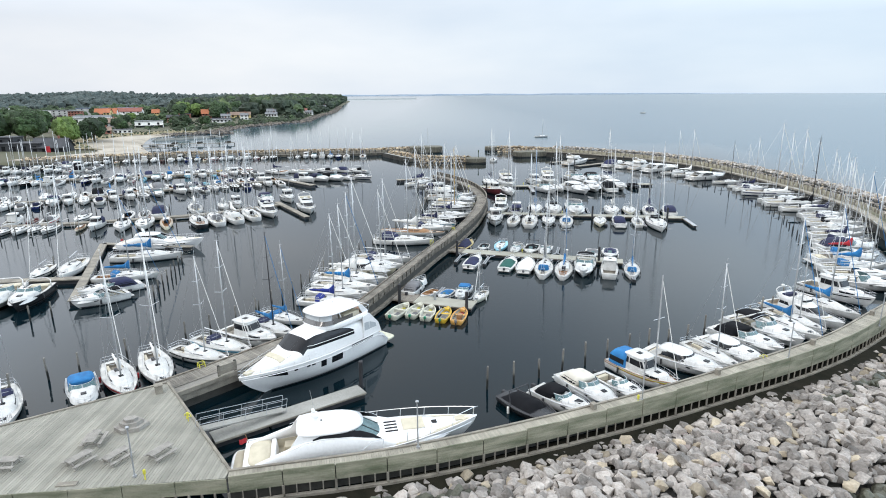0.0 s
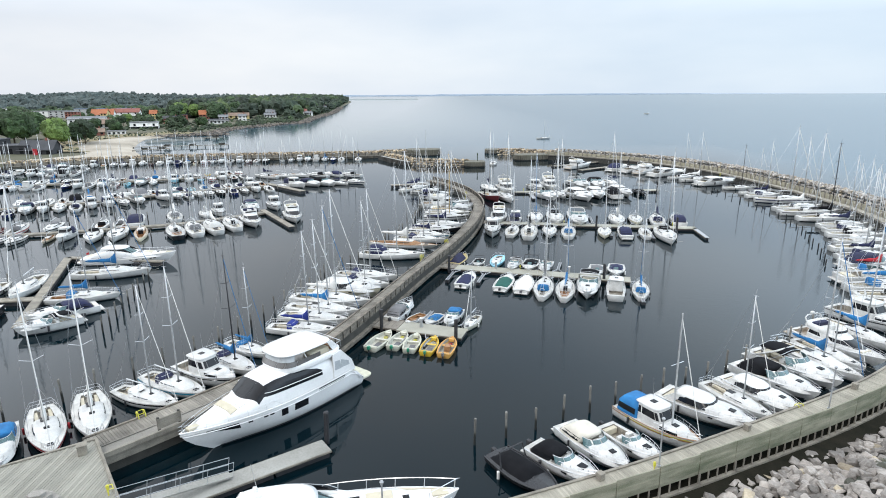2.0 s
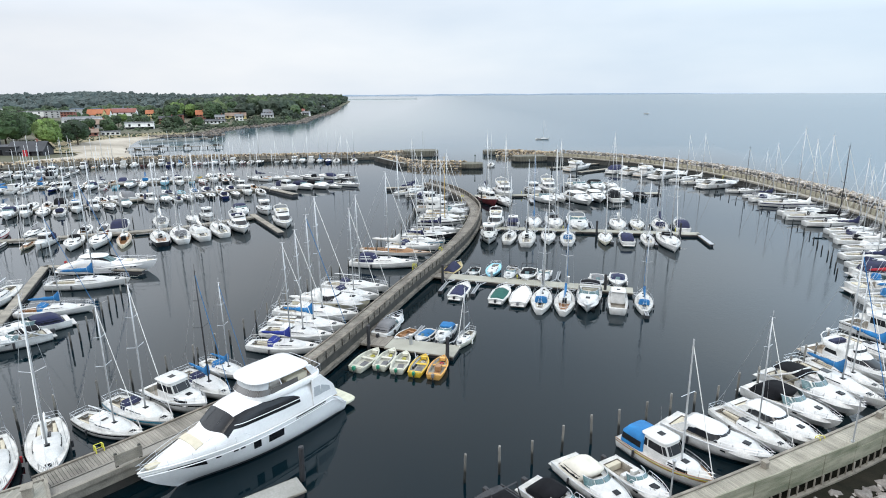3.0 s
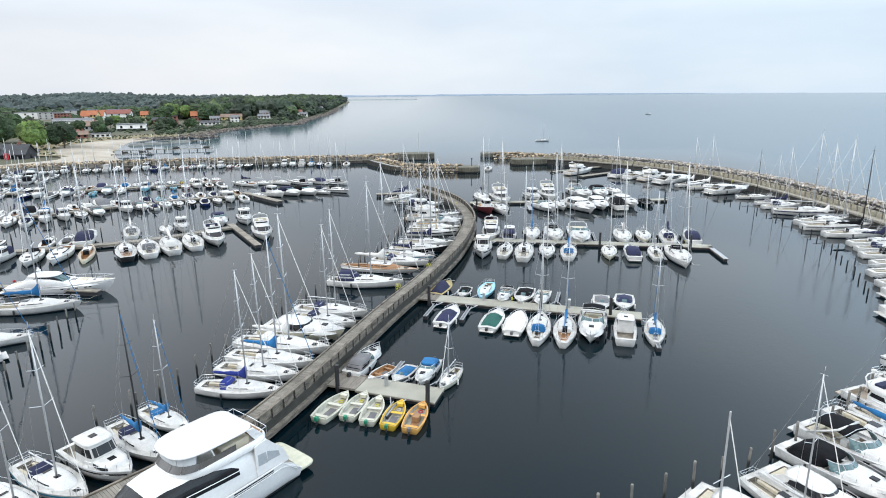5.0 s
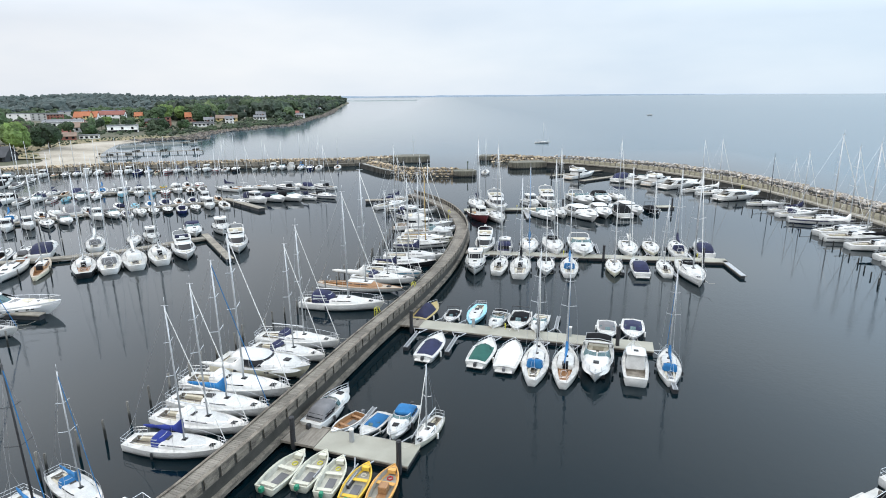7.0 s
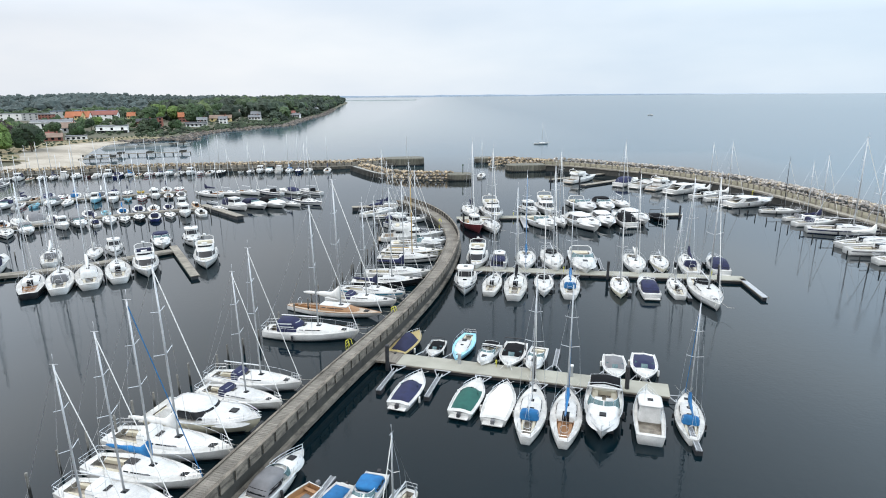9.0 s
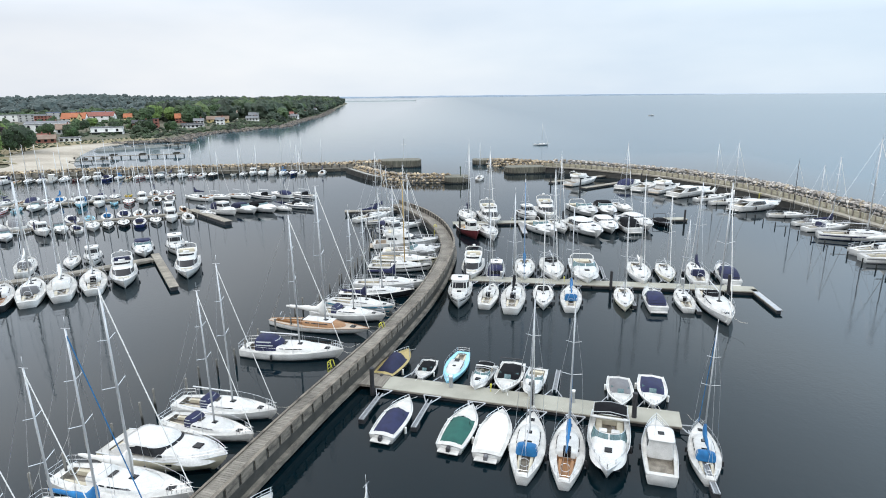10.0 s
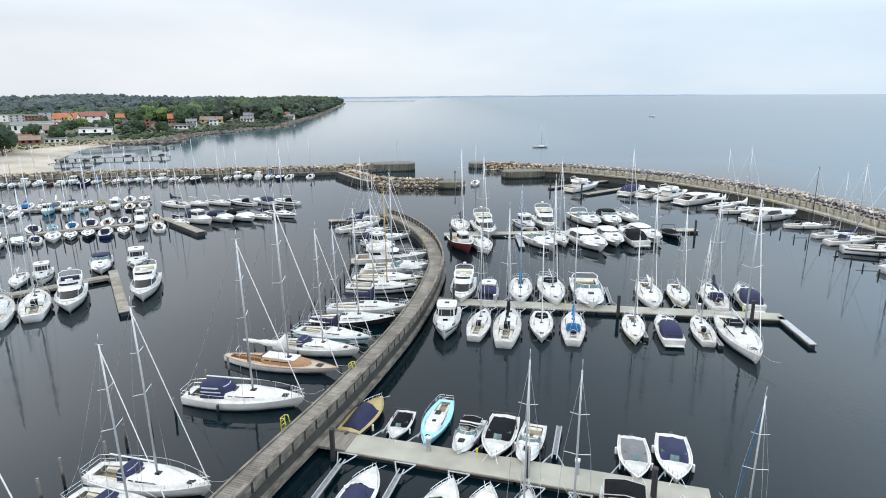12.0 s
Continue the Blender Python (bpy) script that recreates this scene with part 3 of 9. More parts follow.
def pontoon(name, a, b, w, z=0.5, label="", grey=0.0, group="pontoons", top=None):
    """A floating walkway from a to b; the first grey metres are a galvanised ramp plate."""
    d = math.dist(a, b)
    root = thing(name, label, "pontoon", group, pose(*a, 0, 0, 0, math.degrees(math.atan2(b[1] - a[1], b[0] - a[0]))), "structure")
    bm = soft_box(grey, d, -w / 2, w / 2, z - 0.12, z, 0.03)
    part("deck", bm, top or PONTOON, root, "worn pontoon deck")
    bm = bmesh.new()
    k = max(2, int(d / 4))
    for i in range(k):
        q0, q1 = grey + 0.1 + (d - grey) * i / k, grey - 0.1 + (d - grey) * (i + 1) / k
        box(bm, q0, q1, -w / 2 + 0.12, w / 2 - 0.12, -0.35, z - 0.12)
    part("floats", bm, BLACK, root, "black floats under the deck", kind="stuff")
    for s in (-1, 1):
        part("rubbing_strip", box(bmesh.new(), grey, d, s * (w / 2 + 0.02) - 0.04, s * (w / 2 + 0.02) + 0.04, z - 0.16, z - 0.03), TIMBER, root)
    if grey:
        part("ramp", boxes((-0.6, grey - 0.02, -w / 2 + 0.1, w / 2 - 0.1, z - 0.05, z + 0.03), (-0.6, grey, w / 2 - 0.1, w / 2, z - 0.1, z + 0.1), (-0.6, grey, -w / 2, -w / 2 + 0.1, z - 0.1, z + 0.1)),
             mat("ramp_boards", (0.24, 0.215, 0.18), (0.13, 0.115, 0.095), 0.88, 1.0, 18.0, 0.006, stretch=(6, 1, 1)), root, "worn boarded ramp")
    return root


def finger(x, y, heading, length, w=0.42):
    """A narrow galvanised mooring finger that sticks out from a pontoon."""
    m = pose(x, y, 0, 0, 0, heading)
    key = ("finger", round(length))
    if key in CACHE:
        return copy_thing(CACHE[key], m)
    root = thing("mooring_finger", "narrow galvanised mooring finger with a forked root", "finger", "mooring fingers", m)
    length = round(length)
    part("rail", boxes((0.7, length, -w / 2, -w / 2 + 0.08, 0.38, 0.48)), GALV, root)
    part("rail", boxes((0.7, length, w / 2 - 0.08, w / 2, 0.38, 0.48)), GALV, root)
    part("grating", boxes((1.2, length, -w / 2 + 0.09, w / 2 - 0.09, 0.39, 0.43)), mat("grating", (0.22, 0.23, 0.24), (0.13, 0.135, 0.14), 0.6, 3.0, 60.0, metal=0.4), root)
    part("fork", tubes([[(0, -0.75, 0.42), (1.2, -0.2, 0.42)], [(0, 0.75, 0.42), (1.2, 0.2, 0.42)], [(0, -0.75, 0.42), (0, 0.75, 0.42)]], 0.05, 6), GALV, root)
    part("float", boxes((length - 0.9, length - 0.05, -w / 2 - 0.05, w / 2 + 0.05, -0.3, 0.37)), BLACK, root)
    CACHE[key] = root
    return root


def steel_pile(x, y, top=2.6):
    return pile(x, y, top, 0.22, "guide_post", "thick black steel guide post holding a pontoon", BLACK, "guide posts")


pontoon("pontoon", (-5.6, 71.1), (4.4, 67.8), 2.6, label="short floating pontoon with rowing dinghies along it", grey=3.2)
steel_pile(-4.6, 69.5)
steel_pile(3.4, 66.4)
pontoon("pontoon", (1.6, 93.2), (27.6, 85.8), 2.3, label="long floating pontoon with motorboats and small yachts", grey=2.6)
for p in ((3.0, 91.0), (16.4, 88.3), (24.1, 86.2)):
    steel_pile(*p)
pontoon("pontoon", (10.8, 122.9), (49.4, 116.6), 2.1, label="long floating pontoon with yachts on both sides", grey=2.0)
for p in ((12.2, 121.6), (31.2, 118.3), (45.6, 116.1)):
    steel_pile(*p)
pontoon("pontoon", (49.0, 116.6), (48.2, 109.0), 0.7, label="narrow dark end finger of the pontoon", top=GALV)
pontoon("pontoon", (11.2, 158.5), (58, 160.5), 2.2, label="floating pontoon with large motor cruisers")
for p in ((12.4, 151), (33, 158.6), (57, 158.6)):
    steel_pile(*p)
pontoon("pontoon", (24.5, 157.5), (24.2, 149), 0.9, label="narrow dark end finger of the pontoon", top=GALV)
pontoon("pontoon", (66, 215), (46.9, 201), 1.8, label="dark pontoon beside the outer breakwater", top=TIMBER)
steel_pile(46.3, 202)
steel_pile(66, 212)
pontoon("pontoon", (60, 225), (40, 212), 1.6, label="dark pontoon near the harbour mouth", top=TIMBER)
steel_pile(40, 211)
pontoon("pontoon", (-16.5, 40.25), (-6.4, 47.4), 1.6, 0.6, label="grey concrete-topped floating pontoon between two large yachts", top=CONC)
steel_pile(-6.6, 48.5)
# western basin
WEST_A = [(-112, 104), (-84.2, 112.6), (-70, 116.1), (-49.4, 123.5), (-36.5, 134)]
WEST_B = [(-128, 127), (-102, 137.6), (-81.5, 148), (-64.6, 162), (-46, 172)]
WEST_C = [(-150, 160), (-129, 172), (-87.5, 183), (-60, 196)]
for line, label in ((WEST_A, "long wooden pontoon lined with small sailing boats"), (WEST_B, "middle wooden pontoon crowded with yachts"), (WEST_C, "far wooden pontoon crowded with boats")):
    root = thing("pontoon", label, "pontoon", "pontoons", kind="structure")
    sm = spline(line, 2)
    part("deck", loft(bmesh.new(), [[(*p, 0.6), (*q, 0.6), (*q, 0.25), (*p, 0.25)] for p, q in zip(offset(sm, 0.9), offset(sm, -0.9))]), TIMBER, root)
    bm = bmesh.new()
    for x, y, h in even(sm, 5):
        for s in (-0.8, 0.8):
            tube(bm, [(x - math.sin(h) * s, y + math.cos(h) * s, z) for z in (-1.5, 0.3)], 0.14, 6)
    part("piles", bm, DARKTIMBER, root, kind="stuff")
pontoon("pontoon", (-37.5, 137), (-26.8, 119.8), 1.1, 0.6, label="wooden end pier of the western pontoon", top=TIMBER)
pontoon("pontoon", (-47, 174.5), (-34, 161), 1.6, 0.8, label="dark wooden end pier of the middle pontoon", top=TIMBER)
pontoon("pontoon", (-66, 77.2), (-49, 79.3), 1.4, 0.7, label="wooden jetty in the western basin", top=TIMBER)
pontoon("pontoon", (-44.6, 70.0), (-56.5, 98.5), 1.05, 0.7, label="wooden cross jetty in the western basin", top=TIMBER)
pontoon("pontoon", (-56.5, 98.5), (-40.5, 96.0), 1.0, 0.7, label="wooden side jetty between large yachts", top=TIMBER)
pontoon("pontoon", (1.5, 172.5), (-12, 170), 1.8, 0.8, label="short dark timber jetty at the pier end", top=TIMBER)

# gangway to the yacht pontoon
gang = thing("gangway", "grey aluminium gangway with handrails leading down to a pontoon", "gangway")
gm = pose(-17.0, 39.2, 1.92, 0, 9.3, 43)
part("walkway", box(bmesh.new(), 0, 6.8, -0.36, 0.36, -0.1, 0, gm), CONC, gang)
for s in (-0.36, 0.36):
    bm = bmesh.new()
    for zz in (0.5, 1.0):
        tube(bm, [gm @ Vector((0, s, zz)), gm @ Vector((6.8, s, zz))], 0.018, 6)
    for q in range(5):
        tube(bm, [gm @ Vector((q * 1.7, s, 0)), gm @ Vector((q * 1.7, s, 1.0))], 0.018, 6)
    part("handrail", bm, GALV, gang, "grey tube handrail")

# ---- rocks ----
ROCK_SHAPES = []
rr = random.Random(5)
for i in range(12):
    bm = bmesh.new()
    ax = (rr.uniform(0.8, 1.25), rr.uniform(0.7, 1.0), rr.uniform(0.5, 0.8))
    for j in range(20):
        v = Vector((rr.gauss(0, 1), rr.gauss(0, 1), rr.gauss(0, 1))).normalized()
        v = Vector([math.copysign(abs(q) ** 0.62, q) for q in v]) * rr.uniform(0.8, 1.0)
        bm.verts.new((v.x * ax[0] * 0.5, v.y * ax[1] * 0.5, v.z * ax[2] * 0.5))
    bmesh.ops.convex_hull(bm, input=bm.verts)
    bmesh.ops.delete(bm, geom=[v for v in bm.verts if not v.link_faces], context="VERTS")
    ROCK_SHAPES.append(mesh_of("rock", bm, ROCK_TAN if i == 4 else ROCK_PINK if i == 7 else ROCK))


def rock_pose(rg, x, y, z, s):
    return Matrix.Translation((x, y, z)) @ Euler((rg.uniform(-0.6, 0.6), rg.uniform(-0.6, 0.6), rg.uniform(0, 6.28))).to_matrix().to_4x4() @ Matrix.Diagonal((s, s, s, 1))


def joined_rocks(name, poses, parent, material, rg):
    verts, faces, base = [], [], 0
    data = [(np.array([v.co for v in me.vertices]), [tuple(p.vertices) for p in me.polygons]) for me in ROCK_SHAPES]
    for m in poses:
        v, f = data[rg.randrange(len(data))]
        a = np.array(m)
        verts.append(v @ a[:3, :3].T + a[:3, 3])
        faces += [tuple(i + base for i in p) for p in f]
        base += len(v)
    me = bpy.data.meshes.new(name)
    me.from_pydata(np.concatenate(verts).tolist(), [], faces)
    me.materials.append(material)
    ob = new(name, me)
    ob.parent = parent
    return tagged(ob, kind="stuff")


def rock_bank(line, d0, d1, crest, size, step, rg):
    """Rock places on a bank beside a line, from d0 to d1 metres to its left, highest in the middle."""
    out = []
    first = d0
    for x, y, h in even(line, step):
        d = d0 = first(x) if callable(first) else first
        while (d < d1) if d1 > d0 else (d > d1):
            f = (d - d0) / (d1 - d0)
            z = crest * min(1.0, f * 2.6, (1 - f) * 3.0) - 0.25
            s = size * rg.uniform(0.7, 1.45)
            q = rg.uniform(-0.5, 0.5) * step
            e = d + rg.uniform(-0.35, 0.35) * step
            out.append((x - math.sin(h) * e + math.cos(h) * q, y + math.cos(h) * e + math.sin(h) * q, z + rg.uniform(-0.24, 0.24) * size, s))
            d += step if d1 > d0 else -step
    return out


def bank_core(line, d0, d1, crest):
    fr = (0.0, 0.33, 0.66, 1.0)
    rows = [offset(line, d0 + (d1 - d0) * f) for f in fr]
    return loft(bmesh.new(), [[(*r[i], z) for r, z in zip(rows, (-0.8, crest - 0.85, crest - 0.85, -1.0))] for i in range(len(line))], closed=False)


NEAR_LINE = [(-60, 29.0), (-44, 30.4), (-26, 32.0)] + [p for p in RING if p[1] < 112]
NEAR_LINE = spline(NEAR_LINE[:3] + NEAR_LINE[3::8], 1.0)
near_bank = thing("breakwater", "bank of large pale granite boulders outside the boardwalk", "breakwater", kind="structure")
FAR_LINE = [p for p in RING if p[1] > 96 and p[0] > 44]
far_bank = thing("breakwater", "outer rock breakwater curving round the harbour", "breakwater", kind="structure")
west_bank = thing("breakwater", "western rock breakwater of brown and grey boulders", "breakwater", kind="structure")
WEST_LINE = spline([(-150, 214), (-125, 226), (-100, 234), (-60, 240), (-28, 243), (-8, 252)], 1.0)
SPUR = spline([(-21, 241), (-10, 222), (0, 216.5), (11, 215.5)], 1.0)
EHEAD = spline([(26, 259), (36, 257), (46, 250), (56, 240), (66, 228)], 1.0)
# mud colour is taken near black to hold the deck's shadow
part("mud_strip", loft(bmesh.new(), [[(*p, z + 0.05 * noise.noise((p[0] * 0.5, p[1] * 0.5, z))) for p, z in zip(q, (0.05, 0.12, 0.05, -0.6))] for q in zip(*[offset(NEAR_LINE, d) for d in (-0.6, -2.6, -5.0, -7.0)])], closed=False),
     mat("shaded_shore_mud", (0.02, 0.0175, 0.012), (0.009, 0.0095, 0.006), 0.95, 0.8, 9.0, 0.04, spec=0.1), near_bank, "muddy shore under the deck edge, deck shade painted in", True)
# cores coloured near black to stand for shade between the boulders
part("bank_core", bank_core(NEAR_LINE, -3.0, -17, 2.1), mat("shaded_rubble", (0.06, 0.056, 0.05), (0.02, 0.019, 0.017), 0.95, 1.5, 9.0, 0.05), near_bank)
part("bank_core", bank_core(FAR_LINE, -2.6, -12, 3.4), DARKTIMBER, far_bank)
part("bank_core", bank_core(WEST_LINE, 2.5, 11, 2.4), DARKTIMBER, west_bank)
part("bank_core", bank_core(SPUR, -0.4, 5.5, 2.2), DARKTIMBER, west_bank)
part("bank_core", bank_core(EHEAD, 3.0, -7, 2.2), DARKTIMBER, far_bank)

# western quay wall in front of the rocks, with a narrow walkway
QUAYWOOD = mat("dark_quay_timber", (0.15, 0.135, 0.105), (0.05, 0.045, 0.036), 0.88, 0.7, 14.0, 0.012, island=0.15, wet=0.25)
quay = thing("quay_wall", "low timber quay wall along the western breakwater", "quay", kind="structure")
part("walkway", loft(bmesh.new(), [[(*p, 1.1), (*q, 1.1), (*q, -1), (*p, -1)] for p, q in zip(offset(WEST_LINE, 2.6), offset(WEST_LINE, 0.2))]), QUAYWOOD, quay)
part("parapet", loft(bmesh.new(), [[(*p, 1.9), (*q, 1.9), (*q, 0.9), (*p, 0.9)] for p, q in zip(offset(WEST_LINE, 3.0), offset(WEST_LINE, 2.7))]), TIMBER, quay)
bm = bmesh.new()
for x, y, h in even(offset(WEST_LINE, 0.1), 2.6):
    box(bm, -0.2, 0.2, -0.2, 0.12, -0.8, 1.2, pose(x, y, 0, 0, 0, math.degrees(h)))
for x, y, h in even(offset(WEST_LINE, 2.6), 2.6):
    box(bm, -0.14, 0.14, -0.2, 0.12, 0.9, 2.25, pose(x, y, 0, 0, 0, math.degrees(h)))
part("posts", bm, DARKTIMBER, quay, "dark upright posts of the quay wall", kind="stuff")
spur_wall = thing("quay_wall", "dark timber wall of the inner spur breakwater", "quay", kind="structure")
part("walkway", loft(bmesh.new(), [[(*p, 1.3), (*q, 1.3), (*q, -1), (*p, -1)] for p, q in zip(offset(SPUR, -0.2), offset(SPUR, -1.8))][:24]), QUAYWOOD, spur_wall)
part("cap", loft(bmesh.new(), [[(*p, 1.45), (*q, 1.45), (*q, 1.3), (*p, 1.3)] for p, q in zip(offset(SPUR, -0.1), offset(SPUR, -1.2))][:24]), CONC, spur_wall, "pale walkway on the spur wall")
bm = bmesh.new()
for x, y, h in even(offset(SPUR[:24], -1.85), 1.1):
    box(bm, -0.3, 0.3, -0.14, 0.1, -1.2, 1.56, pose(x, y, 0, 0, 0, math.degrees(h)))
part("posts", bm, DARKTIMBER, spur_wall, "dark upright posts of the spur wall", kind="stuff")


QUAYWOOD_HEAD = mat("weathered_head_piles", (0.19, 0.175, 0.14), (0.08, 0.075, 0.06), 0.9, 0.7, 14.0, 0.012, island=0.2, wet=0.55)


def round_head(name, x, y, rx, ry, top, heading, label):
    """A rounded timber-clad pier head."""
    root = thing(name, label, "pier head", "pier heads", pose(x, y, 0, 0, 0, heading), "structure")
    rings = []
    for z, k in ((-1.5, 1.0), (top - 0.2, 1.0), (top, 0.97)):
        ring = []
        for i in range(36):
            a = 6.2832 * i / 36
            ring.append((rx * k * math.copysign(abs(math.cos(a)) ** 0.5, math.cos(a)), ry * k * math.copysign(abs(math.sin(a)) ** 0.5, math.sin(a)), z))
        rings.append(ring)
    part("head_wall", loft(bmesh.new(), rings), mat("stained_head_timber", (0.17, 0.16, 0.125), (0.06, 0.06, 0.045), 0.9, 0.5, 7.0, 0.02, stretch=(4, 4, 0.6), wet=0.35), root)
    bm = bmesh.new()
    for i in range(48):
        a = 6.2832 * i / 48
        px, py = rx * math.copysign(abs(math.cos(a)) ** 0.5, math.cos(a)), ry * math.copysign(abs(math.sin(a)) ** 0.5, math.sin(a))
        tube(bm, [(px * 1.01, py * 1.02, -1.4), (px * 1.01, py * 1.02, top - 0.15)], 0.12, 5)
    part("fender_piles", bm, QUAYWOOD_HEAD, root, kind="stuff")
    return root


round_head("pier_head", -5.5, 256, 7, 4, 2.6, 5, "square weathered concrete head of the western breakwater")
round_head("pier_head", 13.5, 216.5, 3.6, 3.0, 1.9, 0, "timber-clad tip of the inner spur breakwater")
round_head("pier_head", 24, 261, 3.6, 3.2, 1.9, 0, "timber-clad tip of the outer breakwater")
round_head("pier_head", 36, 236, 6.4, 3.2, 2.2, 8, "rounded timber-clad landing head of the outer breakwater")

# ---- coast, town and woods ----
COAST = spline([(-300, 20), (-215, 130), (-172, 206), (-146, 230), (-126, 246), (-121, 256), (-132, 273), (-147, 300), (-162, 337), (-169, 362), (-160, 380), (-147, 398), (-150, 449),
                (-139, 480), (-132.8, 512), (-119.6, 540), (-129.4, 638), (-139.9, 801), (-175.5, 1081), (-206, 1340), (-300, 2000), (-560, 3000), (-1150, 4500)], 8.0)


def land_height(d, y):
    """Height of the ground d metres inland: a low plain round the town, wooded hills behind."""
    h = -0.6
    for d0, h0, d1, h1 in ((0, -0.6, 4, 0.6), (4, 0.6, 20, 1.3), (20, 1.3, 60, 2.1), (60, 2.1, 150, 4.0), (150, 4.0, 350, 7.0), (350, 7.0, 800, 12.0), (800, 12.0, 1600, 22.0), (1600, 22.0, 4000, 30.0)):
        if d >= d0:
            h = h0 + (h1 - h0) * min(1.0, (d - d0) / (d1 - d0))
    plain = 2.5 + max(0.0, y - 820) * 0.03 + max(0.0, 150 - d) * 0.03
    hill = 7.0 * math.exp(-((d - 620) / 420) ** 2) * min(1.0, max(0.0, (y - 1000) / 500))
    return min(h, plain) + (hill if h > 3 else 0.0)


def coast_x(y):
    for (ax, ay), (bx, by) in zip(COAST, COAST[1:]):
        if ay <= y <= by:
            return ax + (bx - ax) * (y - ay) / max(by - ay, 1e-6)
    return COAST[-1][0] if y > 4000 else COAST[0][0]


def ground_z(x, y):
    return land_height(max(0.0, coast_x(y) - x), y)


bm = bmesh.new()
rows = []
for cx, cy in COAST:
    rows.append([(cx - d, cy, land_height(d, cy) + (0.4 * noise.noise((cx * 0.02, cy * 0.02, d * 0.03)) if d > 5 else 0)) for d in (-3, 0, 2, 4, 9, 20, 40, 60, 100, 150, 240, 350, 550, 800, 1200, 1600, 2600, 4000)])
loft(bm, rows, closed=False)
tagged(part("ground", bm, mat("coast_grass", (0.05, 0.058, 0.03), (0.095, 0.082, 0.05), 0.95, 0.02, 0.6), smooth=True), "green and brown coastal ground rising to low hills", "ground", kind="structure")
bm = bmesh.new()
beach_rows = []
def beach_width(y):
    return 5 + 27 * math.sin(math.pi * min(1, max(0, (y - 205) / 182))) ** 1.3


for y in range(226, 388, 5):
    cx, wide = coast_x(y), beach_width(y)
    beach_rows.append([(cx - d, y, land_height(d, y) + 0.25 + 0.12 * noise.noise((y * 0.15, d * 0.2, 1)) if d > 0 else -0.3) for d in (-2.0, 1, 4, wide * 0.3, wide * 0.6, wide)])
loft(bm, beach_rows, closed=False)
dune = bmesh.new()
loft(dune, [[(coast_x(y) - beach_width(y) + 4 - k, y, land_height(beach_width(y) - 4 + k, y) + 0.32 + 0.5 * noise.noise((y * 0.09, k * 0.12, 4))) for k in (0, 4, 9, 15, 22, 30)] for y in range(262, 402, 4)], closed=False)
tagged(part("dune_grass", dune, mat("dry_dune_grass", (0.26, 0.205, 0.115), (0.11, 0.10, 0.05), 0.95, 0.12, 1.2, 0.1), smooth=True), "dry tan grass strip behind the beach", "grass", kind="structure")
tagged(part("beach", bm, SAND, smooth=True), "pale sandy beach beside the marina", "beach", kind="structure")
bm = bmesh.new()
rows = []
for y in range(384, 1100, 9):
    cx = coast_x(y)
    rows.append([(cx - d, y, (land_height(d, y) + 0.3 if d > 0 else -0.3) + 0.5 * noise.noise((y * 0.11, d * 0.3, 1))) for d in (-1.5, 0, 1.5, 3, 5)])
loft(bm, rows, closed=False)
tagged(part("stony_shore", bm, mat("stony_shore", (0.13, 0.105, 0.08), (0.06, 0.05, 0.038), 0.95, 0.15, 1.5, 0.1)), "stony shore strip under the seaside gardens", "shore", kind="structure")

rg = random.Random(17)
shore = []
for i in range(2400):
    y = 372 + 720 * rg.random() ** 1.3
    d = rg.uniform(-3.5, 6.5)
    shore.append(rock_pose(rg, coast_x(y) - d, y, 0.1 + max(0.0, d) * 0.12, rg.uniform(0.9, 2.6)))
for i in range(420):
    f = rg.random()
    shore.append(rock_pose(rg, -166 + 32 * f + rg.uniform(-3, 3), 379 + 9 * f + rg.uniform(-3.5, 3.5), rg.uniform(-0.2, 0.7), rg.uniform(0.9, 2.2)))
shore_rocks = thing("shore_rocks", "brown and grey boulders along the shore below the gardens", "shore", kind="structure")
joined_rocks("boulders", shore[::2], shore_rocks, mat("brown_shore_rocks", (0.20, 0.165, 0.135), (0.07, 0.058, 0.047), 0.9, 0.6, 3.0, island=0.4), rg)
joined_rocks("boulders", shore[1::2], shore_rocks, mat("dark_shore_rocks", (0.11, 0.10, 0.09), (0.04, 0.037, 0.033), 0.9, 0.6, 3.0, island=0.4), rg)

# low land on the horizon; its pale blue base colour stands for haze
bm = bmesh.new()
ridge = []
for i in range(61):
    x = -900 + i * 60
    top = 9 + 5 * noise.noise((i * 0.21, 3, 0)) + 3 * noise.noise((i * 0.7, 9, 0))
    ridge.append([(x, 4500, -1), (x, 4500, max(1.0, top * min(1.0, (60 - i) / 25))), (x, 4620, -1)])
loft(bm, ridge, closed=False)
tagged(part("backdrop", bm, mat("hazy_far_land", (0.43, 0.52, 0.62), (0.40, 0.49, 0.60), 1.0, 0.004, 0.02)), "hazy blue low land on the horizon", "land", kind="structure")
bm = bmesh.new()
loft(bm, [[(x, y - 25, -0.5), (x, y, 2.2 + 1.5 * noise.noise((x * 0.05, 1, 0))), (x, y + 25, -0.5)] for x, y in spline([(-420, 2350), (-300, 2300), (-160, 2320), (-90, 2350)], 12)], closed=False)
# spit colour greyed and lightened, distance haze mixed into it
tagged(part("sandbank", bm, mat("hazed_far_spit", (0.20, 0.24, 0.24), (0.15, 0.18, 0.18), 1.0, 0.03, 0.3)), "low wooded spit in the far sea", "land", kind="structure")

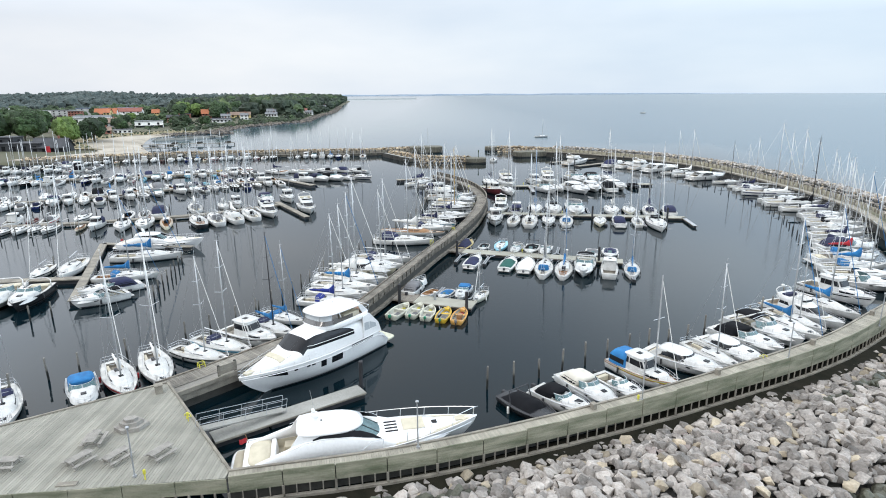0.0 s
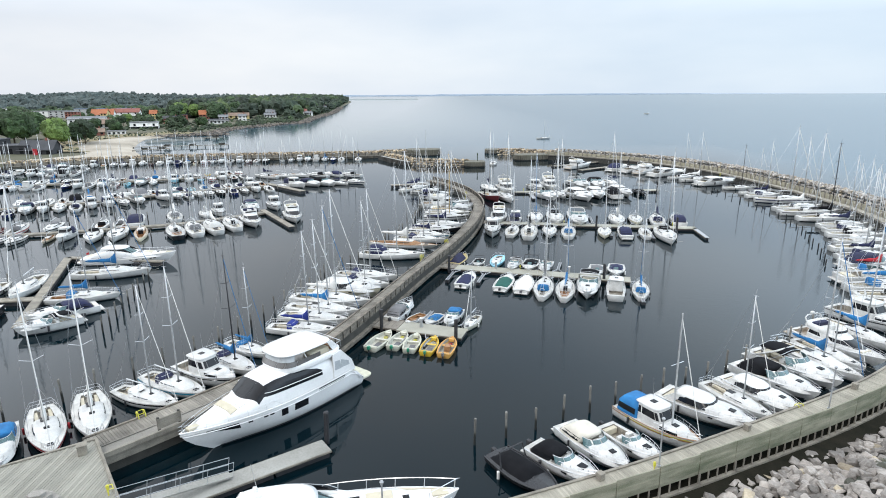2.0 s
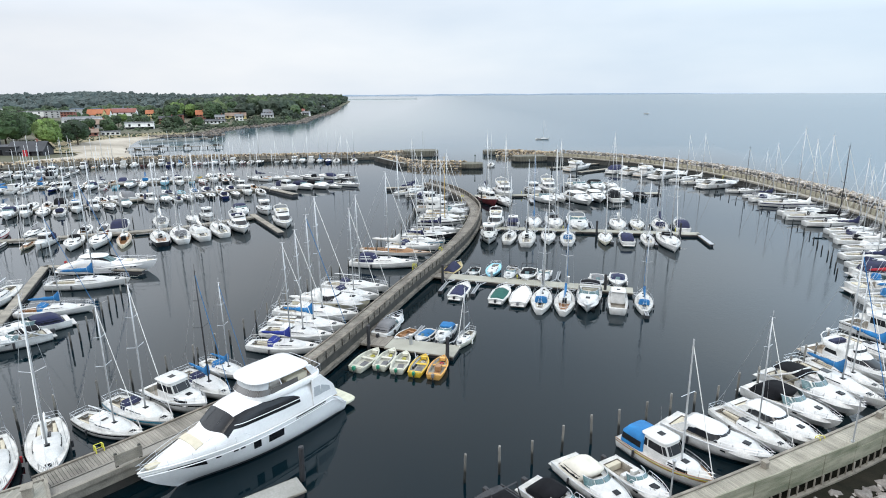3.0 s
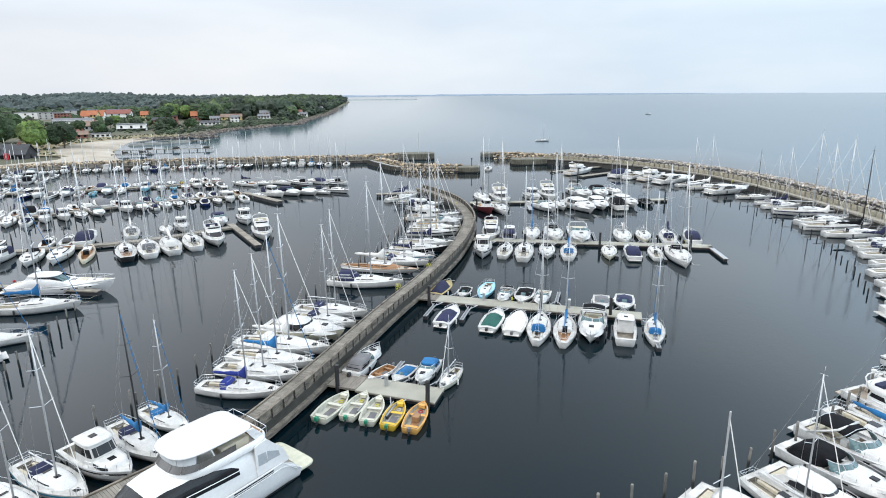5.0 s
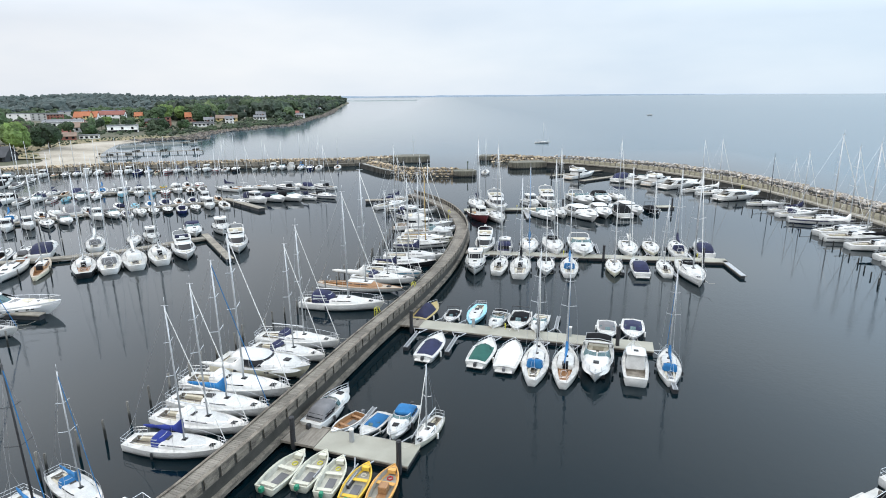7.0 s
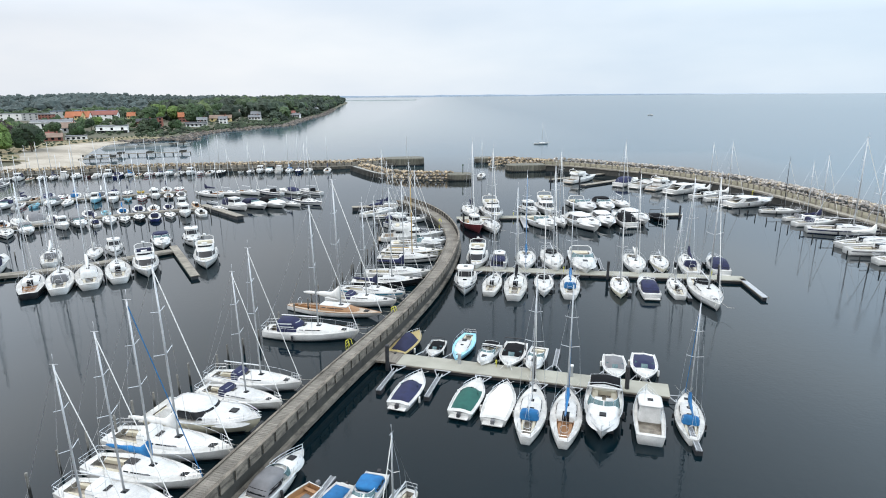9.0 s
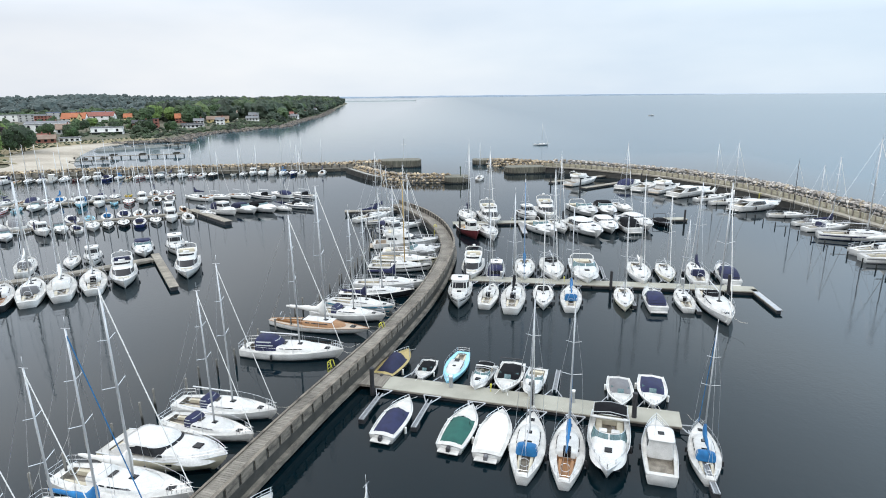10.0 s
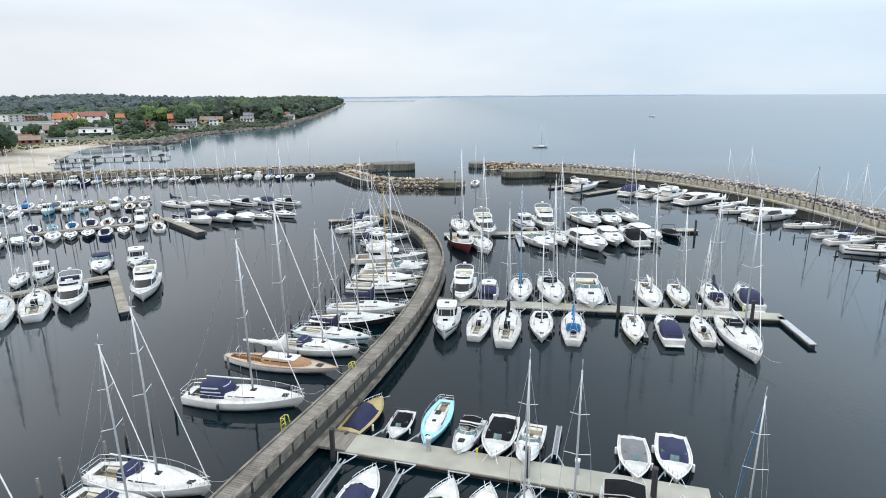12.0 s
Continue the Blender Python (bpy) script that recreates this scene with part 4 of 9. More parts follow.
LEAF = {
    "dark": mat("dark_foliage", (0.03, 0.058, 0.02), (0.012, 0.026, 0.009), 0.8, 0.15, 2.0, island=0.45),
    "mid": mat("green_foliage", (0.042, 0.08, 0.024), (0.018, 0.038, 0.011), 0.8, 0.15, 2.0, island=0.45),
    "light": mat("light_foliage", (0.12, 0.185, 0.04), (0.06, 0.10, 0.02), 0.8, 0.15, 2.0, island=0.35),
    "red": mat("copper_foliage", (0.055, 0.035, 0.035), (0.025, 0.016, 0.018), 0.8, 0.15, 2.0, island=0.4),
}
TOWN_GAPS = ((-335, 575, 22), (-326, 600, 24), (-364, 590, 12), (-389, 612, 18), (-415, 622, 22), (-382, 680, 48), (-257, 440, 18), (-280, 575, 9), (-520, 830, 30), (-335, 550, 18), (-326, 560, 20), (-209, 425, 20))
BARK = mat("bark", (0.11, 0.085, 0.06), (0.06, 0.048, 0.035), 0.95, 2.0, 20.0, 0.02)


def crown_leaves(rg, R, H, count, size):
    """Leaf clumps as small bent quads on several lobes round the trunk top: verts and faces."""
    lobes = [(rg.uniform(-0.55, 0.55) * R, rg.uniform(-0.55, 0.55) * R, H * rg.uniform(0.45, 0.85), R * rg.uniform(0.38, 0.62)) for _ in range(9)]
    lobes.append((0, 0, H * 0.72, R * 0.7))
    v, f = [], []
    for _ in range(count):
        lx, ly, lz, lr = rg.choice(lobes)
        d = Vector((rg.gauss(0, 1), rg.gauss(0, 1), rg.gauss(0.25, 0.9))).normalized()
        p = Vector((lx, ly, lz)) + d * lr * rg.uniform(0.72, 1.08)
        p.z = max(p.z, H * 0.22)
        n = (d + Vector((rg.uniform(-0.7, 0.7), rg.uniform(-0.7, 0.7), rg.uniform(-0.2, 0.7)))).normalized()
        t = n.orthogonal().normalized()
        t = (Matrix.Rotation(rg.uniform(0, 6.28), 3, n) @ t)
        b = n.cross(t)
        s = size * rg.uniform(0.6, 1.3)
        k = len(v)
        v += [p + t * s, p + b * s * 0.8 - n * s * 0.25, p - t * s, p - b * s * 0.8 - n * s * 0.25]
        f += [(k, k + 1, k + 2), (k, k + 2, k + 3)]
    for lx, ly, lz, lr in lobes:
        kv, kf = lump(rg, 3, 0.45)
        k = len(v)
        v += [Vector((lx + q[0] * lr * 0.88, ly + q[1] * lr * 0.88, max(lz + q[2] * lr * 0.88, H * 0.2))) for q in kv]
        f += [tuple(i + k for i in q) for q in kf]
    return v, f


def lump(rg, detail, rough=0.3):
    """An uneven clump of foliage round the origin, about one metre in radius: verts and faces."""
    bm = bmesh.new()
    bmesh.ops.create_icosphere(bm, subdivisions=detail, radius=1.0)
    o = Vector((rg.uniform(-50, 50), rg.uniform(-50, 50), rg.uniform(-50, 50)))
    v = []
    for q in bm.verts:
        d = q.co.normalized()
        v.append(tuple(d * (1 + rough * noise.noise(d * 1.7 + o) + 0.6 * rough * noise.noise(d * 4.3 + o) + rg.uniform(-0.07, 0.07))))
    f = [tuple(q.index for q in p.verts) for p in bm.faces]
    bm.free()
    return np.array(v), np.array(f)


def leaf_mesh(name, v, f, material):
    me = bpy.data.meshes.new(name)
    me.from_pydata([tuple(p) for p in v], [], f)
    me.materials.append(material)
    return me


def tree(x, y, R, H, tone, seed, label, z=None, count=2200, size=0.42):
    rg = random.Random(seed)
    root = thing("tree", label, "tree", "trees near the beach", pose(x, y, (ground_z(x, y) if z is None else z) - 0.2))
    bm = bmesh.new()
    tube(bm, [(0, 0, 0), (0.1, 0, H * 0.3), (0, 0.1, H * 0.6)], 0.035 * H, 8, 0.014 * H)
    for i in range(6):
        a = i * 1.05 + rg.uniform(-0.3, 0.3)
        tube(bm, [(0, 0, H * rg.uniform(0.25, 0.4)), (math.cos(a) * R * 0.35, math.sin(a) * R * 0.35, H * 0.5), (math.cos(a) * R * 0.6, math.sin(a) * R * 0.6, H * 0.66)], 0.014 * H, 5, 0.005 * H)
    part("trunk", bm, BARK, root)
    v, f = crown_leaves(rg, R, H, count, size)
    ob = new("crown", leaf_mesh("crown", v, f, LEAF[tone]))
    ob.parent = root
    return root


TREES = [
    (-188, 447, 4.5, 8, "dark"), (-205, 437, 4, 7, "dark"), (-176, 455, 4, 7, "mid"), (-222, 415, 4, 6, "mid"),
    (-216, 292, 9, 14, "mid"), (-206, 300, 9, 14, "mid"), (-226, 300, 10, 15, "dark"), (-179.5, 289, 7.0, 11.5, "light"), (-174, 304, 6.6, 11.5, "dark"), (-180, 314, 6, 10.5, "mid"),
    (-222, 330, 9, 13, "mid"), (-240, 320, 8, 13, "mid"), (-236, 306, 9, 14, "dark"), (-212, 340, 6, 11, "red"), (-246, 372, 7, 12, "red"), (-214, 384, 5, 8, "mid"), (-232, 280, 9, 14, "mid"), (-226, 268, 8, 13, "dark"), (-204, 388, 4.5, 7, "mid"),
]
for i, (x, y, R, H, tone) in enumerate(TREES):
    tree(x, y, R, H, tone, 40 + i, {"mid": "broad green leafy tree behind the beach", "dark": "dense dark green tree behind the beach", "light": "light green leafy tree beside the club house", "red": "dark copper-leaved tree by the houses"}[tone], None, 4500, 0.36)

HOUSES_SEEN = ((-209, 432, 15), (-214, 492, 9), (-206, 497, 4), (-180, 500, 11), (-185, 525, 8), (-175, 544, 8), (-190, 580, 14), (-170, 614, 9), (-179, 648, 8), (-145, 676, 7), (-157, 768, 7), (-170, 888, 7), (-280, 585, 8), (-218, 568, 7), (-205, 660, 8), (-160, 715, 7))


def hides_house(x, y, tall=1.0):
    """True where a tree would stand between the sea side and a house."""
    return any(0 < hy + 5 - y < 62 * tall and abs((x - 5) * hy / y - hx + 5) < hw * 0.85 + 3 for hx, hy, hw in HOUSES_SEEN)


# individual trees between the houses
rg = random.Random(3)
for i in range(34):
    y = 420 + i * 12 + rg.uniform(-8, 8)
    x = coast_x(y) - rg.choice((62, 70, 80, 95, 115)) - rg.uniform(0, 15)
    if hides_house(x, y):
        continue
    low = 0.5 if (x - 10) / y < -0.46 else 1.0
    tree(x, y, rg.uniform(5, 8.5) * low, rg.uniform(10, 17) * low, rg.choice(("dark", "mid", "mid", "dark", "light")), 100 + i, "leafy garden tree among the seaside houses")

# woodland on the hills, joined
rg = random.Random(8)
kinds = []
for i in range(8):
    kv, kf = lump(rg, 3, 0.55)
    kv = kv * np.array((6.5, 6.5, 6.0)) + np.array((0, 0, 7.2))
    kinds.append((np.maximum(kv, np.array((-99, -99, 0.5))), kf))
far_kinds = []
for i in range(8):
    kv, kf = lump(rg, 2, 0.55)
    far_kinds.append((kv * np.array((6.5, 6.5, 6.0)) + np.array((0, 0, 7.2)), kf))
bushes = []
for i in range(6):
    kv, kf = lump(rg, 2, 0.4)
    bushes.append((kv * np.array((6.5, 6.5, 5.0)) + np.array((0, 0, 5.0)), kf))


def canopy(name, spots, material, label, shapes=kinds):
    V, F, base = [], [], 0
    for x, y, s in spots:
        kv, kf = shapes[rg.randrange(8)]
        a = rg.uniform(0, 6.28)
        rot = np.array(((math.cos(a), -math.sin(a), 0), (math.sin(a), math.cos(a), 0), (0, 0, 1)))
        V.append(kv @ rot.T * np.array((s, s, s * rg.uniform(0.85, 1.15))) + np.array((x, y, ground_z(x, y) - 1.0)))
        F.append(kf + base)
        base += len(kv)
    me = bpy.data.meshes.new(name)
    me.from_pydata(np.concatenate(V).tolist(), [], np.concatenate(F).tolist())
    me.materials.append(material)
    tagged(new(name, me), label, "woods", kind="stuff")


def curve_at(pts, q):
    """The value at q of a line through points that rise along it."""
    for (a, p), (b, r) in zip(pts, pts[1:]):
        if q <= b:
            return p + (r - p) * max(0.0, q - a) / (b - a)
    return pts[-1][1]


def swell(x, y):
    """How tall the trees grow, higher on the knolls."""
    rise = curve_at(((-0.9, 0.85), (-0.66, 0.8), (-0.6, 1.25), (-0.55, 1.2), (-0.49, 0.85), (-0.4, 0.72), (-0.33, 0.95), (-0.2, 1.0)), x / y)
    return rise + 0.55 * noise.noise((x * 0.012, y * 0.009, 2.0)) + 0.3 * noise.noise((x * 0.04, y * 0.03, 5.0))


hill, shore_wood, town = [], [], []
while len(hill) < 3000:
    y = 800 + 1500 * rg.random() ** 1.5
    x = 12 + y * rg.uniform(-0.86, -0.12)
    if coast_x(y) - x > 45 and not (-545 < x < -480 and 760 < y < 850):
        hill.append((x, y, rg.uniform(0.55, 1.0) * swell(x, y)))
while len(shore_wood) < 1250:
    y = rg.uniform(560, 1150) if len(shore_wood) < 900 else rg.uniform(1000, 2600)
    d = (rg.uniform(9, 60) if rg.random() < 0.4 else rg.uniform(20, 190)) if y < 1150 else rg.uniform(8, 160)
    x = coast_x(y) - d
    if y < 700 and d < 75 and rg.random() < 0.8:
        continue
    if (x - 10) / y > -0.45 and not hides_house(x, y):
        shore_wood.append((x, y, min(1.3, rg.uniform(0.75, 1.5) * swell(x, y) * (0.6 if d < 25 else 1.0))))
while len(town) < 330:
    y = rg.uniform(430, 800)
    x = 12 + y * rg.uniform(-0.86, -0.44)
    if all(abs(x - hx) > hw or abs(y - hy) > 11 for hx, hy, hw in TOWN_GAPS):
        town.append((x, y, rg.uniform(0.45, 0.8) if y > 650 else rg.uniform(0.22, 0.5)))
# hill colour is shifted to dull blue to stand for distance haze
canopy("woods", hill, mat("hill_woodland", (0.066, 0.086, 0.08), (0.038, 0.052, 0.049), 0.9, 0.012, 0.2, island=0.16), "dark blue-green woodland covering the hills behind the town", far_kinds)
tones = {"dark": (mat("dark_shore_wood", (0.034, 0.052, 0.03), (0.013, 0.022, 0.013), 0.85, 0.08, 0.5, island=0.35), "dark green trees above the rocky shore"),
         "mid": (mat("green_shore_wood", (0.05, 0.08, 0.03), (0.02, 0.036, 0.014), 0.85, 0.08, 0.5, island=0.35), "mid green leafy trees above the rocky shore"),
         "olive": (mat("olive_shore_wood", (0.085, 0.115, 0.04), (0.04, 0.06, 0.02), 0.85, 0.08, 0.5, island=0.35), "light olive trees above the rocky shore")}
mixed = {k: [] for k in tones}
for spot in shore_wood:
    q = noise.noise((spot[0] * 0.03, spot[1] * 0.02, 9.0)) + rg.uniform(-0.4, 0.4)
    mixed["dark" if q < 0.12 else "mid" if q < 0.48 else "olive"].append(spot)
for k, (material, label) in tones.items():
    canopy("woods", mixed[k], material, label)
canopy("woods", town, mat("town_trees", (0.05, 0.08, 0.03), (0.018, 0.034, 0.014), 0.85, 0.08, 0.5, island=0.35), "green trees between the houses of the town")
# hedges and scrub along the shore gardens
rg = random.Random(9)
V, F, base = [], [], 0
for i in range(2600):
    y = rg.uniform(402, 900) if i < 1400 else rg.uniform(420, 1100)
    x = coast_x(y) - (rg.uniform(14, 75) if i < 1400 else rg.uniform(6, 34))
    if rg.random() < 0.6 and hides_house(x, y, 0.4):
        continue
    kv, kf = bushes[rg.randrange(6)]
    s = rg.uniform(0.08, 0.26)
    V.append(kv * s + np.array((x, y, ground_z(x, y) - 0.6)))
    F.append(kf + base)
    base += len(kv)
for i in range(500):
    y = rg.uniform(266, 398)
    x = coast_x(y) - beach_width(y) - rg.uniform(-3, 26)
    kv, kf = bushes[rg.randrange(6)]
    s = rg.uniform(0.03, 0.1)
    V.append(kv * s + np.array((x, y, ground_z(x, y))))
    F.append(kf + base)
    base += len(kv)
me = bpy.data.meshes.new("hedges")
me.from_pydata(np.concatenate(V).tolist(), [], np.concatenate(F).tolist())
me.materials.append(mat("garden_hedge", (0.036, 0.055, 0.022), (0.013, 0.023, 0.01), 0.85, 0.1, 0.8, island=0.5))
tagged(new("hedges", me), "green hedges and scrub round the gardens", "hedge", kind="stuff")

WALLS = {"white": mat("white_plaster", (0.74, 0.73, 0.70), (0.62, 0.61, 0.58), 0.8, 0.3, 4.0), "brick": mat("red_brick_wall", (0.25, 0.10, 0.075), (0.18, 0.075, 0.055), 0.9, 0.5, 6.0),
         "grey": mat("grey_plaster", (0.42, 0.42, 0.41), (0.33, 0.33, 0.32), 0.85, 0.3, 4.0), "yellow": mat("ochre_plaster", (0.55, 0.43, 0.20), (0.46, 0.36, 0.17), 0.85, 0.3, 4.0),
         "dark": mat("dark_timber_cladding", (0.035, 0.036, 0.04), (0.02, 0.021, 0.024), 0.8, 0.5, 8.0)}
ROOFS = {"orange": mat("orange_tile_roof", (0.36, 0.125, 0.055), (0.27, 0.095, 0.045), 0.85, 0.4, 5.0), "grey": mat("grey_slate_roof", (0.16, 0.165, 0.175), (0.11, 0.115, 0.12), 0.8, 0.4, 5.0),
         "dark": mat("dark_felt_roof", (0.055, 0.057, 0.062), (0.035, 0.036, 0.04), 0.85, 0.4, 5.0), "blue": mat("blue_metal_roof", (0.05, 0.09, 0.19), (0.04, 0.07, 0.15), 0.6, 0.4, 5.0),
         "russet": mat("faded_red_tile_roof", (0.24, 0.085, 0.065), (0.17, 0.065, 0.05), 0.85, 0.4, 5.0), "brown": mat("brown_tile_roof", (0.24, 0.17, 0.13), (0.17, 0.12, 0.09), 0.85, 0.4, 5.0)}


def house(x, y, heading, w, d, h, roof_h, wall, roof, label, storeys=2, bays=4, z=None, group="houses along the coast"):
    """A house with walls, roof and windows; roof_h 0 gives a flat roof."""
    z = ground_z(x, y) if z is None else z
    if y > 480:
        h, roof_h, w = h * 0.8, roof_h * 0.8, w * 0.92
    root = thing("house", label, "house", group, pose(x, y, z, 0, 0, heading))
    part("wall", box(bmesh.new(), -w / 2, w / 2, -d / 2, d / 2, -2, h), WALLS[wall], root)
    if roof_h:
        e = 0.5
        prof = [(-d / 2 - e, h - 0.3), (0, h + roof_h), (d / 2 + e, h - 0.3), (d / 2 + e, h - 0.55), (0, h + roof_h - 0.3), (-d / 2 - e, h - 0.55)]
        part("roof", loft(bmesh.new(), [[(xx, yy, zz) for yy, zz in prof] for xx in (-w / 2 - e, w / 2 + e)]), ROOFS[roof], root)
        for xx in (-w / 2 + 0.15, w / 2 - 0.15):
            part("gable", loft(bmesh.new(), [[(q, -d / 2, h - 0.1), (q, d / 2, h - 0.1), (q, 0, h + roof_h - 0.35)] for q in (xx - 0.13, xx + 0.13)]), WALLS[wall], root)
        part("chimney", box(bmesh.new(), w * 0.2, w * 0.2 + 0.7, -0.35, 0.35, h + roof_h - 0.6, h + roof_h + 0.9), WALLS["brick"], root)
    else:
        part("roof", boxes((-w / 2 - 0.3, w / 2 + 0.3, -d / 2 - 0.3, d / 2 + 0.3, h, h + 0.35)), ROOFS[roof], root)
    sh = h / storeys
    bays = min(bays, 4) if y > 560 else bays
    for s in range(storeys):
        for b in range(bays):
            cx = -w / 2 + w * (b + 0.5) / bays
            ww = min(0.7, w / bays * 0.3)
            part("window", boxes((cx - ww, cx + ww, -d / 2 - 0.06, -d / 2 + 0.02, s * sh + sh * 0.3, s * sh + sh * 0.78)), GLASS, root)
        part("window", boxes((w / 2 - 0.05, w / 2 + 0.05, -0.8, 0.8, s * sh + sh * 0.3, s * sh + sh * 0.78)), GLASS, root)
    return root


villa = house(-207, 432, 22, 18, 9, 4.3, 0, "white", "grey", "white modern flat-roofed villa with wide dark windows", 1, 3)
part("lower_storey", boxes((-8.6, 8.6, -4.9, -4.4, -1.0, 1.5)), WALLS["dark"], villa, "dark recessed lower storey")
part("balcony", boxes((-9.3, 9.3, -6.2, -4.4, 1.5, 1.75)), WALLS["white"], villa)
house(-214, 492, 25, 14, 9, 5.5, 2.2, "brick", "dark", "red brick house with a dark hipped roof behind the beach", 2, 3)
house(-206, 497, 30, 4.5, 4.5, 8.5, 0, "brick", "dark", "narrow red brick tower beside a house", 3, 1)
house(-180, 500, 25, 16, 8, 3.2, 1.6, "white", "dark", "low white house with a dark roof on the shore", 1, 5)
house(-185, 525, 20, 8, 8, 5.5, 2.0, "white", "grey", "white seaside house with a grey roof", 2, 3)
house(-175, 544, 15, 7, 7, 5.5, 2.0, "white", "grey", "small white house with dark windows by the shore", 2, 2)
house(-190, 580, 15, 20, 9, 4.2, 3.0, "yellow", "brown", "long ochre house with a brown tiled roof", 1, 6)
house(-170, 614, 10, 12, 8, 4.0, 2.2, "white", "grey", "white bungalow with a pale grey roof", 1, 4)
house(-179, 648, 10, 10, 8, 6.0, 3.0, "white", "grey", "tall white house between dark trees", 2, 3)
house(-325, 593, 14, 21, 11, 5.5, 6.0, "white", "orange", "long white terrace with a bright orange tiled roof", 2, 7)
house(-313, 612, 14, 28, 11, 7.5, 4.2, "white", "russet", "white terrace with a faded red tiled roof", 2, 9)
house(-317, 581, 14, 6, 12, 7.5, 4.5, "yellow", "orange", "ochre gabled house with an orange roof", 2, 2)
house(-382, 700, 12, 72, 14, 9.0, 0, "grey", "blue", "very long grey block with a dark blue flat roof", 3, 10)
house(-364, 608, 12, 12, 10, 8.0, 0, "brick", "grey", "red brick apartment block in the town", 3, 4)
house(-389, 630, 12, 22, 12, 8.5, 0, "grey", "grey", "grey concrete apartment block in the town", 3, 7)
house(-415, 640, 12, 30, 14, 8.0, 0, "white", "grey", "long pale commercial building in the town", 2, 8)
house(-541, 728, 8, 60, 16, 9.0, 0, "white", "grey", "pale office block with rows of windows", 3, 7)
house(-515, 840, 8, 38, 12, 5.0, 0, "white", "grey", "long low white building below the wooded hill", 1, 7)
house(-257, 450, 20, 24, 12, 5.5, 1.5, "white", "grey", "pale hall with a low grey roof behind the beach", 1, 5)
house(-280, 600, 16, 7, 7, 6.0, 4.0, "yellow", "orange", "gabled house with a steep orange roof", 2, 3)
house(-218, 568, 20, 9, 8, 5.5, 4.5, "brick", "orange", "brick house with an orange tiled roof", 2, 3)
house(-232, 428, 30, 9, 8, 3.5, 3.0, "grey", "brown", "small grey house with a brown roof", 1, 3)
house(-204, 366, 30, 9, 6, 2.6, 1.8, "brick", "brown", "low brown-roofed beach kiosk", 1, 3)
house(-212, 372, 30, 8, 6, 2.6, 1.8, "brick", "russet", "low red-roofed house behind the beach", 1, 3)
house(-196, 374, 24, 10, 5, 2.2, 0, "white", "grey", "white awning-topped beach cafe", 1, 4)
house(-205, 660, 12, 11, 9, 7.0, 3.5, "white", "brown", "tall white gabled villa among dark trees", 2, 3)
house(-160, 715, 5, 9, 8, 5.0, 2.6, "white", "russet", "white villa with a faded red roof", 2, 3)
house(-145, 676, 0, 8, 7, 4.5, 2.0, "white", "grey", "small white house near the rocky point", 1, 3)
house(-157, 768, 0, 9, 7, 5.0, 2.0, "white", "dark", "white villa on the wooded point", 2, 3)
house(-170, 888, 0, 9, 7, 6.0, 2.0, "white", "grey", "white villa high on the wooded point", 2, 3)
# dark club house beside the marina
house(-178, 256, 8, 20, 11, 4.4, 0, "dark", "dark", "dark timber-clad harbour club house with a flat roof", 1, 5, 0.8, "club house")
house(-165, 257, 8, 13, 9, 3.0, 3.4, "dark", "dark", "dark gabled club restaurant beside the western basin", 1, 4, 0.8, "club house")
house(-186, 259, 8, 10, 8, 6.6, 0, "dark", "dark", "dark upper storey block of the club house", 2, 3, 0.8, "club house")
sail_sign = thing("banner", "red fabric banner hanging beside the club house", "banner", m=pose(-163, 250.5, 0.8))
part("cloth", boxes((-0.9, 0.9, -0.04, 0.04, 0.8, 3.4)), CLOTH["red"], sail_sign)
part("pole", tubes([[(-1.0, 0, -1), (-1.0, 0, 3.8)]], 0.06, 6), ALU, sail_sign)


def bathing_jetty(a, b, label, huts):
    d = math.dist(a, b)
    root = thing("bathing_jetty", label, "jetty", "bathing jetties", pose(*a, 0, 0, 0, math.degrees(math.atan2(b[1] - a[1], b[0] - a[0]))))
    part("deck", boxes((0, d, -0.8, 0.8, 0.9, 1.1)), TIMBER, root)
    k = int(d / 3.5)
    for i in range(k + 1):
        part("trestle", boxes((i * d / k - 0.12, i * d / k + 0.12, -0.7, 0.7, -1, 0.9)), DARKTIMBER, root)
    for q in huts:
        part("landing", boxes((q - 1.4, q + 1.4, -1.6, 1.6, 0.9, 1.15)), TIMBER, root)
        for s in (-1.4, 1.4):
            part("screen", boxes((q - 1.3, q + 1.3, s - 0.06, s + 0.06, 1.15, 1.8)), DARKTIMBER, root)
    return root


bathing_jetty((-145, 293), (-103.2, 303), "long wooden bathing jetty on trestles off the beach", (15, 26.5, 40))
bathing_jetty((-137, 276.6), (-123.5, 283.5), "short wooden bathing jetty off the beach", (5, 12))
bathing_jetty((-150, 350.3), (-124.3, 354.4), "wooden bathing jetty off the stony shore", (22,))
groyne = thing("groyne", "low stone groyne with wooden posts off the beach", "groyne")
part("mound", loft(bmesh.new(), [[(x - 2, y - 2, -0.5), (x, y, 1.2 + 0.4 * noise.noise((x, y, 0))), (x + 2, y + 2, -0.5)] for x, y in spline([(-156, 330), (-142, 342), (-129.9, 359)], 2)], closed=False), CONC, groyne)

# ---- boats: bow towards +x, waterline at z = 0 ----


WELLFLOOR = mat("worn_cockpit_floor", (0.33, 0.30, 0.25), (0.12, 0.105, 0.085), 0.7, 1.6, 20.0, 0.004, rand=0.25)


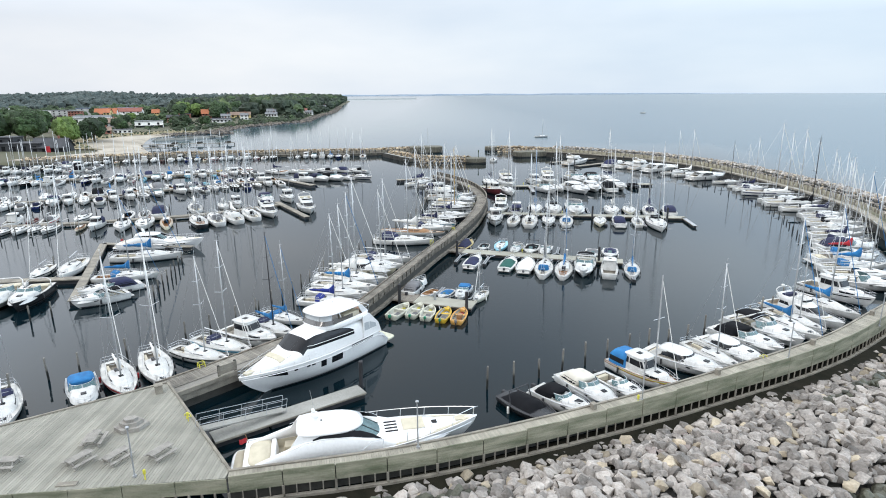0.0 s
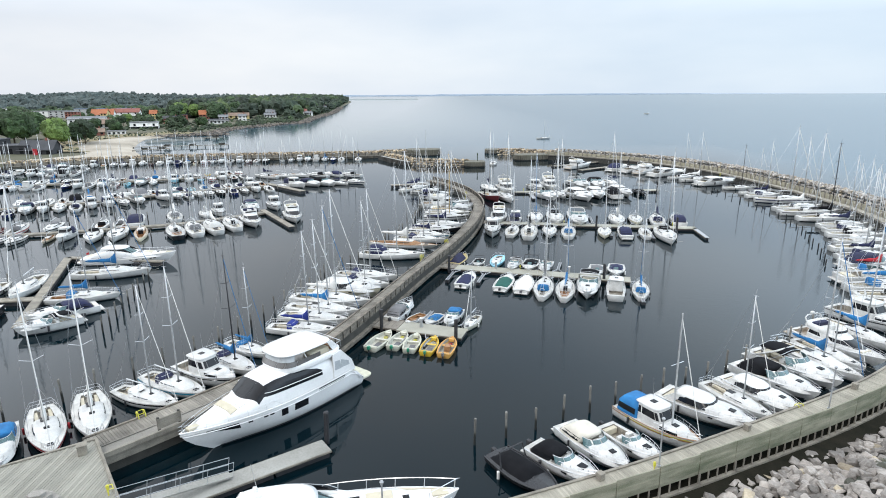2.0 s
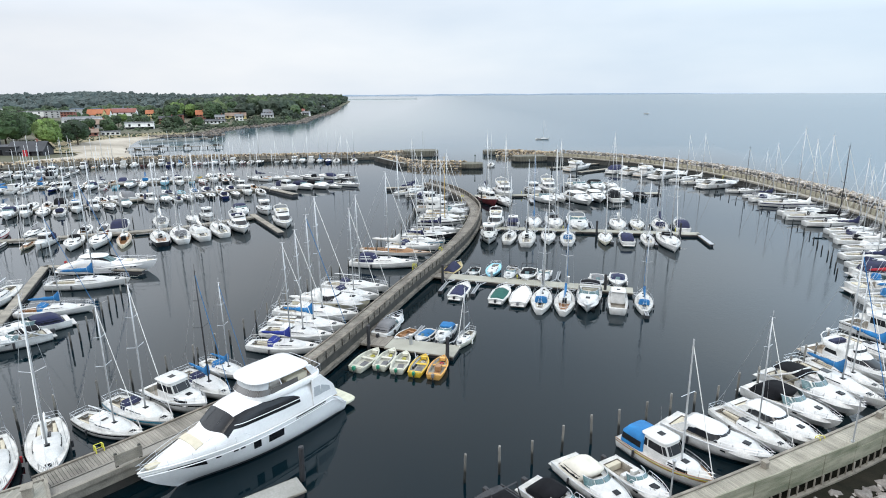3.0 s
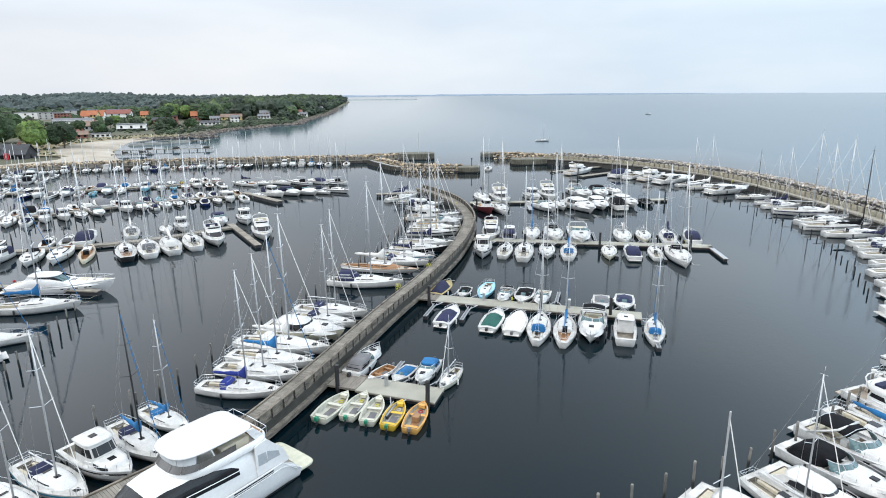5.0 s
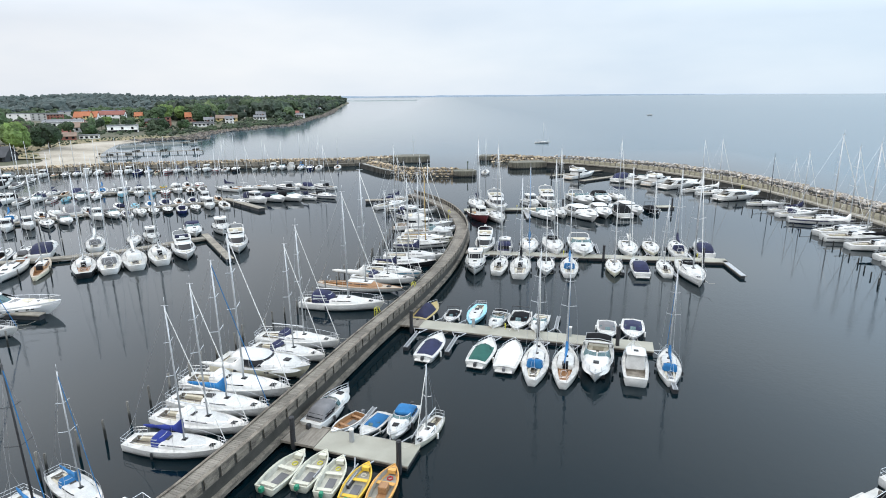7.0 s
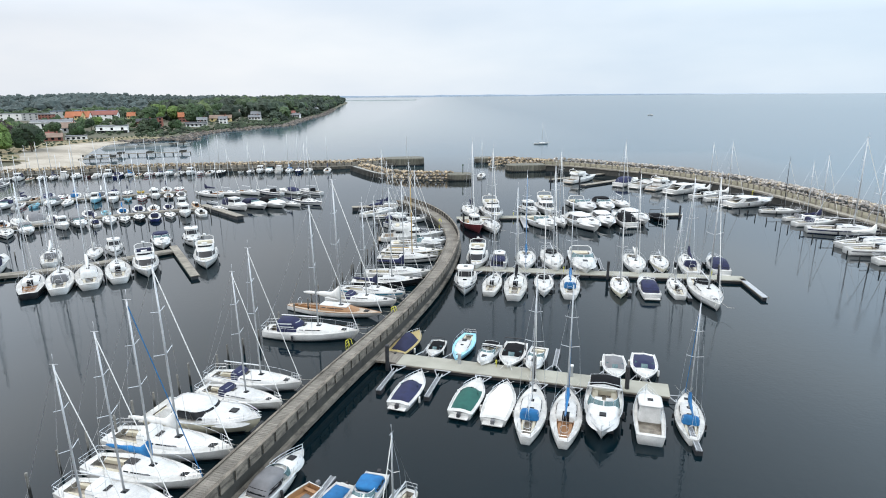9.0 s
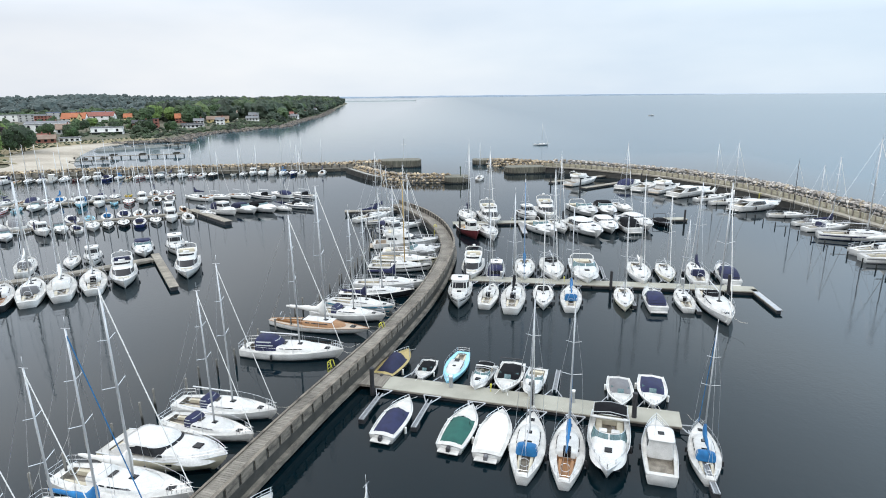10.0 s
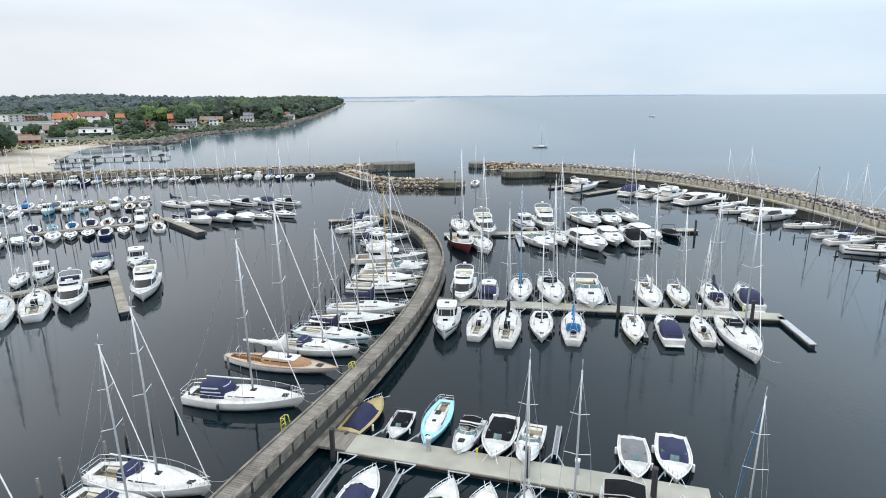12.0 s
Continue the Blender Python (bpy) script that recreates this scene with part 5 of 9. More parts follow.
class Hull:
    """Lines of a hull: half breadth and sheer height along its length."""

    def __init__(self, L, B, fs, fb, full=2.2, stern=0.75, um=0.42, rake=0.09, flare=0.18, draft=0.35, dip=0.0):
        self.dip = dip
        self.L, self.B, self.fs, self.fb, self.full, self.stern, self.um, self.rake, self.flare, self.draft = L, B, fs, fb, full, stern, um, rake, flare, draft

    def half(self, u):
        if u < self.um:
            return self.B / 2 * (self.stern + (1 - self.stern) * math.sin(math.pi / 2 * u / self.um))
        return self.B / 2 * max(0.0, 1 - ((u - self.um) / (1 - self.um)) ** self.full)

    def sheer(self, u):
        return self.fs + (self.fb - self.fs) * u ** 1.6 - self.dip * max(0.0, 1 - u / 0.09) ** 1.5

    def x(self, u, zf=1.0):
        return self.L * (u - 0.5) - self.rake * self.L * (1 - zf) ** 1.5 * u ** 3

    def at(self, x):
        """Half breadth and sheer at x."""
        u = min(1.0, max(0.0, x / self.L + 0.5))
        return self.half(u), self.sheer(u)

    def section(self, u, grow=0.0):
        b, z = self.half(u), self.sheer(u)
        pts = []
        for fy, fz in ((1.0, 1.0), (0.985, 0.72), (0.95, 0.42), (0.88, 0.1), (0.8, 0.0)):
            y = b * (1 - (1 - fy) * (1 + 2.5 * u ** 3)) + grow
            pts.append((self.x(u, fz), max(y - self.flare * (1 - fz) * b * u ** 2, 0.0), z * fz))
        pts.append((self.x(u, -0.1), b * 0.5, -self.draft * 0.7))
        pts.append((self.x(u, -0.15), 0.0, -self.draft))
        return pts

    def shell(self, n=14):
        rings = []
        for i in range(n + 1):
            s = self.section(0.999 * (i / n) ** 0.9)
            rings.append(s + [(x, -y, z) for x, y, z in s[-2::-1]])
        bm = loft(bmesh.new(), rings, closed=False)
        bm.verts.ensure_lookup_table()
        k = len(rings[0])
        bm.faces.new(bm.verts[:k])
        return bm

    def band(self, z0, z1, u0=0.0, u1=0.985, out=0.012, n=14):
        """A stripe on both sides between two shares of the freeboard."""
        bm = bmesh.new()
        for s in (1, -1):
            rings = []
            for i in range(n + 1):
                u = u0 + (u1 - u0) * i / n
                row = []
                for zf in (z1, z0):
                    b, z = self.half(u), self.sheer(u)
                    fy = 1.0 - 0.05 * (1 - zf) - 0.1 * (1 - zf) ** 3
                    y = b * (1 - (1 - fy) * (1 + 2.5 * u ** 3)) - self.flare * (1 - zf) * b * u ** 2
                    row.append((self.x(u, zf), s * (max(y, 0) + out + 0.01), z * zf))
                rings.append(row)
            loft(bm, rings, closed=False)
        return bm

    def deck(self, well=None, drop=0.03, camber=0.05, n=16):
        """The deck; well = (u0, u1, share of the half breadth left open)."""
        bm = bmesh.new()
        us = sorted({i / n * 0.998 for i in range(n + 1)} | ({well[0], well[1]} if well else set()))
        cols = (-1.0, -0.6, 0.0, 0.6, 1.0) if not well else (-1.0, -well[2], 0.0, well[2], 1.0)
        grid = []
        for u in us:
            b, z = self.half(u), self.sheer(u)
            grid.append([bm.verts.new((self.x(u), b * 0.985 * c, z - drop + camber * (1 - c * c))) for c in cols])
        for i in range(len(us) - 1):
            for j in range(4):
                if well and well[0] - 1e-6 <= us[i] < well[1] - 1e-6 and j in (1, 2):
                    continue
                bm.faces.new((grid[i][j], grid[i + 1][j], grid[i + 1][j + 1], grid[i][j + 1]))
        return bm

    def cockpit(self, well, depth=0.5):
        """Floor and sides of the well."""
        bm = bmesh.new()
        rings = []
        k = 5
        for i in range(k + 1):
            u = well[0] + (well[1] - well[0]) * i / k
            b, z = self.half(u) * well[2], self.sheer(u)
            x = self.x(u)
            rings.append([(x, b, z + 0.02), (x, b * 0.96, z - depth), (x, -b * 0.96, z - depth), (x, -b, z + 0.02)])
        loft(bm, rings, closed=False)
        for r in (rings[0], rings[-1]):
            bm.faces.new([bm.verts.new(p) for p in r])
        return bm

    def line(self, u0, u1, side, inset=0.0, up=0.0, n=10):
        out = []
        for i in range(n + 1):
            u = u0 + (u1 - u0) * i / n
            out.append((self.x(u), side * max(self.half(u) - inset, 0.0), self.sheer(u) + up))
        return out

    def gunwale(self, r=0.035):
        bm = bmesh.new()
        for s in (1, -1):
            tube(bm, self.line(0, 0.998, s), r, 5)
        return bm


class House:
    """A cabin from plan outlines at rising heights: rows of (z, x0, x1, half width, nose, tail)."""

    def __init__(self, rows, tilt=0.0, n=28):
        self.rows, self.tilt, self.n = rows, tilt, n

    def point(self, f, a, out=0.0):
        k = min(int(f), len(self.rows) - 2)
        t = f - k
        z, x0, x1, w, nose, tail = (p + (q - p) * t for p, q in zip(self.rows[k], self.rows[k + 1]))
        c, s = math.cos(a), math.sin(a)
        e = nose if c > 0 else tail
        xx = (x0 + x1) / 2 + ((x1 - x0) / 2 + out) * math.copysign(abs(c) ** e, c)
        yy = (w + out) * math.copysign(abs(s) ** e, s)
        return xx, yy, z + self.tilt * (xx - (x0 + x1) / 2)

    def body(self):
        rings = [[self.point(f, 6.2832 * i / self.n) for i in range(self.n)] for f in range(len(self.rows))]
        return loft(bmesh.new(), rings, cap0=False)

    def pane(self, f0, f1, a0, a1, out=0.015, k=5):
        """A glass panel lying on the side between two heights and two angles (degrees, 0 at the bow)."""
        rows = []
        for i in range(k + 1):
            a = radians(a0 + (a1 - a0) * i / k)
            rows.append([self.point(f0, a, out), self.point(f1, a, out), self.point(f1, a, out - 0.03), self.point(f0, a, out - 0.03)])
        return loft(bmesh.new(), rows)


def rails(lines, posts, r=0.016):
    bm = bmesh.new()
    for p in lines:
        tube(bm, p, r, 4)
    for p in posts:
        tube(bm, p, r, 4)
    return bm


def bow_rail(h, root, u0=0.55, height=0.55, r=0.018, name="bow_rail", mid=True):
    top = [(x, y, z + height) for x, y, z in h.line(u0, 0.985, 1, 0.08)]
    top[0] = h.line(u0, 0.985, 1, 0.08)[0]
    port = [(x, -y, z) for x, y, z in top]
    loop = top + [(h.L / 2 + 0.05, 0, h.fb + height)] + port[::-1]
    posts = []
    for i in (2, 4, 6, 8, 10):
        for t in (top, port):
            x, y, z = t[i]
            posts.append([(x - 0.06, y, z - height), (x, y, z)])
    lines = [loop]
    if mid:
        lines.append([(x, y, z - height * 0.5) for x, y, z in loop[2:-2]])
    part(name, rails(lines, posts, r), STEEL, root, "polished steel bow rail")


def fenders(h, root, us=(0.3, 0.5, 0.66), colour="black"):
    for i, u in enumerate(us[:2]):
        s = 1 if i % 2 else -1
        x, y, z = h.x(u), s * (h.half(u) + 0.1), h.sheer(u)
        part("fender", tube(bmesh.new(), [(x, y, z - 0.62), (x, y, z - 0.58), (x, y, z - 0.15), (x, y, z - 0.08)], 0.1, 7), BLACK if colour == "black" else CLOTH[colour], root, smooth=True)


def outboard(root, x, z, s=1.0, colour=None):
    eng = part("outboard_motor", soft_box(x - 0.42 * s, x - 0.02, -0.16 * s, 0.16 * s, z + 0.05, z + 0.5 * s, 0.07 * s), colour or BLACK, root, "outboard motor with a rounded cowl")
    part("leg", boxes((x - 0.3 * s, x - 0.16 * s, -0.05, 0.05, -0.4, z + 0.1)), BLACK, eng)
    return eng


def rig(h, root, o, far):
    """Mast, boom, sail cover and standing rigging."""
    colour = o.get("mast", "")
    if colour == "none":
        return
    spar = {"black": BLACK, "wood": mat("varnished_spar", (0.50, 0.33, 0.10), (0.40, 0.26, 0.08), 0.4, 1.0, 30.0)}.get(colour, ALU)
    L = h.L
    um = 0.57
    x, z = h.x(um), h.sheer(um) + 0.35
    H = L * (1.27 if L > 6 else 1.15)
    top = z + H
    bm = tube(bmesh.new(), [(x, 0, z - 0.4), (x - 0.04, 0, z + H * 0.6), (x - 0.1, 0, top)], 0.085, 7, 0.055)
    if not far:
        tube(bm, [(x - 0.1, 0, top - 0.02), (x - 0.05, 0, top + 0.7)], 0.02, 4)
        tube(bm, [(x - 0.4, 0, top - 0.02), (x + 0.25, 0, top + 0.02)], 0.022, 4)
    part("mast", bm, spar, root, "", True)
    aft = x - 0.38 * L
    bz = z + 0.95
    if not (far and o.get("plain")):
        part("boom", tube(bmesh.new(), [(x - 0.05, 0, bz), (aft, 0, bz + 0.08)], 0.06, 6), spar, root)
    cover = o.get("cover")
    if cover:
        n = 9
        bm = bmesh.new()
        rings = []
        for i in range(n + 1):
            f = i / n
            px = x + 0.02 + (aft - x - 0.1) * f
            r = 0.085 + 0.19 * (1 - f) ** 1.2 + 0.03 * math.sin(f * 17)
            rise = 0.75 * max(0.0, 1 - f * 6)
            rings.append([(px, r * 0.75 * math.sin(6.2832 * j / 8), bz + 0.08 + r * (1.35 + rise * 2) * math.cos(6.2832 * j / 8) + rise * 0.4) for j in range(8)])
        part("sail_cover", loft(bm, rings), CLOTH[cover], root, tint(cover) + " canvas sail cover", True)
    bow = (L / 2 - 0.1, 0, h.fb)
    if not (far and o.get("plain")):
        part("forestay", tube(bmesh.new(), [bow, (x - 0.08, 0, top - 0.4)], 0.035 if not far else 0.03, 5), CLOTH["blue"] if cover == "blue" and L > 7 else CLOTH["white"], root, "furled headsail on the forestay")
    wires = []
    if not far:
        part("spreader", tube(bmesh.new(), [(x - 0.2, -0.09 * L, z + H * 0.52), (x - 0.03, 0, z + H * 0.5), (x - 0.2, 0.09 * L, z + H * 0.52)], 0.03, 4), spar, root)
        if L > 9:
            part("spreader", tube(bmesh.new(), [(x - 0.15, -0.065 * L, z + H * 0.755), (x - 0.05, 0, z + H * 0.74), (x - 0.15, 0.065 * L, z + H * 0.755)], 0.026, 4), spar, root)
    for s in (1, -1) if not far else ():
        wires.append([(x - 0.2, s * h.half(um) * 0.9, h.sheer(um)), (x - 0.2, s * 0.09 * L, z + H * 0.52), (x - 0.1, 0, top - 0.3)])
        wires.append([(-L / 2 + 0.15, s * h.half(0.0) * 0.8, h.fs), (-L / 2 + 1.2, 0, h.fs + 2.6), (x - 0.1, 0, top - 0.05)])
    if wires:
        part("rigging", tubes(wires, 0.014, 4), STEEL, root, "steel shrouds and backstay")


def rb_dark(o):
    """Plain far boats with a coloured hood or cover also show their dark waterline."""
    return bool(o.get("hood") or o.get("cover"))


def make_sail(root, L, o, far=False):
    slim = 0.7 if o.get("deck") == "wood" else 1.0
    h = Hull(L, 0.315 * L * slim, (0.32 + 0.045 * L) * slim, (0.4 + 0.062 * L) * slim, full=2.05, stern=0.22 if o.get("deck") == "wood" else 0.3 if o.get("tail") else 0.6, rake=0.07 / slim ** 2, flare=0.1)
    part("hull", h.shell(), HULLS[o.get("hull", "white")], root, "", True)
    well = (0.06, 0.36, 0.55)
    plain = o.get("plain")
    deckm = TEAKDECK if o.get("deck") == "wood" else DECKW if o.get("hull") != "lightblue" else HULLS["lightblue"]
    part("deck", h.deck(well), deckm, root)
    part("cockpit", h.cockpit(well, 0.45), TEAK if o.get("deck") in ("wood", "well") else WELLFLOOR, root, "sunken cockpit")
    if not plain or rb_dark(o):
        part("stripe", h.band(0.0, 0.16, 0.0, 0.97), BLACK if o.get("stripe", "black") == "black" else CLOTH[o["stripe"]], root)
    if o.get("stripe"):
        part("stripe", h.band(0.66, 0.86, 0.0, 0.97), CLOTH[o["stripe"]], root, o["stripe"] + " stripe below the deck edge")
    zc = h.sheer(0.5)
    w = h.B * 0.34
    x0, x1 = h.x(0.355), h.x(0.78)
    top = zc + 0.045 * L
    cab = House([(zc - 0.12, x0, x1, w, 0.9, 0.3), (zc + 0.022 * L, x0 + 0.03, x1 - 0.25, w * 0.97, 0.9, 0.3), (top - 0.05, x0 + 0.06, x1 - 0.9, w * 0.86, 0.9, 0.35), (top, x0 + 0.12, x1 - 1.1, w * 0.74, 0.9, 0.4)], tilt=0.012)
    part("cabin", cab.body(), TEAK if o.get("deck") == "wood" else GEL, root, "low coachroof", True)
    if o.get("deck") == "wood":
        part("cabin_roof", soft_box(x0 + 0.15, x1 - 1.2, -w * 0.72, w * 0.72, top - 0.02, top + 0.04, 0.02), GEL, root, "white cabin roof")
    if not far:
        if o.get("deck") == "wood":
            part("gunwale", h.gunwale(0.03), TEAK, root)
        for s in (1, -1):
            part("cabin_window", cab.pane(1.25, 1.66, s * 66, s * 94, 0.012), GLASS, root)
            if L > 8.5:
                part("cabin_window", cab.pane(1.25, 1.66, s * 98, s * 116, 0.012), GLASS, root)
        part("companionway", boxes((x0 - 0.02, x0 + 0.085 * L, -0.32, 0.32, zc - 0.1, top + 0.035)), GLASS, root, "dark companionway and sliding hatch")
        part("mooring_line", tubes([[(L / 2 - 0.25, s * 0.25, h.fb + 0.03), (L / 2 + 0.5, s * 0.6, h.fb - 0.12), (L / 2 + 1.2, s * 1.0, 1.1)] for s in (1, -1)], 0.011, 4), CLOTH["beige"], root)
        for q, sz in ((0.64, 0.21), (0.84, 0.22)):
            z = h.sheer(q) + 0.05 if q > 0.8 else top + 0.02
            xx = h.x(q) - (0.6 if q < 0.8 else 0.0)
            part("hatch", soft_box(xx - sz, xx + sz, -sz, sz, z - 0.03, z + 0.035, 0.02), GLASS, root)
        for s in (1, -1):
            y0, y1 = h.half(0.2) * 0.3, h.half(0.2) * 0.53
            part("bench", soft_box(h.x(0.09), h.x(0.33), min(s * y0, s * y1), max(s * y0, s * y1), h.sheer(0.2) - 0.4, h.sheer(0.2) - 0.08, 0.03), CUSHION if not o.get("deck") else TEAK, root)
    if not far and o.get("deck") != "wood":
        top_l = [[(x, y, z + 0.55) for x, y, z in h.line(0.12, 0.86, s, 0.06)] for s in (1, -1)]
        posts = [[(x, y, z - 0.55), (x, y, z)] for ln in top_l for x, y, z in ln[::2]]
        part("lifeline", rails(top_l, posts, 0.011), STEEL, root)
        bow_rail(h, root, 0.86, 0.6, 0.016, "pulpit")
        aft = [(x, y, z + 0.6) for x, y, z in h.line(0.12, 0.0, 1, 0.06, n=3)]
        loop = aft + [(x, -y, z) for x, y, z in aft[::-1]]
        part("pushpit", rails([loop, [(x, y, z - 0.3) for x, y, z in loop]], [[(x, y, z - 0.6), (x, y, z)] for x, y, z in loop[::2]], 0.016), STEEL, root)
        fenders(h, root, (0.35, 0.5, 0.62), o.get("fender") or ("black" if L > 9 else "white"))
    if far:
        bm = cab.pane(1.1, 1.8, 50, 120, 0.012)
        for f in ((-50, -120), (-18, 18)):
            tmp = bpy.data.meshes.new("pane")
            pane = cab.pane(1.2, 1.95, *f, 0.012)
            pane.to_mesh(tmp)
            pane.free()
            bm.from_mesh(tmp)
            bpy.data.meshes.remove(tmp)
        box(bm, x0 - 0.03, x0 + 0.1 * L, -0.36, 0.36, zc - 0.1, top + 0.04)
        box(bm, h.x(0.84) - 0.25, h.x(0.84) + 0.25, -0.25, 0.25, h.sheer(0.84), h.sheer(0.84) + 0.08)
        part("cabin_window", bm, GLASS, root, "dark cabin windows and hatches")
    if o.get("hood"):
        zz, hw = h.sheer(0.36) + 0.04 * L, h.half(0.36) * 0.6
        hx = h.x(0.36)
        long = 0.21 * L if o.get("tent") else 0.07 * L
        tall = 1.0 if o.get("tent") else 0.6
        rows = [(zz - 0.45, hx - long, hx + 0.09 * L, hw, 0.8, 0.25), (zz + 0.25 * tall, hx - long, hx + 0.05 * L, hw * 0.95, 0.8, 0.25), (zz + 0.62 * tall, hx - long + 0.1, hx + 0.0 * L, hw * 0.8, 0.8, 0.3), (zz + 0.72 * tall, hx - long + 0.2, hx - 0.03 * L, hw * 0.55, 0.8, 0.4)]
        hood = House(rows)
        part("sprayhood", hood.body(), CLOTH[o["hood"]], root, tint(o["hood"]) + " canvas sprayhood over the companionway", True)
        if not far:
            part("hood_window", hood.pane(0.7, 1.75, -40, 40, 0.015), CLEAR, root, "clear window in the sprayhood")
            for s in (1, -1):
                part("hood_window", hood.pane(0.75, 1.6, s * 70, s * 118, 0.015), CLEAR, root)
    if not far and L > 8 and not o.get("tent"):
        part("steering_wheel", tubes([[(h.x(0.13), 0.38 * math.cos(a), h.sheer(0.1) + 0.45 + 0.38 * math.sin(a)) for a in [6.2832 * i / 12 for i in range(13)]]], 0.02, 4), STEEL, root)
    rig(h, root, o, far)


def make_cruiser(root, L, o, far=False):
    h = Hull(L, 0.36 * L if L < 9 else 0.33 * L, 0.5 + 0.055 * L, 0.62 + 0.088 * L, full=2.6, stern=0.9, um=0.38, rake=0.13, flare=0.35)
    part("hull", h.shell(), HULLS[o.get("hull", "white")], root, "", True)
    well = (0.07, 0.5, 0.72)
    part("deck", h.deck(well, camber=0.02), DECKW, root)
    part("cockpit", h.cockpit(well, 0.55), WELLFLOOR, root, "open cockpit with a pale floor")
    part("stripe", h.band(0.0, 0.14, 0, 0.95), BLACK, root)
    z = h.sheer(0.6)
    xs = h.x(0.5)
    w = h.half(0.5) * 0.86
    trunk = House([(z - 0.2, xs - 0.05 * L, h.x(0.93), w, 1.0, 0.4), (z + 0.03 * L, xs - 0.02 * L, h.x(0.89), w * 0.9, 1.0, 0.4), (z + 0.052 * L, xs, h.x(0.8), w * 0.7, 1.0, 0.5), (z + 0.057 * L, xs + 0.02 * L, h.x(0.7), w * 0.5, 1.0, 0.5)], tilt=-0.01)
    part("fore_cabin", trunk.body(), GEL, root, "smooth raised foredeck", True)
    low = 0.8 if o.get("hard") and L > 7 else 1.0
    ws = House([(z + 0.01 * L, h.x(0.22), h.x(0.66), w * 1.02, 0.75, 0.3), (z + 0.09 * L * low, h.x(0.24), h.x(0.57), w * 0.86, 0.75, 0.3), (z + 0.095 * L * low, h.x(0.25), h.x(0.565), w * 0.84, 0.75, 0.3)])
    glass = GLASS if o.get("hard") else TEALGLASS
    for a0, a1 in ((-34, -1), (1, 34)) if not far else ((-60, 60),):
        part("windscreen", ws.pane(0.0, 1.0, a0, a1, 0.0, 6), glass, root, "raked dark windscreen")
    for s in (1, -1) if not far else ():
        part("side_screen", ws.pane(0.05, 1.0, s * 37, s * 82, 0.0, 5), glass, root)
    if not far:
        part("screen_frame", tubes([[ws.point(1.05, radians(a), 0.01) for a in range(-84, 85, 8)]], 0.022, 5), STEEL, root)
    if not far:
        part("gunwale", h.gunwale(0.04), ALU if o.get("hull") != "black" else BLACK, root, "rubbing strake")
        bow_rail(h, root, 0.5, 0.45)
        part("hatch", soft_box(h.x(0.76) - 0.26, h.x(0.76) + 0.26, -0.26, 0.26, z + 0.04 * L, z + 0.062 * L, 0.03), GLASS, root)
        part("helm_seat", soft_box(h.x(0.36), h.x(0.42), -0.75, -0.15, h.sheer(0.3) - 0.5, h.sheer(0.3) + 0.25, 0.06), GEL, root)
        part("helm_seat", soft_box(h.x(0.36), h.x(0.42), 0.15, 0.75, h.sheer(0.3) - 0.5, h.sheer(0.3) + 0.25, 0.06), GEL, root)
        part("aft_bench", soft_box(h.x(0.08), h.x(0.15), -h.half(0.1) * 0.66, h.half(0.1) * 0.66, h.sheer(0.1) - 0.5, h.sheer(0.1) - 0.02, 0.06), CUSHION, root)
        fenders(h, root, (0.3, 0.55, 0.68), "black")
        for s in (1, -1):
            part("porthole", boxes((h.x(0.62) - 0.2, h.x(0.62) + 0.2, s * (h.half(0.62) * 0.955) - 0.03, s * (h.half(0.62) * 0.955) + 0.03, z * 0.72, z * 0.82)), GLASS, root)
    part("swim_platform", soft_box(-L / 2 - 0.07 * L, -L / 2 + 0.05, -h.B * 0.38, h.B * 0.38, 0.25, 0.36, 0.04), DECKW, root)
    ax = h.x(0.2)
    zc = h.sheer(0.2)
    hw = h.half(0.2)
    if o.get("hard"):
        top = House([(z + 0.09 * L * low, h.x(0.2), h.x(0.57), w * 0.86, 0.7, 0.4), (z + 0.1 * L * low, h.x(0.19), h.x(0.56), w * 0.86, 0.7, 0.4), (z + 0.115 * L * low, h.x(0.23), h.x(0.5), w * 0.65, 0.7, 0.5)])
        part("hardtop", top.body(), GEL, root, "white moulded hardtop", True)
        for s in (1, -1):
            part("side_window", ws.pane(0.1, 0.95, s * 85, s * 118, -0.01, 5), GLASS, root)
            part("top_support", loft(bmesh.new(), [[(h.x(0.08), yy, zc - 0.1), (h.x(0.2), yy, zc - 0.1), (h.x(0.34), yy, z + 0.093 * L * low), (h.x(0.22), yy, z + 0.093 * L * low)] for yy in (s * w * 0.84 - 0.05, s * w * 0.84 + 0.05)]), GEL, root)
    elif o.get("canopy"):
        can = House([(zc - 0.02, h.x(0.08), h.x(0.42), hw * 0.88, 0.5, 0.3), (zc + 0.06 * L, h.x(0.12), h.x(0.47), hw * 0.86, 0.5, 0.3), (zc + 0.115 * L, h.x(0.2), h.x(0.5), hw * 0.74, 0.5, 0.4), (zc + 0.13 * L, h.x(0.26), h.x(0.47), hw * 0.5, 0.5, 0.5)])
        part("canopy", can.body(), CLOTH[o["canopy"]], root, o["canopy"] + " canvas canopy over the cockpit", True)
        if not far:
            for s in (1, -1):
                part("canopy_window", can.pane(0.4, 1.2, s * 62, s * 118, 0.012), GLASS, root)
            part("canopy_window", can.pane(0.4, 1.2, 150, 210, 0.012), GLASS, root)
    elif o.get("bimini"):
        zt = zc + 0.15 * L
        x0, x1 = (h.x(0.06), h.x(0.27)) if o.get("folded") else (h.x(0.14), h.x(0.44))
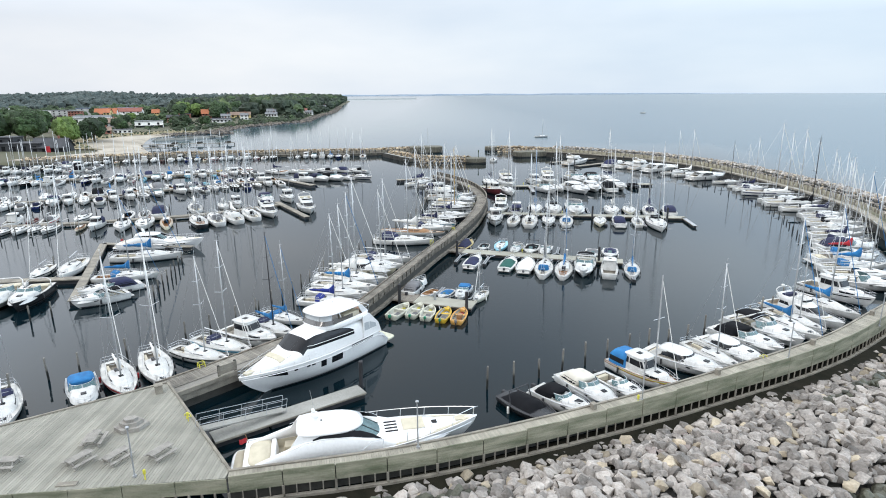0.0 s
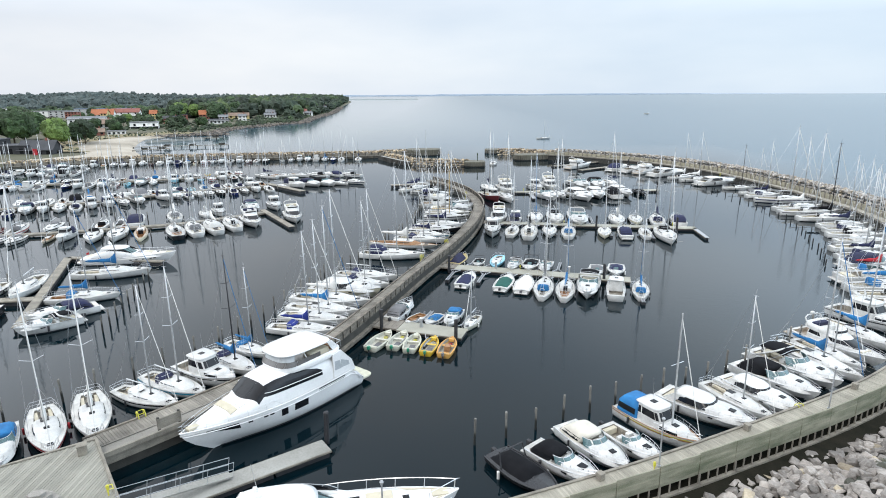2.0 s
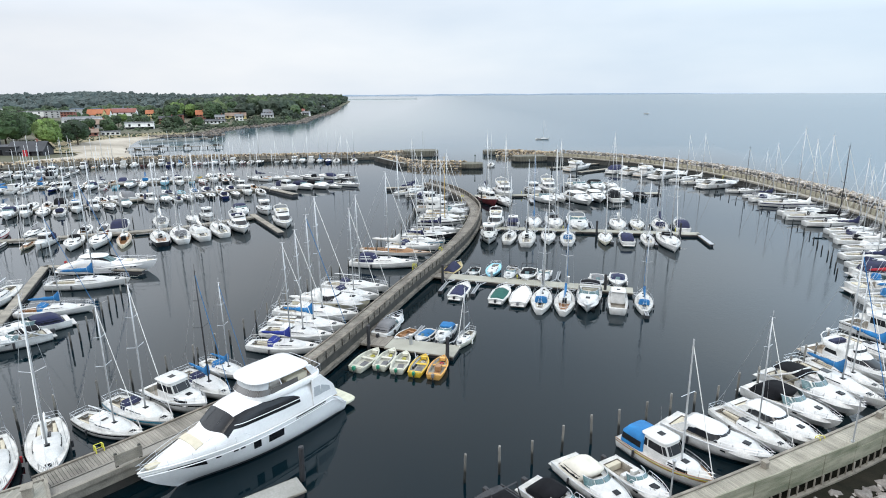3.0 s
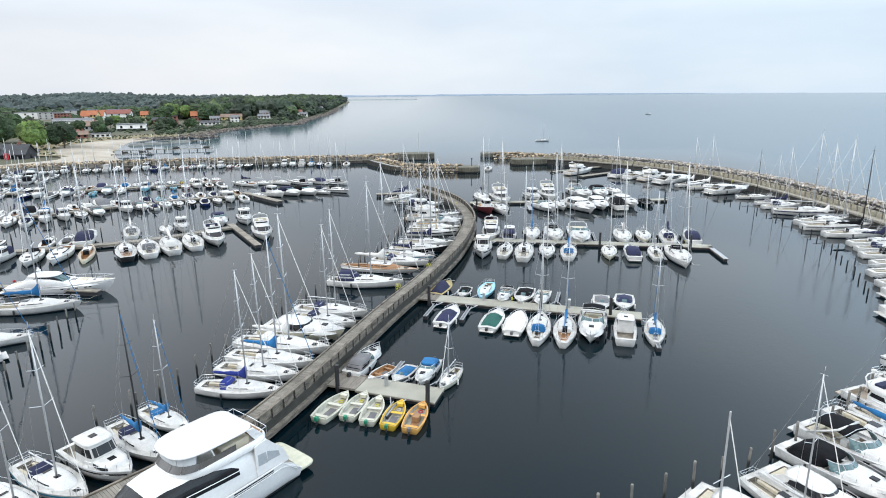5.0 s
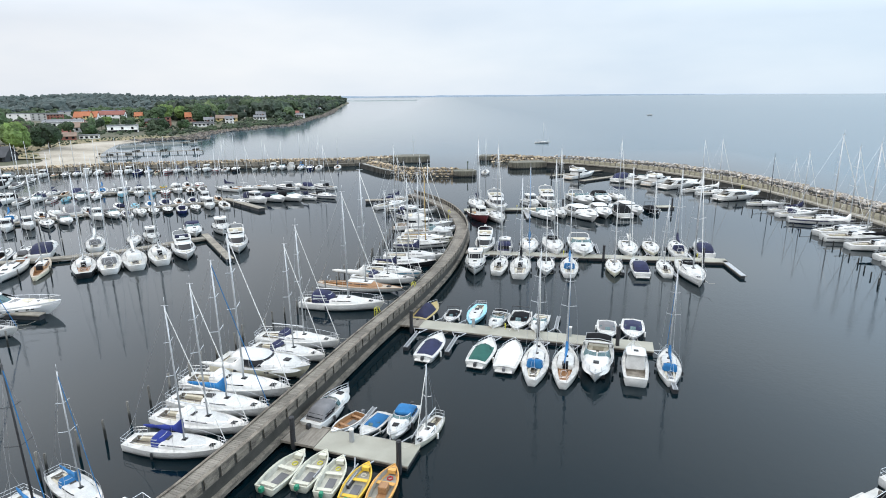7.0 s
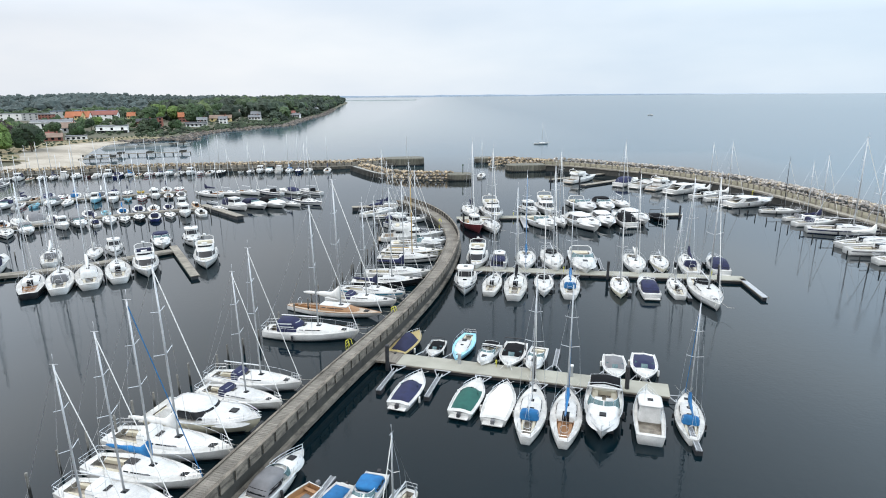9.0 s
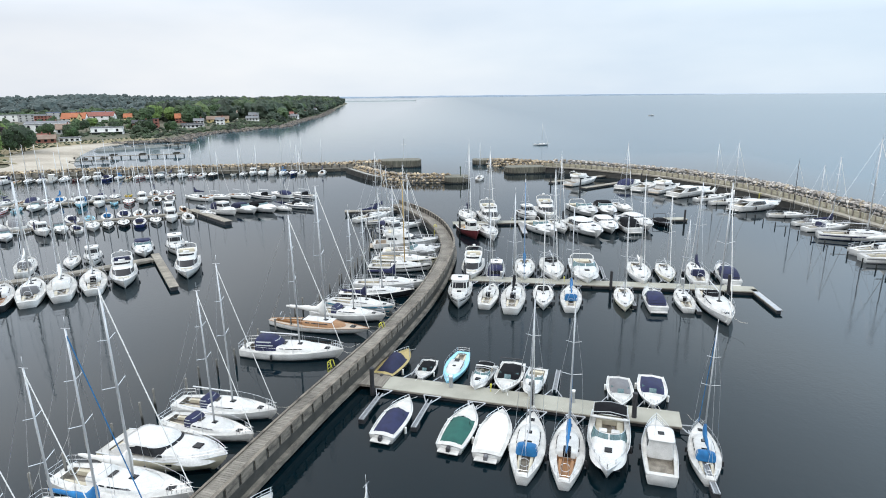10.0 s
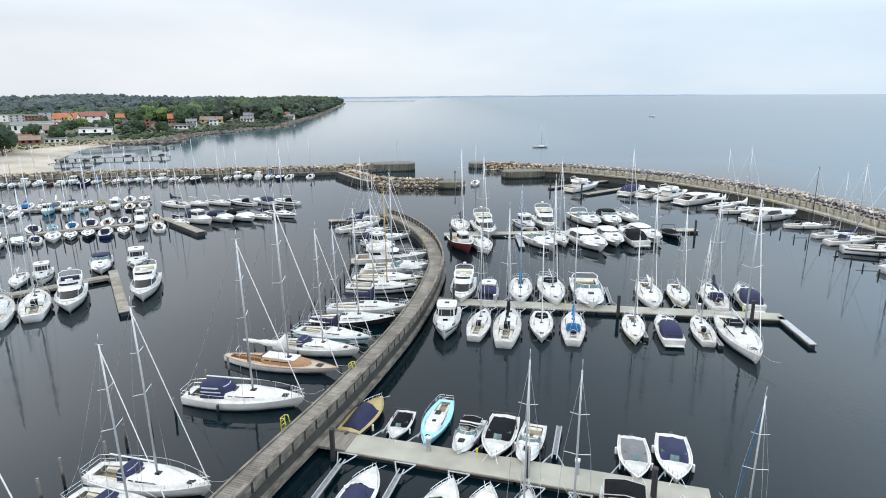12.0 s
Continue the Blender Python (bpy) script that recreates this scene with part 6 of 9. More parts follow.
        rows = [[(x0 + (x1 - x0) * i / 6, hw * 0.82 * c, zt - 0.02 * L * (abs(i - 3) / 3) ** 2 - 0.025 * L * c * c) for c in (-1, -0.6, 0, 0.6, 1)] for i in range(7)]
        part("bimini", sheet(rows, 0.05), CLOTH[o["bimini"]], root, o["bimini"] + " canvas sun roof over the cockpit", True)
        for q in (x0 + 0.1, x1 - 0.1):
            part("hoop", tube(bmesh.new(), [((x0 + x1) / 2, hw * 0.9, zc), (q, hw * 0.84, zt - 0.03 * L), (q, 0, zt - 0.01 * L), (q, -hw * 0.84, zt - 0.03 * L), ((x0 + x1) / 2, -hw * 0.9, zc)], 0.03, 5), STEEL, root)
        part("radar_arch", tube(bmesh.new(), [(h.x(0.12), hw * 0.95, zc - 0.05), (h.x(0.3), hw * 0.92, zc + 0.1 * L), (h.x(0.36), hw * 0.8, zc + 0.135 * L), (h.x(0.36), -hw * 0.8, zc + 0.135 * L), (h.x(0.3), -hw * 0.92, zc + 0.1 * L), (h.x(0.12), -hw * 0.95, zc - 0.05)], 0.09, 6), GEL, root, "white swept radar arch", True)
        for s in (1, -1):
            part("side_bench", soft_box(h.x(0.12), h.x(0.34), min(s * hw * 0.36, s * hw * 0.7), max(s * hw * 0.36, s * hw * 0.7), zc - 0.5, zc - 0.12, 0.05), CUSHION, root)
    elif L > 6:
        arch = [(ax - 0.1, hw * 0.9, zc - 0.1), (ax - 0.45, hw * 0.82, zc + 0.085 * L), (ax - 0.55, hw * 0.6, zc + 0.115 * L), (ax - 0.55, -hw * 0.6, zc + 0.115 * L), (ax - 0.45, -hw * 0.82, zc + 0.085 * L), (ax - 0.1, -hw * 0.9, zc - 0.1)]
        part("radar_arch", tube(bmesh.new(), arch, 0.065, 6), GEL, root, "white moulded radar arch", True)
        if not far:
            part("sunbed", soft_box(h.x(0.05), h.x(0.17), -hw * 0.6, hw * 0.6, zc - 0.1, zc + 0.08, 0.05), CUSHION, root)
    if L < 7:
        outboard(root, -L / 2 - 0.05, h.fs - 0.35, 0.9)


def make_runabout(root, L, o, far=False):
    h = Hull(L, min(0.42 * L, 2.3), 0.36 + 0.035 * L, 0.45 + 0.065 * L, full=2.3, stern=0.84, um=0.42, rake=0.12, flare=0.3)
    GOLD = mat("golden_varnish", (0.40, 0.32, 0.13), (0.30, 0.23, 0.09), 0.4, 1.2, 12.0)
    part("hull", h.shell(), HULLS["black" if o.get("hull") == "wood" else o.get("hull", "white")], root, "", True)
    well = (0.08, 0.6, 0.76)
    part("deck", h.deck(well, camber=0.12), GOLD if o.get("hull") == "wood" else HULLS["black"] if o.get("hull") == "black" else DECKW, root)
    part("cockpit", h.cockpit(well, 0.5), DECKW, root)
    part("gunwale", h.gunwale(0.045), GOLD if o.get("hull") == "wood" else BLACK if o.get("hull") == "black" else GEL, root, "rubbing strake")
    part("stripe", h.band(0.45, 0.6, 0, 0.95), CLOTH[o["cover"]] if o["cover"] not in ("white", "grey") else GLASS, root)
    zc = h.sheer(0.3)
    rows = []
    n = 12
    tall = 0.9 if o.get("hull") == "wood" else 0.5
    for i in range(n + 1):
        u = 0.07 + (0.8 if o["cover"] == "white" else 0.56) * i / n
        b, z = h.half(u) * 0.8, h.sheer(u)
        lift = tall * (0.25 + 0.75 * math.sin(math.pi * 0.5 * min(1.0, 1.2 * i / n))) * min(1.0, (n - i) / 1.5, i / 1.0) ** 0.7
        rows.append([(h.x(u), b * c, z + 0.03 + lift * (1 - abs(c) ** 2.4) + 0.03 * (1 - c * c) * math.sin(7 * c + i)) for c in (-1, -0.75, -0.4, 0, 0.4, 0.75, 1)])
    part("boat_cover", loft(bmesh.new(), rows, closed=False), CLOTH[o["cover"]], root, o["cover"] + " canvas cover stretched over the cockpit", True)
    if o.get("hull") != "black":
        bow_rail(h, root, 0.66, 0.3, mid=False)
        part("swim_platform", soft_box(-L / 2 - 0.45, -L / 2 + 0.05, -h.B * 0.33, h.B * 0.33, 0.2, 0.3, 0.05), DECKW, root)
    if o.get("hull") not in ("black", "wood") and o["cover"] != "white":
        scr = [(h.x(0.6) - 0.25 * abs(c) ** 2 * 3, h.half(0.58) * 0.72 * c, h.sheer(0.6) + 0.42 - 0.12 * abs(c)) for c in (-1, -0.7, -0.35, 0, 0.35, 0.7, 1)]
        part("windscreen", sheet([[(x + 0.28, y, z - 0.36), (x, y, z)] for x, y, z in scr], 0.02), TEALGLASS, root, "low curved windscreen")
    ax, hw = h.x(0.3), h.half(0.3)
    if o["cover"] == "black" and L > 5:
        part("roll_bar", tubes([[(ax, hw * 0.9, zc), (ax - 0.3, hw * 0.8, zc + 1.0), (ax - 0.3, -hw * 0.8, zc + 1.0), (ax, -hw * 0.9, zc)]], 0.05, 6), BLACK, root)
    for sgn in (1, -1):
        part("mooring_line", tubes([[(L / 2 - 0.3, sgn * 0.2, h.fb), (L / 2 + 0.5, sgn * 0.5, 0.65)]], 0.015, 4), CLOTH["white"], root)
    outboard(root, -L / 2 - 0.02, h.fs - 0.35, 0.85, BLACK if o["cover"] != "white" else CLOTH["grey"])
    fenders(h, root, (0.3, 0.6), "white")


def make_dinghy(root, L, o, far=False):
    h = Hull(L, 0.42 * L, 0.48, 0.66, full=2.3, stern=0.78, um=0.4, rake=0.08, flare=0.2, draft=0.12)
    mt = HULLS[o.get("hull", "white")]
    part("hull", h.shell(12), mt, root, "", True)
    well = (0.03, 0.9, 0.84)
    inner = mat("dinghy_inside", (0.36, 0.35, 0.30), (0.22, 0.21, 0.18), 0.7, 2.0, 20.0) if o.get("hull") != "ivory" else mat("ivory_inside", (0.50, 0.49, 0.42), (0.30, 0.29, 0.25), 0.6, 2.0, 20.0)
    part("rim", h.deck(well, camber=0.0), mt if o.get("deck") != "wood" else GEL, root, "broad rounded rim")
    part("inside", h.cockpit(well, 0.42), TEAK if o.get("deck") == "wood" else inner, root, "hollow inside with a wet floor")
    part("gunwale", h.gunwale(0.04), mt, root)
    for u in (0.14, 0.56):
        b = h.half(u) * 0.84
        part("thwart", soft_box(h.x(u) - 0.14, h.x(u) + 0.14, -b, b, h.sheer(u) - 0.2, h.sheer(u) - 0.15, 0.015), TEAK if o.get("deck") == "wood" else mt, root)
    part("bow_locker", boxes((h.x(0.82), h.x(0.93), -h.half(0.85) * 0.7, h.half(0.85) * 0.7, h.fb - 0.3, h.fb - 0.04)), mt, root)
    part("floor_board", boxes((h.x(0.2), h.x(0.5), -0.28, 0.28, 0.07, 0.13)), TEAK if o.get("hull") == "orange" else CLOTH["grey"], root)
    part("coiled_rope", tubes([[(h.x(0.74) + 0.17 * math.cos(a), 0.17 * math.sin(a), 0.2 + 0.004 * a) for a in [0.5 * i for i in range(40)]]], 0.025, 4), CLOTH["red"] if o.get("hull") == "orange" else YELLOW if o.get("hull") == "ivory" else CLOTH["beige"], root)
    if o.get("hull") == "orange":
        part("engine_box", soft_box(-0.55, 0.05, -0.28, 0.28, 0.15, 0.62, 0.04), TEAK, root)
    outboard(root, -L / 2 - 0.02, h.fs - 0.18, 0.75, mat("green_cowl", (0.02, 0.22, 0.12), (0.015, 0.16, 0.09), 0.4) if o.get("hull") in ("yellow", "ivory") else CLOTH["grey"])


def wheelhouse(root, h, x0, x1, z0, hgt, w, far, roof=GEL, panes=2, walls=GEL, nose=0.45, lean=0.35):
    hs = House([(z0 - 0.15, x0, x1, w, nose, 0.25), (z0 + hgt * 0.42, x0 + 0.02, x1 - lean * 0.35, w * 0.97, nose, 0.25), (z0 + hgt * 0.92, x0 + 0.06, x1 - lean * 1.6, w * 0.9, nose, 0.25), (z0 + hgt, x0 + 0.06, x1 - lean * 1.7, w * 0.9, nose, 0.25)])
    cab = part("wheelhouse", hs.body(), walls, root, "cabin with windows all round", True)
    for a0, a1 in ((-31, -11), (-9.5, 9.5), (11, 31)) if not far else ((-31, 31),):
        part("front_window", hs.pane(1.1, 1.88, a0, a1, 0.012), GLASS, cab)
    panes = 1 if far else panes
    for s in (1, -1):
        step = 76 / panes
        for k in range(panes):
            part("side_window", hs.pane(1.1, 1.85, s * (46 + k * step), s * (46 + (k + 0.86) * step), 0.012), GLASS, cab)
    rf = House([(z0 + hgt, x0 - 0.15, x1 - lean * 1.35, w * 0.97, nose, 0.25), (z0 + hgt + 0.06, x0 - 0.17, x1 - lean * 1.33, w * 0.98, nose, 0.25), (z0 + hgt + 0.12, x0, x1 - lean * 1.8, w * 0.8, nose, 0.3)])
    part("roof", rf.body(), roof, root, "", True)
    return z0 + hgt + 0.12


def make_cabin(root, L, o, far=False, trawl=False):
    h = Hull(L, 0.35 * L if not trawl else 0.34 * L, 0.55 + 0.05 * L, 0.65 + 0.095 * L, full=2.4, stern=0.85, um=0.42, rake=0.1, flare=0.25)
    hull = HULLS[o.get("hull", "white")]
    part("hull", h.shell(), hull, root, "", True)
    well = (0.05, 0.32, 0.75)
    part("deck", h.deck(well, camber=0.03), DECKW, root)
    part("cockpit", h.cockpit(well, 0.5), TEAKDECK if trawl else WELLFLOOR, root)
    part("stripe", h.band(0.0, 0.14, 0, 0.95), BLACK, root)
    if not far:
        part("stripe", h.band(0.74, 0.84, 0, 0.97), TEAK if trawl else CLOTH["navy"] if o.get("canopy") == "navy" else GLASS, root)
    if not far:
        part("gunwale", h.gunwale(0.04), TEAK if trawl else ALU, root)
    z = h.sheer(0.5)
    w = h.half(0.5) * 0.78
    low = House([(z - 0.15, h.x(0.55), h.x(0.86), w * 0.95, 0.9, 0.3), (z + 0.05 * L, h.x(0.55), h.x(0.83), w * 0.85, 0.9, 0.3), (z + 0.06 * L, h.x(0.56), h.x(0.78), w * 0.65, 0.9, 0.3)])
    part("fore_cabin", low.body(), hull if hull is HULLS["cream"] else GEL, root, "", True)
    if not far:
        for s in (1, -1):
            part("side_window", low.pane(0.4, 0.85, s * 50, s * 105, 0.012), GLASS, root)
        part("hatch", soft_box(h.x(0.7) - 0.25, h.x(0.7) + 0.25, -0.25, 0.25, z + 0.055 * L, z + 0.055 * L + 0.08, 0.03), GLASS, root)
        bow_rail(h, root, 0.5, 0.55)
        fenders(h, root, (0.25, 0.5, 0.64), "black")
    top = wheelhouse(root, h, h.x(0.3), h.x(0.63), z - 0.1, 0.15 * L + 0.35, w, far, panes=3 if trawl else 2, walls=GEL)
    if not far:
        part("roof_hatch", soft_box(h.x(0.42) - 0.25, h.x(0.42) + 0.25, -0.25, 0.25, top - 0.03, top + 0.04, 0.02), GLASS, root)
    if not far:
        part("aerial", tubes([[(h.x(0.36), w * 0.5, top - 0.05), (h.x(0.34), w * 0.5, top + 1.8)]], 0.015, 4), STEEL, root)
    if o.get("canopy"):
        zc, hw = h.sheer(0.18), h.half(0.18)
        can = House([(zc - 0.02, h.x(0.04), h.x(0.33), hw * 0.9, 0.2, 0.3), (zc + 0.09 * L + 0.2, h.x(0.06), h.x(0.33), hw * 0.88, 0.2, 0.3), (zc + 0.13 * L + 0.3, h.x(0.1), h.x(0.33), hw * 0.7, 0.2, 0.4)])
        part("canopy", can.body(), CLOTH[o["canopy"]], root, o["canopy"] + " canvas canopy over the cockpit", True)
        if not far:
            for s in (1, -1):
                part("canopy_window", can.pane(0.35, 0.9, s * 70, s * 125, 0.012), GLASS, root)
            part("canopy_window", can.pane(0.35, 0.9, 155, 205, 0.012), GLASS, root)
    if trawl:
        part("mast", tube(bmesh.new(), [(h.x(0.66), 0, z), (h.x(0.65), 0, z + 1.25 * L)], 0.08, 6, 0.055), ALU, root)
        part("forestay", tube(bmesh.new(), [(L / 2 - 0.1, 0, h.fb), (h.x(0.65), 0, z + 1.2 * L)], 0.03, 5), CLOTH["white"], root, "furled headsail on the forestay")
        part("spreader", tube(bmesh.new(), [(h.x(0.65), -0.75, z + 0.72 * L), (h.x(0.65), 0.75, z + 0.72 * L)], 0.03, 4), ALU, root)
        part("cabin_stripe", h.band(0.84, 0.9, 0.2, 0.97), YELLOW, root, "yellow stripe below the deck edge")
    elif L < 7.5:
        outboard(root, -L / 2 - 0.02, h.fs - 0.35, 0.9)


def make_trawl(root, L, o, far=False):
    make_cabin(root, L, o, far, True)


def make_fly(root, L, o, far=False):
    h = Hull(L, 0.32 * L, 0.4 + 0.05 * L, 0.55 + 0.083 * L, full=2.5, stern=0.9, um=0.4, rake=0.12, flare=0.35)
    part("hull", h.shell(), HULLS[o.get("hull", "white")], root, "", True)
    well = (0.04, 0.22, 0.75)
    part("deck", h.deck(well, camber=0.03), DECKW, root)
    part("cockpit", h.cockpit(well, 0.55), TEAKDECK, root)
    part("stripe", h.band(0.0, 0.14, 0, 0.95), BLACK, root)
    part("gunwale", h.gunwale(0.05), ALU, root)
    z = h.sheer(0.45)
    w = h.half(0.45) * 0.82
    H = 0.1 * L
    sal = House([(z - 0.2, h.x(0.2), h.x(0.86), w, 0.9, 0.25), (z + H * 0.35, h.x(0.2), h.x(0.78), w * 0.97, 0.8, 0.25), (z + H * 0.85, h.x(0.22), h.x(0.62), w * 0.88, 0.7, 0.25), (z + H, h.x(0.18), h.x(0.58), w * 0.9, 0.6, 0.25)])
    part("saloon", sal.body(), GEL, root, "long white deckhouse", True)
    part("windscreen", sal.pane(1.05, 2.0, -39, 39, 0.012, 12), GLASS, root, "black raked windscreen")
    for s in (1, -1):
        part("side_window", sal.pane(1.15, 1.85, s * 42, s * 88, 0.012, 6), GLASS, root)
        part("side_window", sal.pane(1.15, 1.85, s * 91, s * 128, 0.012, 6), GLASS, root)
        if not far:
            part("porthole", boxes((h.x(0.6) - 0.35, h.x(0.6) + 0.35, s * h.half(0.6) * 0.965 - 0.03, s * h.half(0.6) * 0.965 + 0.03, z * 0.62, z * 0.74)), GLASS, root)
    zf = z + H
    fb = House([(zf - 0.02, h.x(0.16), h.x(0.56), w * 0.92, 0.7, 0.3), (zf + 0.05 * L, h.x(0.17), h.x(0.53), w * 0.95, 0.7, 0.3), (zf + 0.05 * L, h.x(0.19), h.x(0.51), w * 0.85, 0.7, 0.3), (zf + 0.02 * L, h.x(0.2), h.x(0.5), w * 0.8, 0.7, 0.3)])
    part("flybridge", fb.body(), GEL, root, "raised steering position with a low coaming", True)
    part("fly_screen", fb.pane(1.0, 0.6, -40, 40, 0.03, 8), GLASS, root)
    part("fly_seat", soft_box(h.x(0.24), h.x(0.3), -w * 0.7, w * 0.7, zf + 0.02 * L, zf + 0.06 * L, 0.05), CLOTH[o.get("canopy", "navy")] if o.get("canopy") else CUSHION, root)
    part("helm_seat", soft_box(h.x(0.38), h.x(0.42), -0.5, 0.4, zf + 0.02 * L, zf + 0.065 * L, 0.05), GEL, root)
    hw = w * 0.92
    ax = h.x(0.18)
    arch = [(ax + 0.5, hw, zf), (ax - 0.1, hw * 0.95, zf + 0.09 * L), (ax - 0.2, hw * 0.6, zf + 0.11 * L), (ax - 0.2, -hw * 0.6, zf + 0.11 * L), (ax - 0.1, -hw * 0.95, zf + 0.09 * L), (ax + 0.5, -hw, zf)]
    part("radar_arch", tube(bmesh.new(), arch, 0.075, 6), GEL, root, "", True)
    part("radar_dome", House([(zf + 0.12 * L, ax - 0.5, ax, 0.26, 1, 1), (zf + 0.12 * L + 0.16, ax - 0.52, ax + 0.02, 0.27, 1, 1), (zf + 0.12 * L + 0.24, ax - 0.4, ax - 0.1, 0.15, 1, 1)], n=12).body(), GEL, root, "", True)
    if not far:
        bow_rail(h, root, 0.5, 0.55)
        fenders(h, root, (0.25, 0.45, 0.62), "black")
        part("sunpad", soft_box(h.x(0.7), h.x(0.8), -w * 0.5, w * 0.5, z + 0.05, z + H * 0.3, 0.06), CUSHION, root)
    part("swim_platform", soft_box(-L / 2 - 0.06 * L, -L / 2 + 0.05, -h.B * 0.4, h.B * 0.4, 0.28, 0.4, 0.04), TEAKDECK, root)


def make_fishing(root, L, o, far=False):
    h = Hull(L, 0.34 * L, 1.0, 2.0, full=2.4, stern=0.75, um=0.45, rake=0.06, flare=0.15)
    part("hull", h.shell(), HULLS["red"], root, "dark red wooden hull", True)
    part("bulwark_rail", h.gunwale(0.08), CLOTH["white"], root)
    well = (0.06, 0.5, 0.8)
    part("deck", h.deck(well), CONC, root)
    part("cockpit", h.cockpit(well, 0.5), TEAKDECK, root, "open work deck")
    wheelhouse(root, h, h.x(0.5), h.x(0.74), h.sheer(0.6), 1.7, 1.0, far, panes=2, lean=0.08)
    part("mast", tube(bmesh.new(), [(h.x(0.62), 0, 3.2), (h.x(0.61), 0, 7.0)], 0.07, 6, 0.04), ALU, root)
    part("boom", tube(bmesh.new(), [(h.x(0.45), 0, 2.2), (h.x(0.12), 0, 4.6)], 0.06, 6), ALU, root)
    for i, px in enumerate((0.3, 0.38)):
        part("fish_crate", soft_box(h.x(px) - 0.3, h.x(px) + 0.3, -0.5 + i * 0.4, 0.1 + i * 0.4, 0.75, 1.15, 0.03), HULLS["orange"], root, "orange plastic crate")


MAKERS = {"sail": (make_sail, "sailing_boat", "sailing boat"), "cruiser": (make_cruiser, "motor_cruiser", "motor boat"), "runabout": (make_runabout, "speedboat", "speedboat"),
          "dinghy": (make_dinghy, "dinghy", "dinghy"), "cabin": (make_cabin, "cabin_boat", "motor boat"), "trawl": (make_trawl, "trawler_yacht", "motor boat"),
          "fly": (make_fly, "flybridge_cruiser", "motor yacht"), "fishing": (make_fishing, "fishing_boat", "fishing boat")}


def tint(colour):
    return {"royal": "royal-blue"}.get(colour, colour)


def describe(kind, o, where):
    hull = {"lightblue": "light blue", "wood": "varnished wooden"}.get(o.get("hull", "white"), o.get("hull", "white"))
    if kind == "sail":
        bits = [hull + " sailing yacht"]
        if o.get("deck") == "wood":
            bits.append("a teak deck")
        if o.get("cover"):
            bits.append("a " + tint(o["cover"]) + " sail cover")
        if o.get("hood"):
            bits.append("a " + tint(o["hood"]) + " sprayhood")
        if o.get("mast") in ("black", "wood"):
            bits.append("a " + {"black": "black", "wood": "varnished wooden"}[o["mast"]] + " mast")
        if o.get("stripe"):
            bits.append("a " + o["stripe"] + " stripe")
        if len(bits) == 1:
            bits.append("bare mast and boom")
        return bits[0] + " with " + " and ".join(bits[1:3]) + ", " + where
    if kind == "runabout":
        return hull + " speedboat under a " + o["cover"] + " canvas cover, " + where
    if kind == "dinghy":
        return hull + " open fibreglass dinghy with an outboard motor, " + where
    base = {"cruiser": " sports cruiser with a raked windscreen", "cabin": " cabin boat with a windowed wheelhouse", "trawl": " trawler yacht with a long wheelhouse",
            "fly": " flybridge motor cruiser with dark windows", "fishing": ""}[kind]
    if kind == "fishing":
        return "dark red fishing boat with a white wheelhouse, " + where
    return hull + base + (" and " + o["canopy"] + " canopy" if o.get("canopy") else " and " + o["bimini"] + " sun roof" if o.get("bimini") else "") + (" and hardtop" if o.get("hard") else "") + ", " + where


def boat(kind, x, y, heading, L, where="moored in the harbour", group="moored boats", far=False, **o):
    """One boat; boats alike share their meshes and differ in size."""
    make, name, category = MAKERS[kind]
    nominal = {"sail": 9.5 if L > 6.2 else 5.5, "cruiser": 8.5 if L > 6.6 else 5.5, "runabout": 5.5, "dinghy": 3.8, "cabin": 8.0 if L > 6 else 5.0, "trawl": 8.0, "fly": 12.0, "fishing": 11.0}[kind]
    tilt = 0.0 if kind != "sail" else random.uniform(-0.7, 0.7)
    m = pose(x, y, 0, tilt, 0, heading)
    key = (kind, nominal, far, tuple(sorted(o.items())))
    s = L / nominal
    low = 1 + (s - 1) * (0.8 if kind == "sail" else 0.5) if s > 1 else s
    if key not in CACHE:
        root = thing(name, "", category, group)
        make(root, nominal, o, far)
        CACHE[key] = root
        root.matrix_basis = m @ Matrix.Diagonal((s, s, low, 1))
    else:
        first = CACHE[key]
        root = copy_thing(first, m @ Matrix.Diagonal((s / first.scale[0], s / first.scale[1], low / first.scale[2], 1)))
    label = describe(kind, o, where)
    if len(label.split()) > 12:
        label = label.split(",")[0]
    return tagged(root, label, category, group)

# ---- the two large yachts ----
WHITEGLOSS = mat("yacht_white", (0.77, 0.765, 0.755), (0.66, 0.655, 0.645), 0.22, 0.3, 6.0)


def curve(pts, x):
    """Value at x on the straight pieces between points that fall in x."""
    for (a, p), (b, q) in zip(pts, pts[1:]):
        if b <= x <= a:
            return p + (q - p) * (a - x) / (a - b)
    return pts[0][1] if x > pts[0][0] else pts[-1][1]


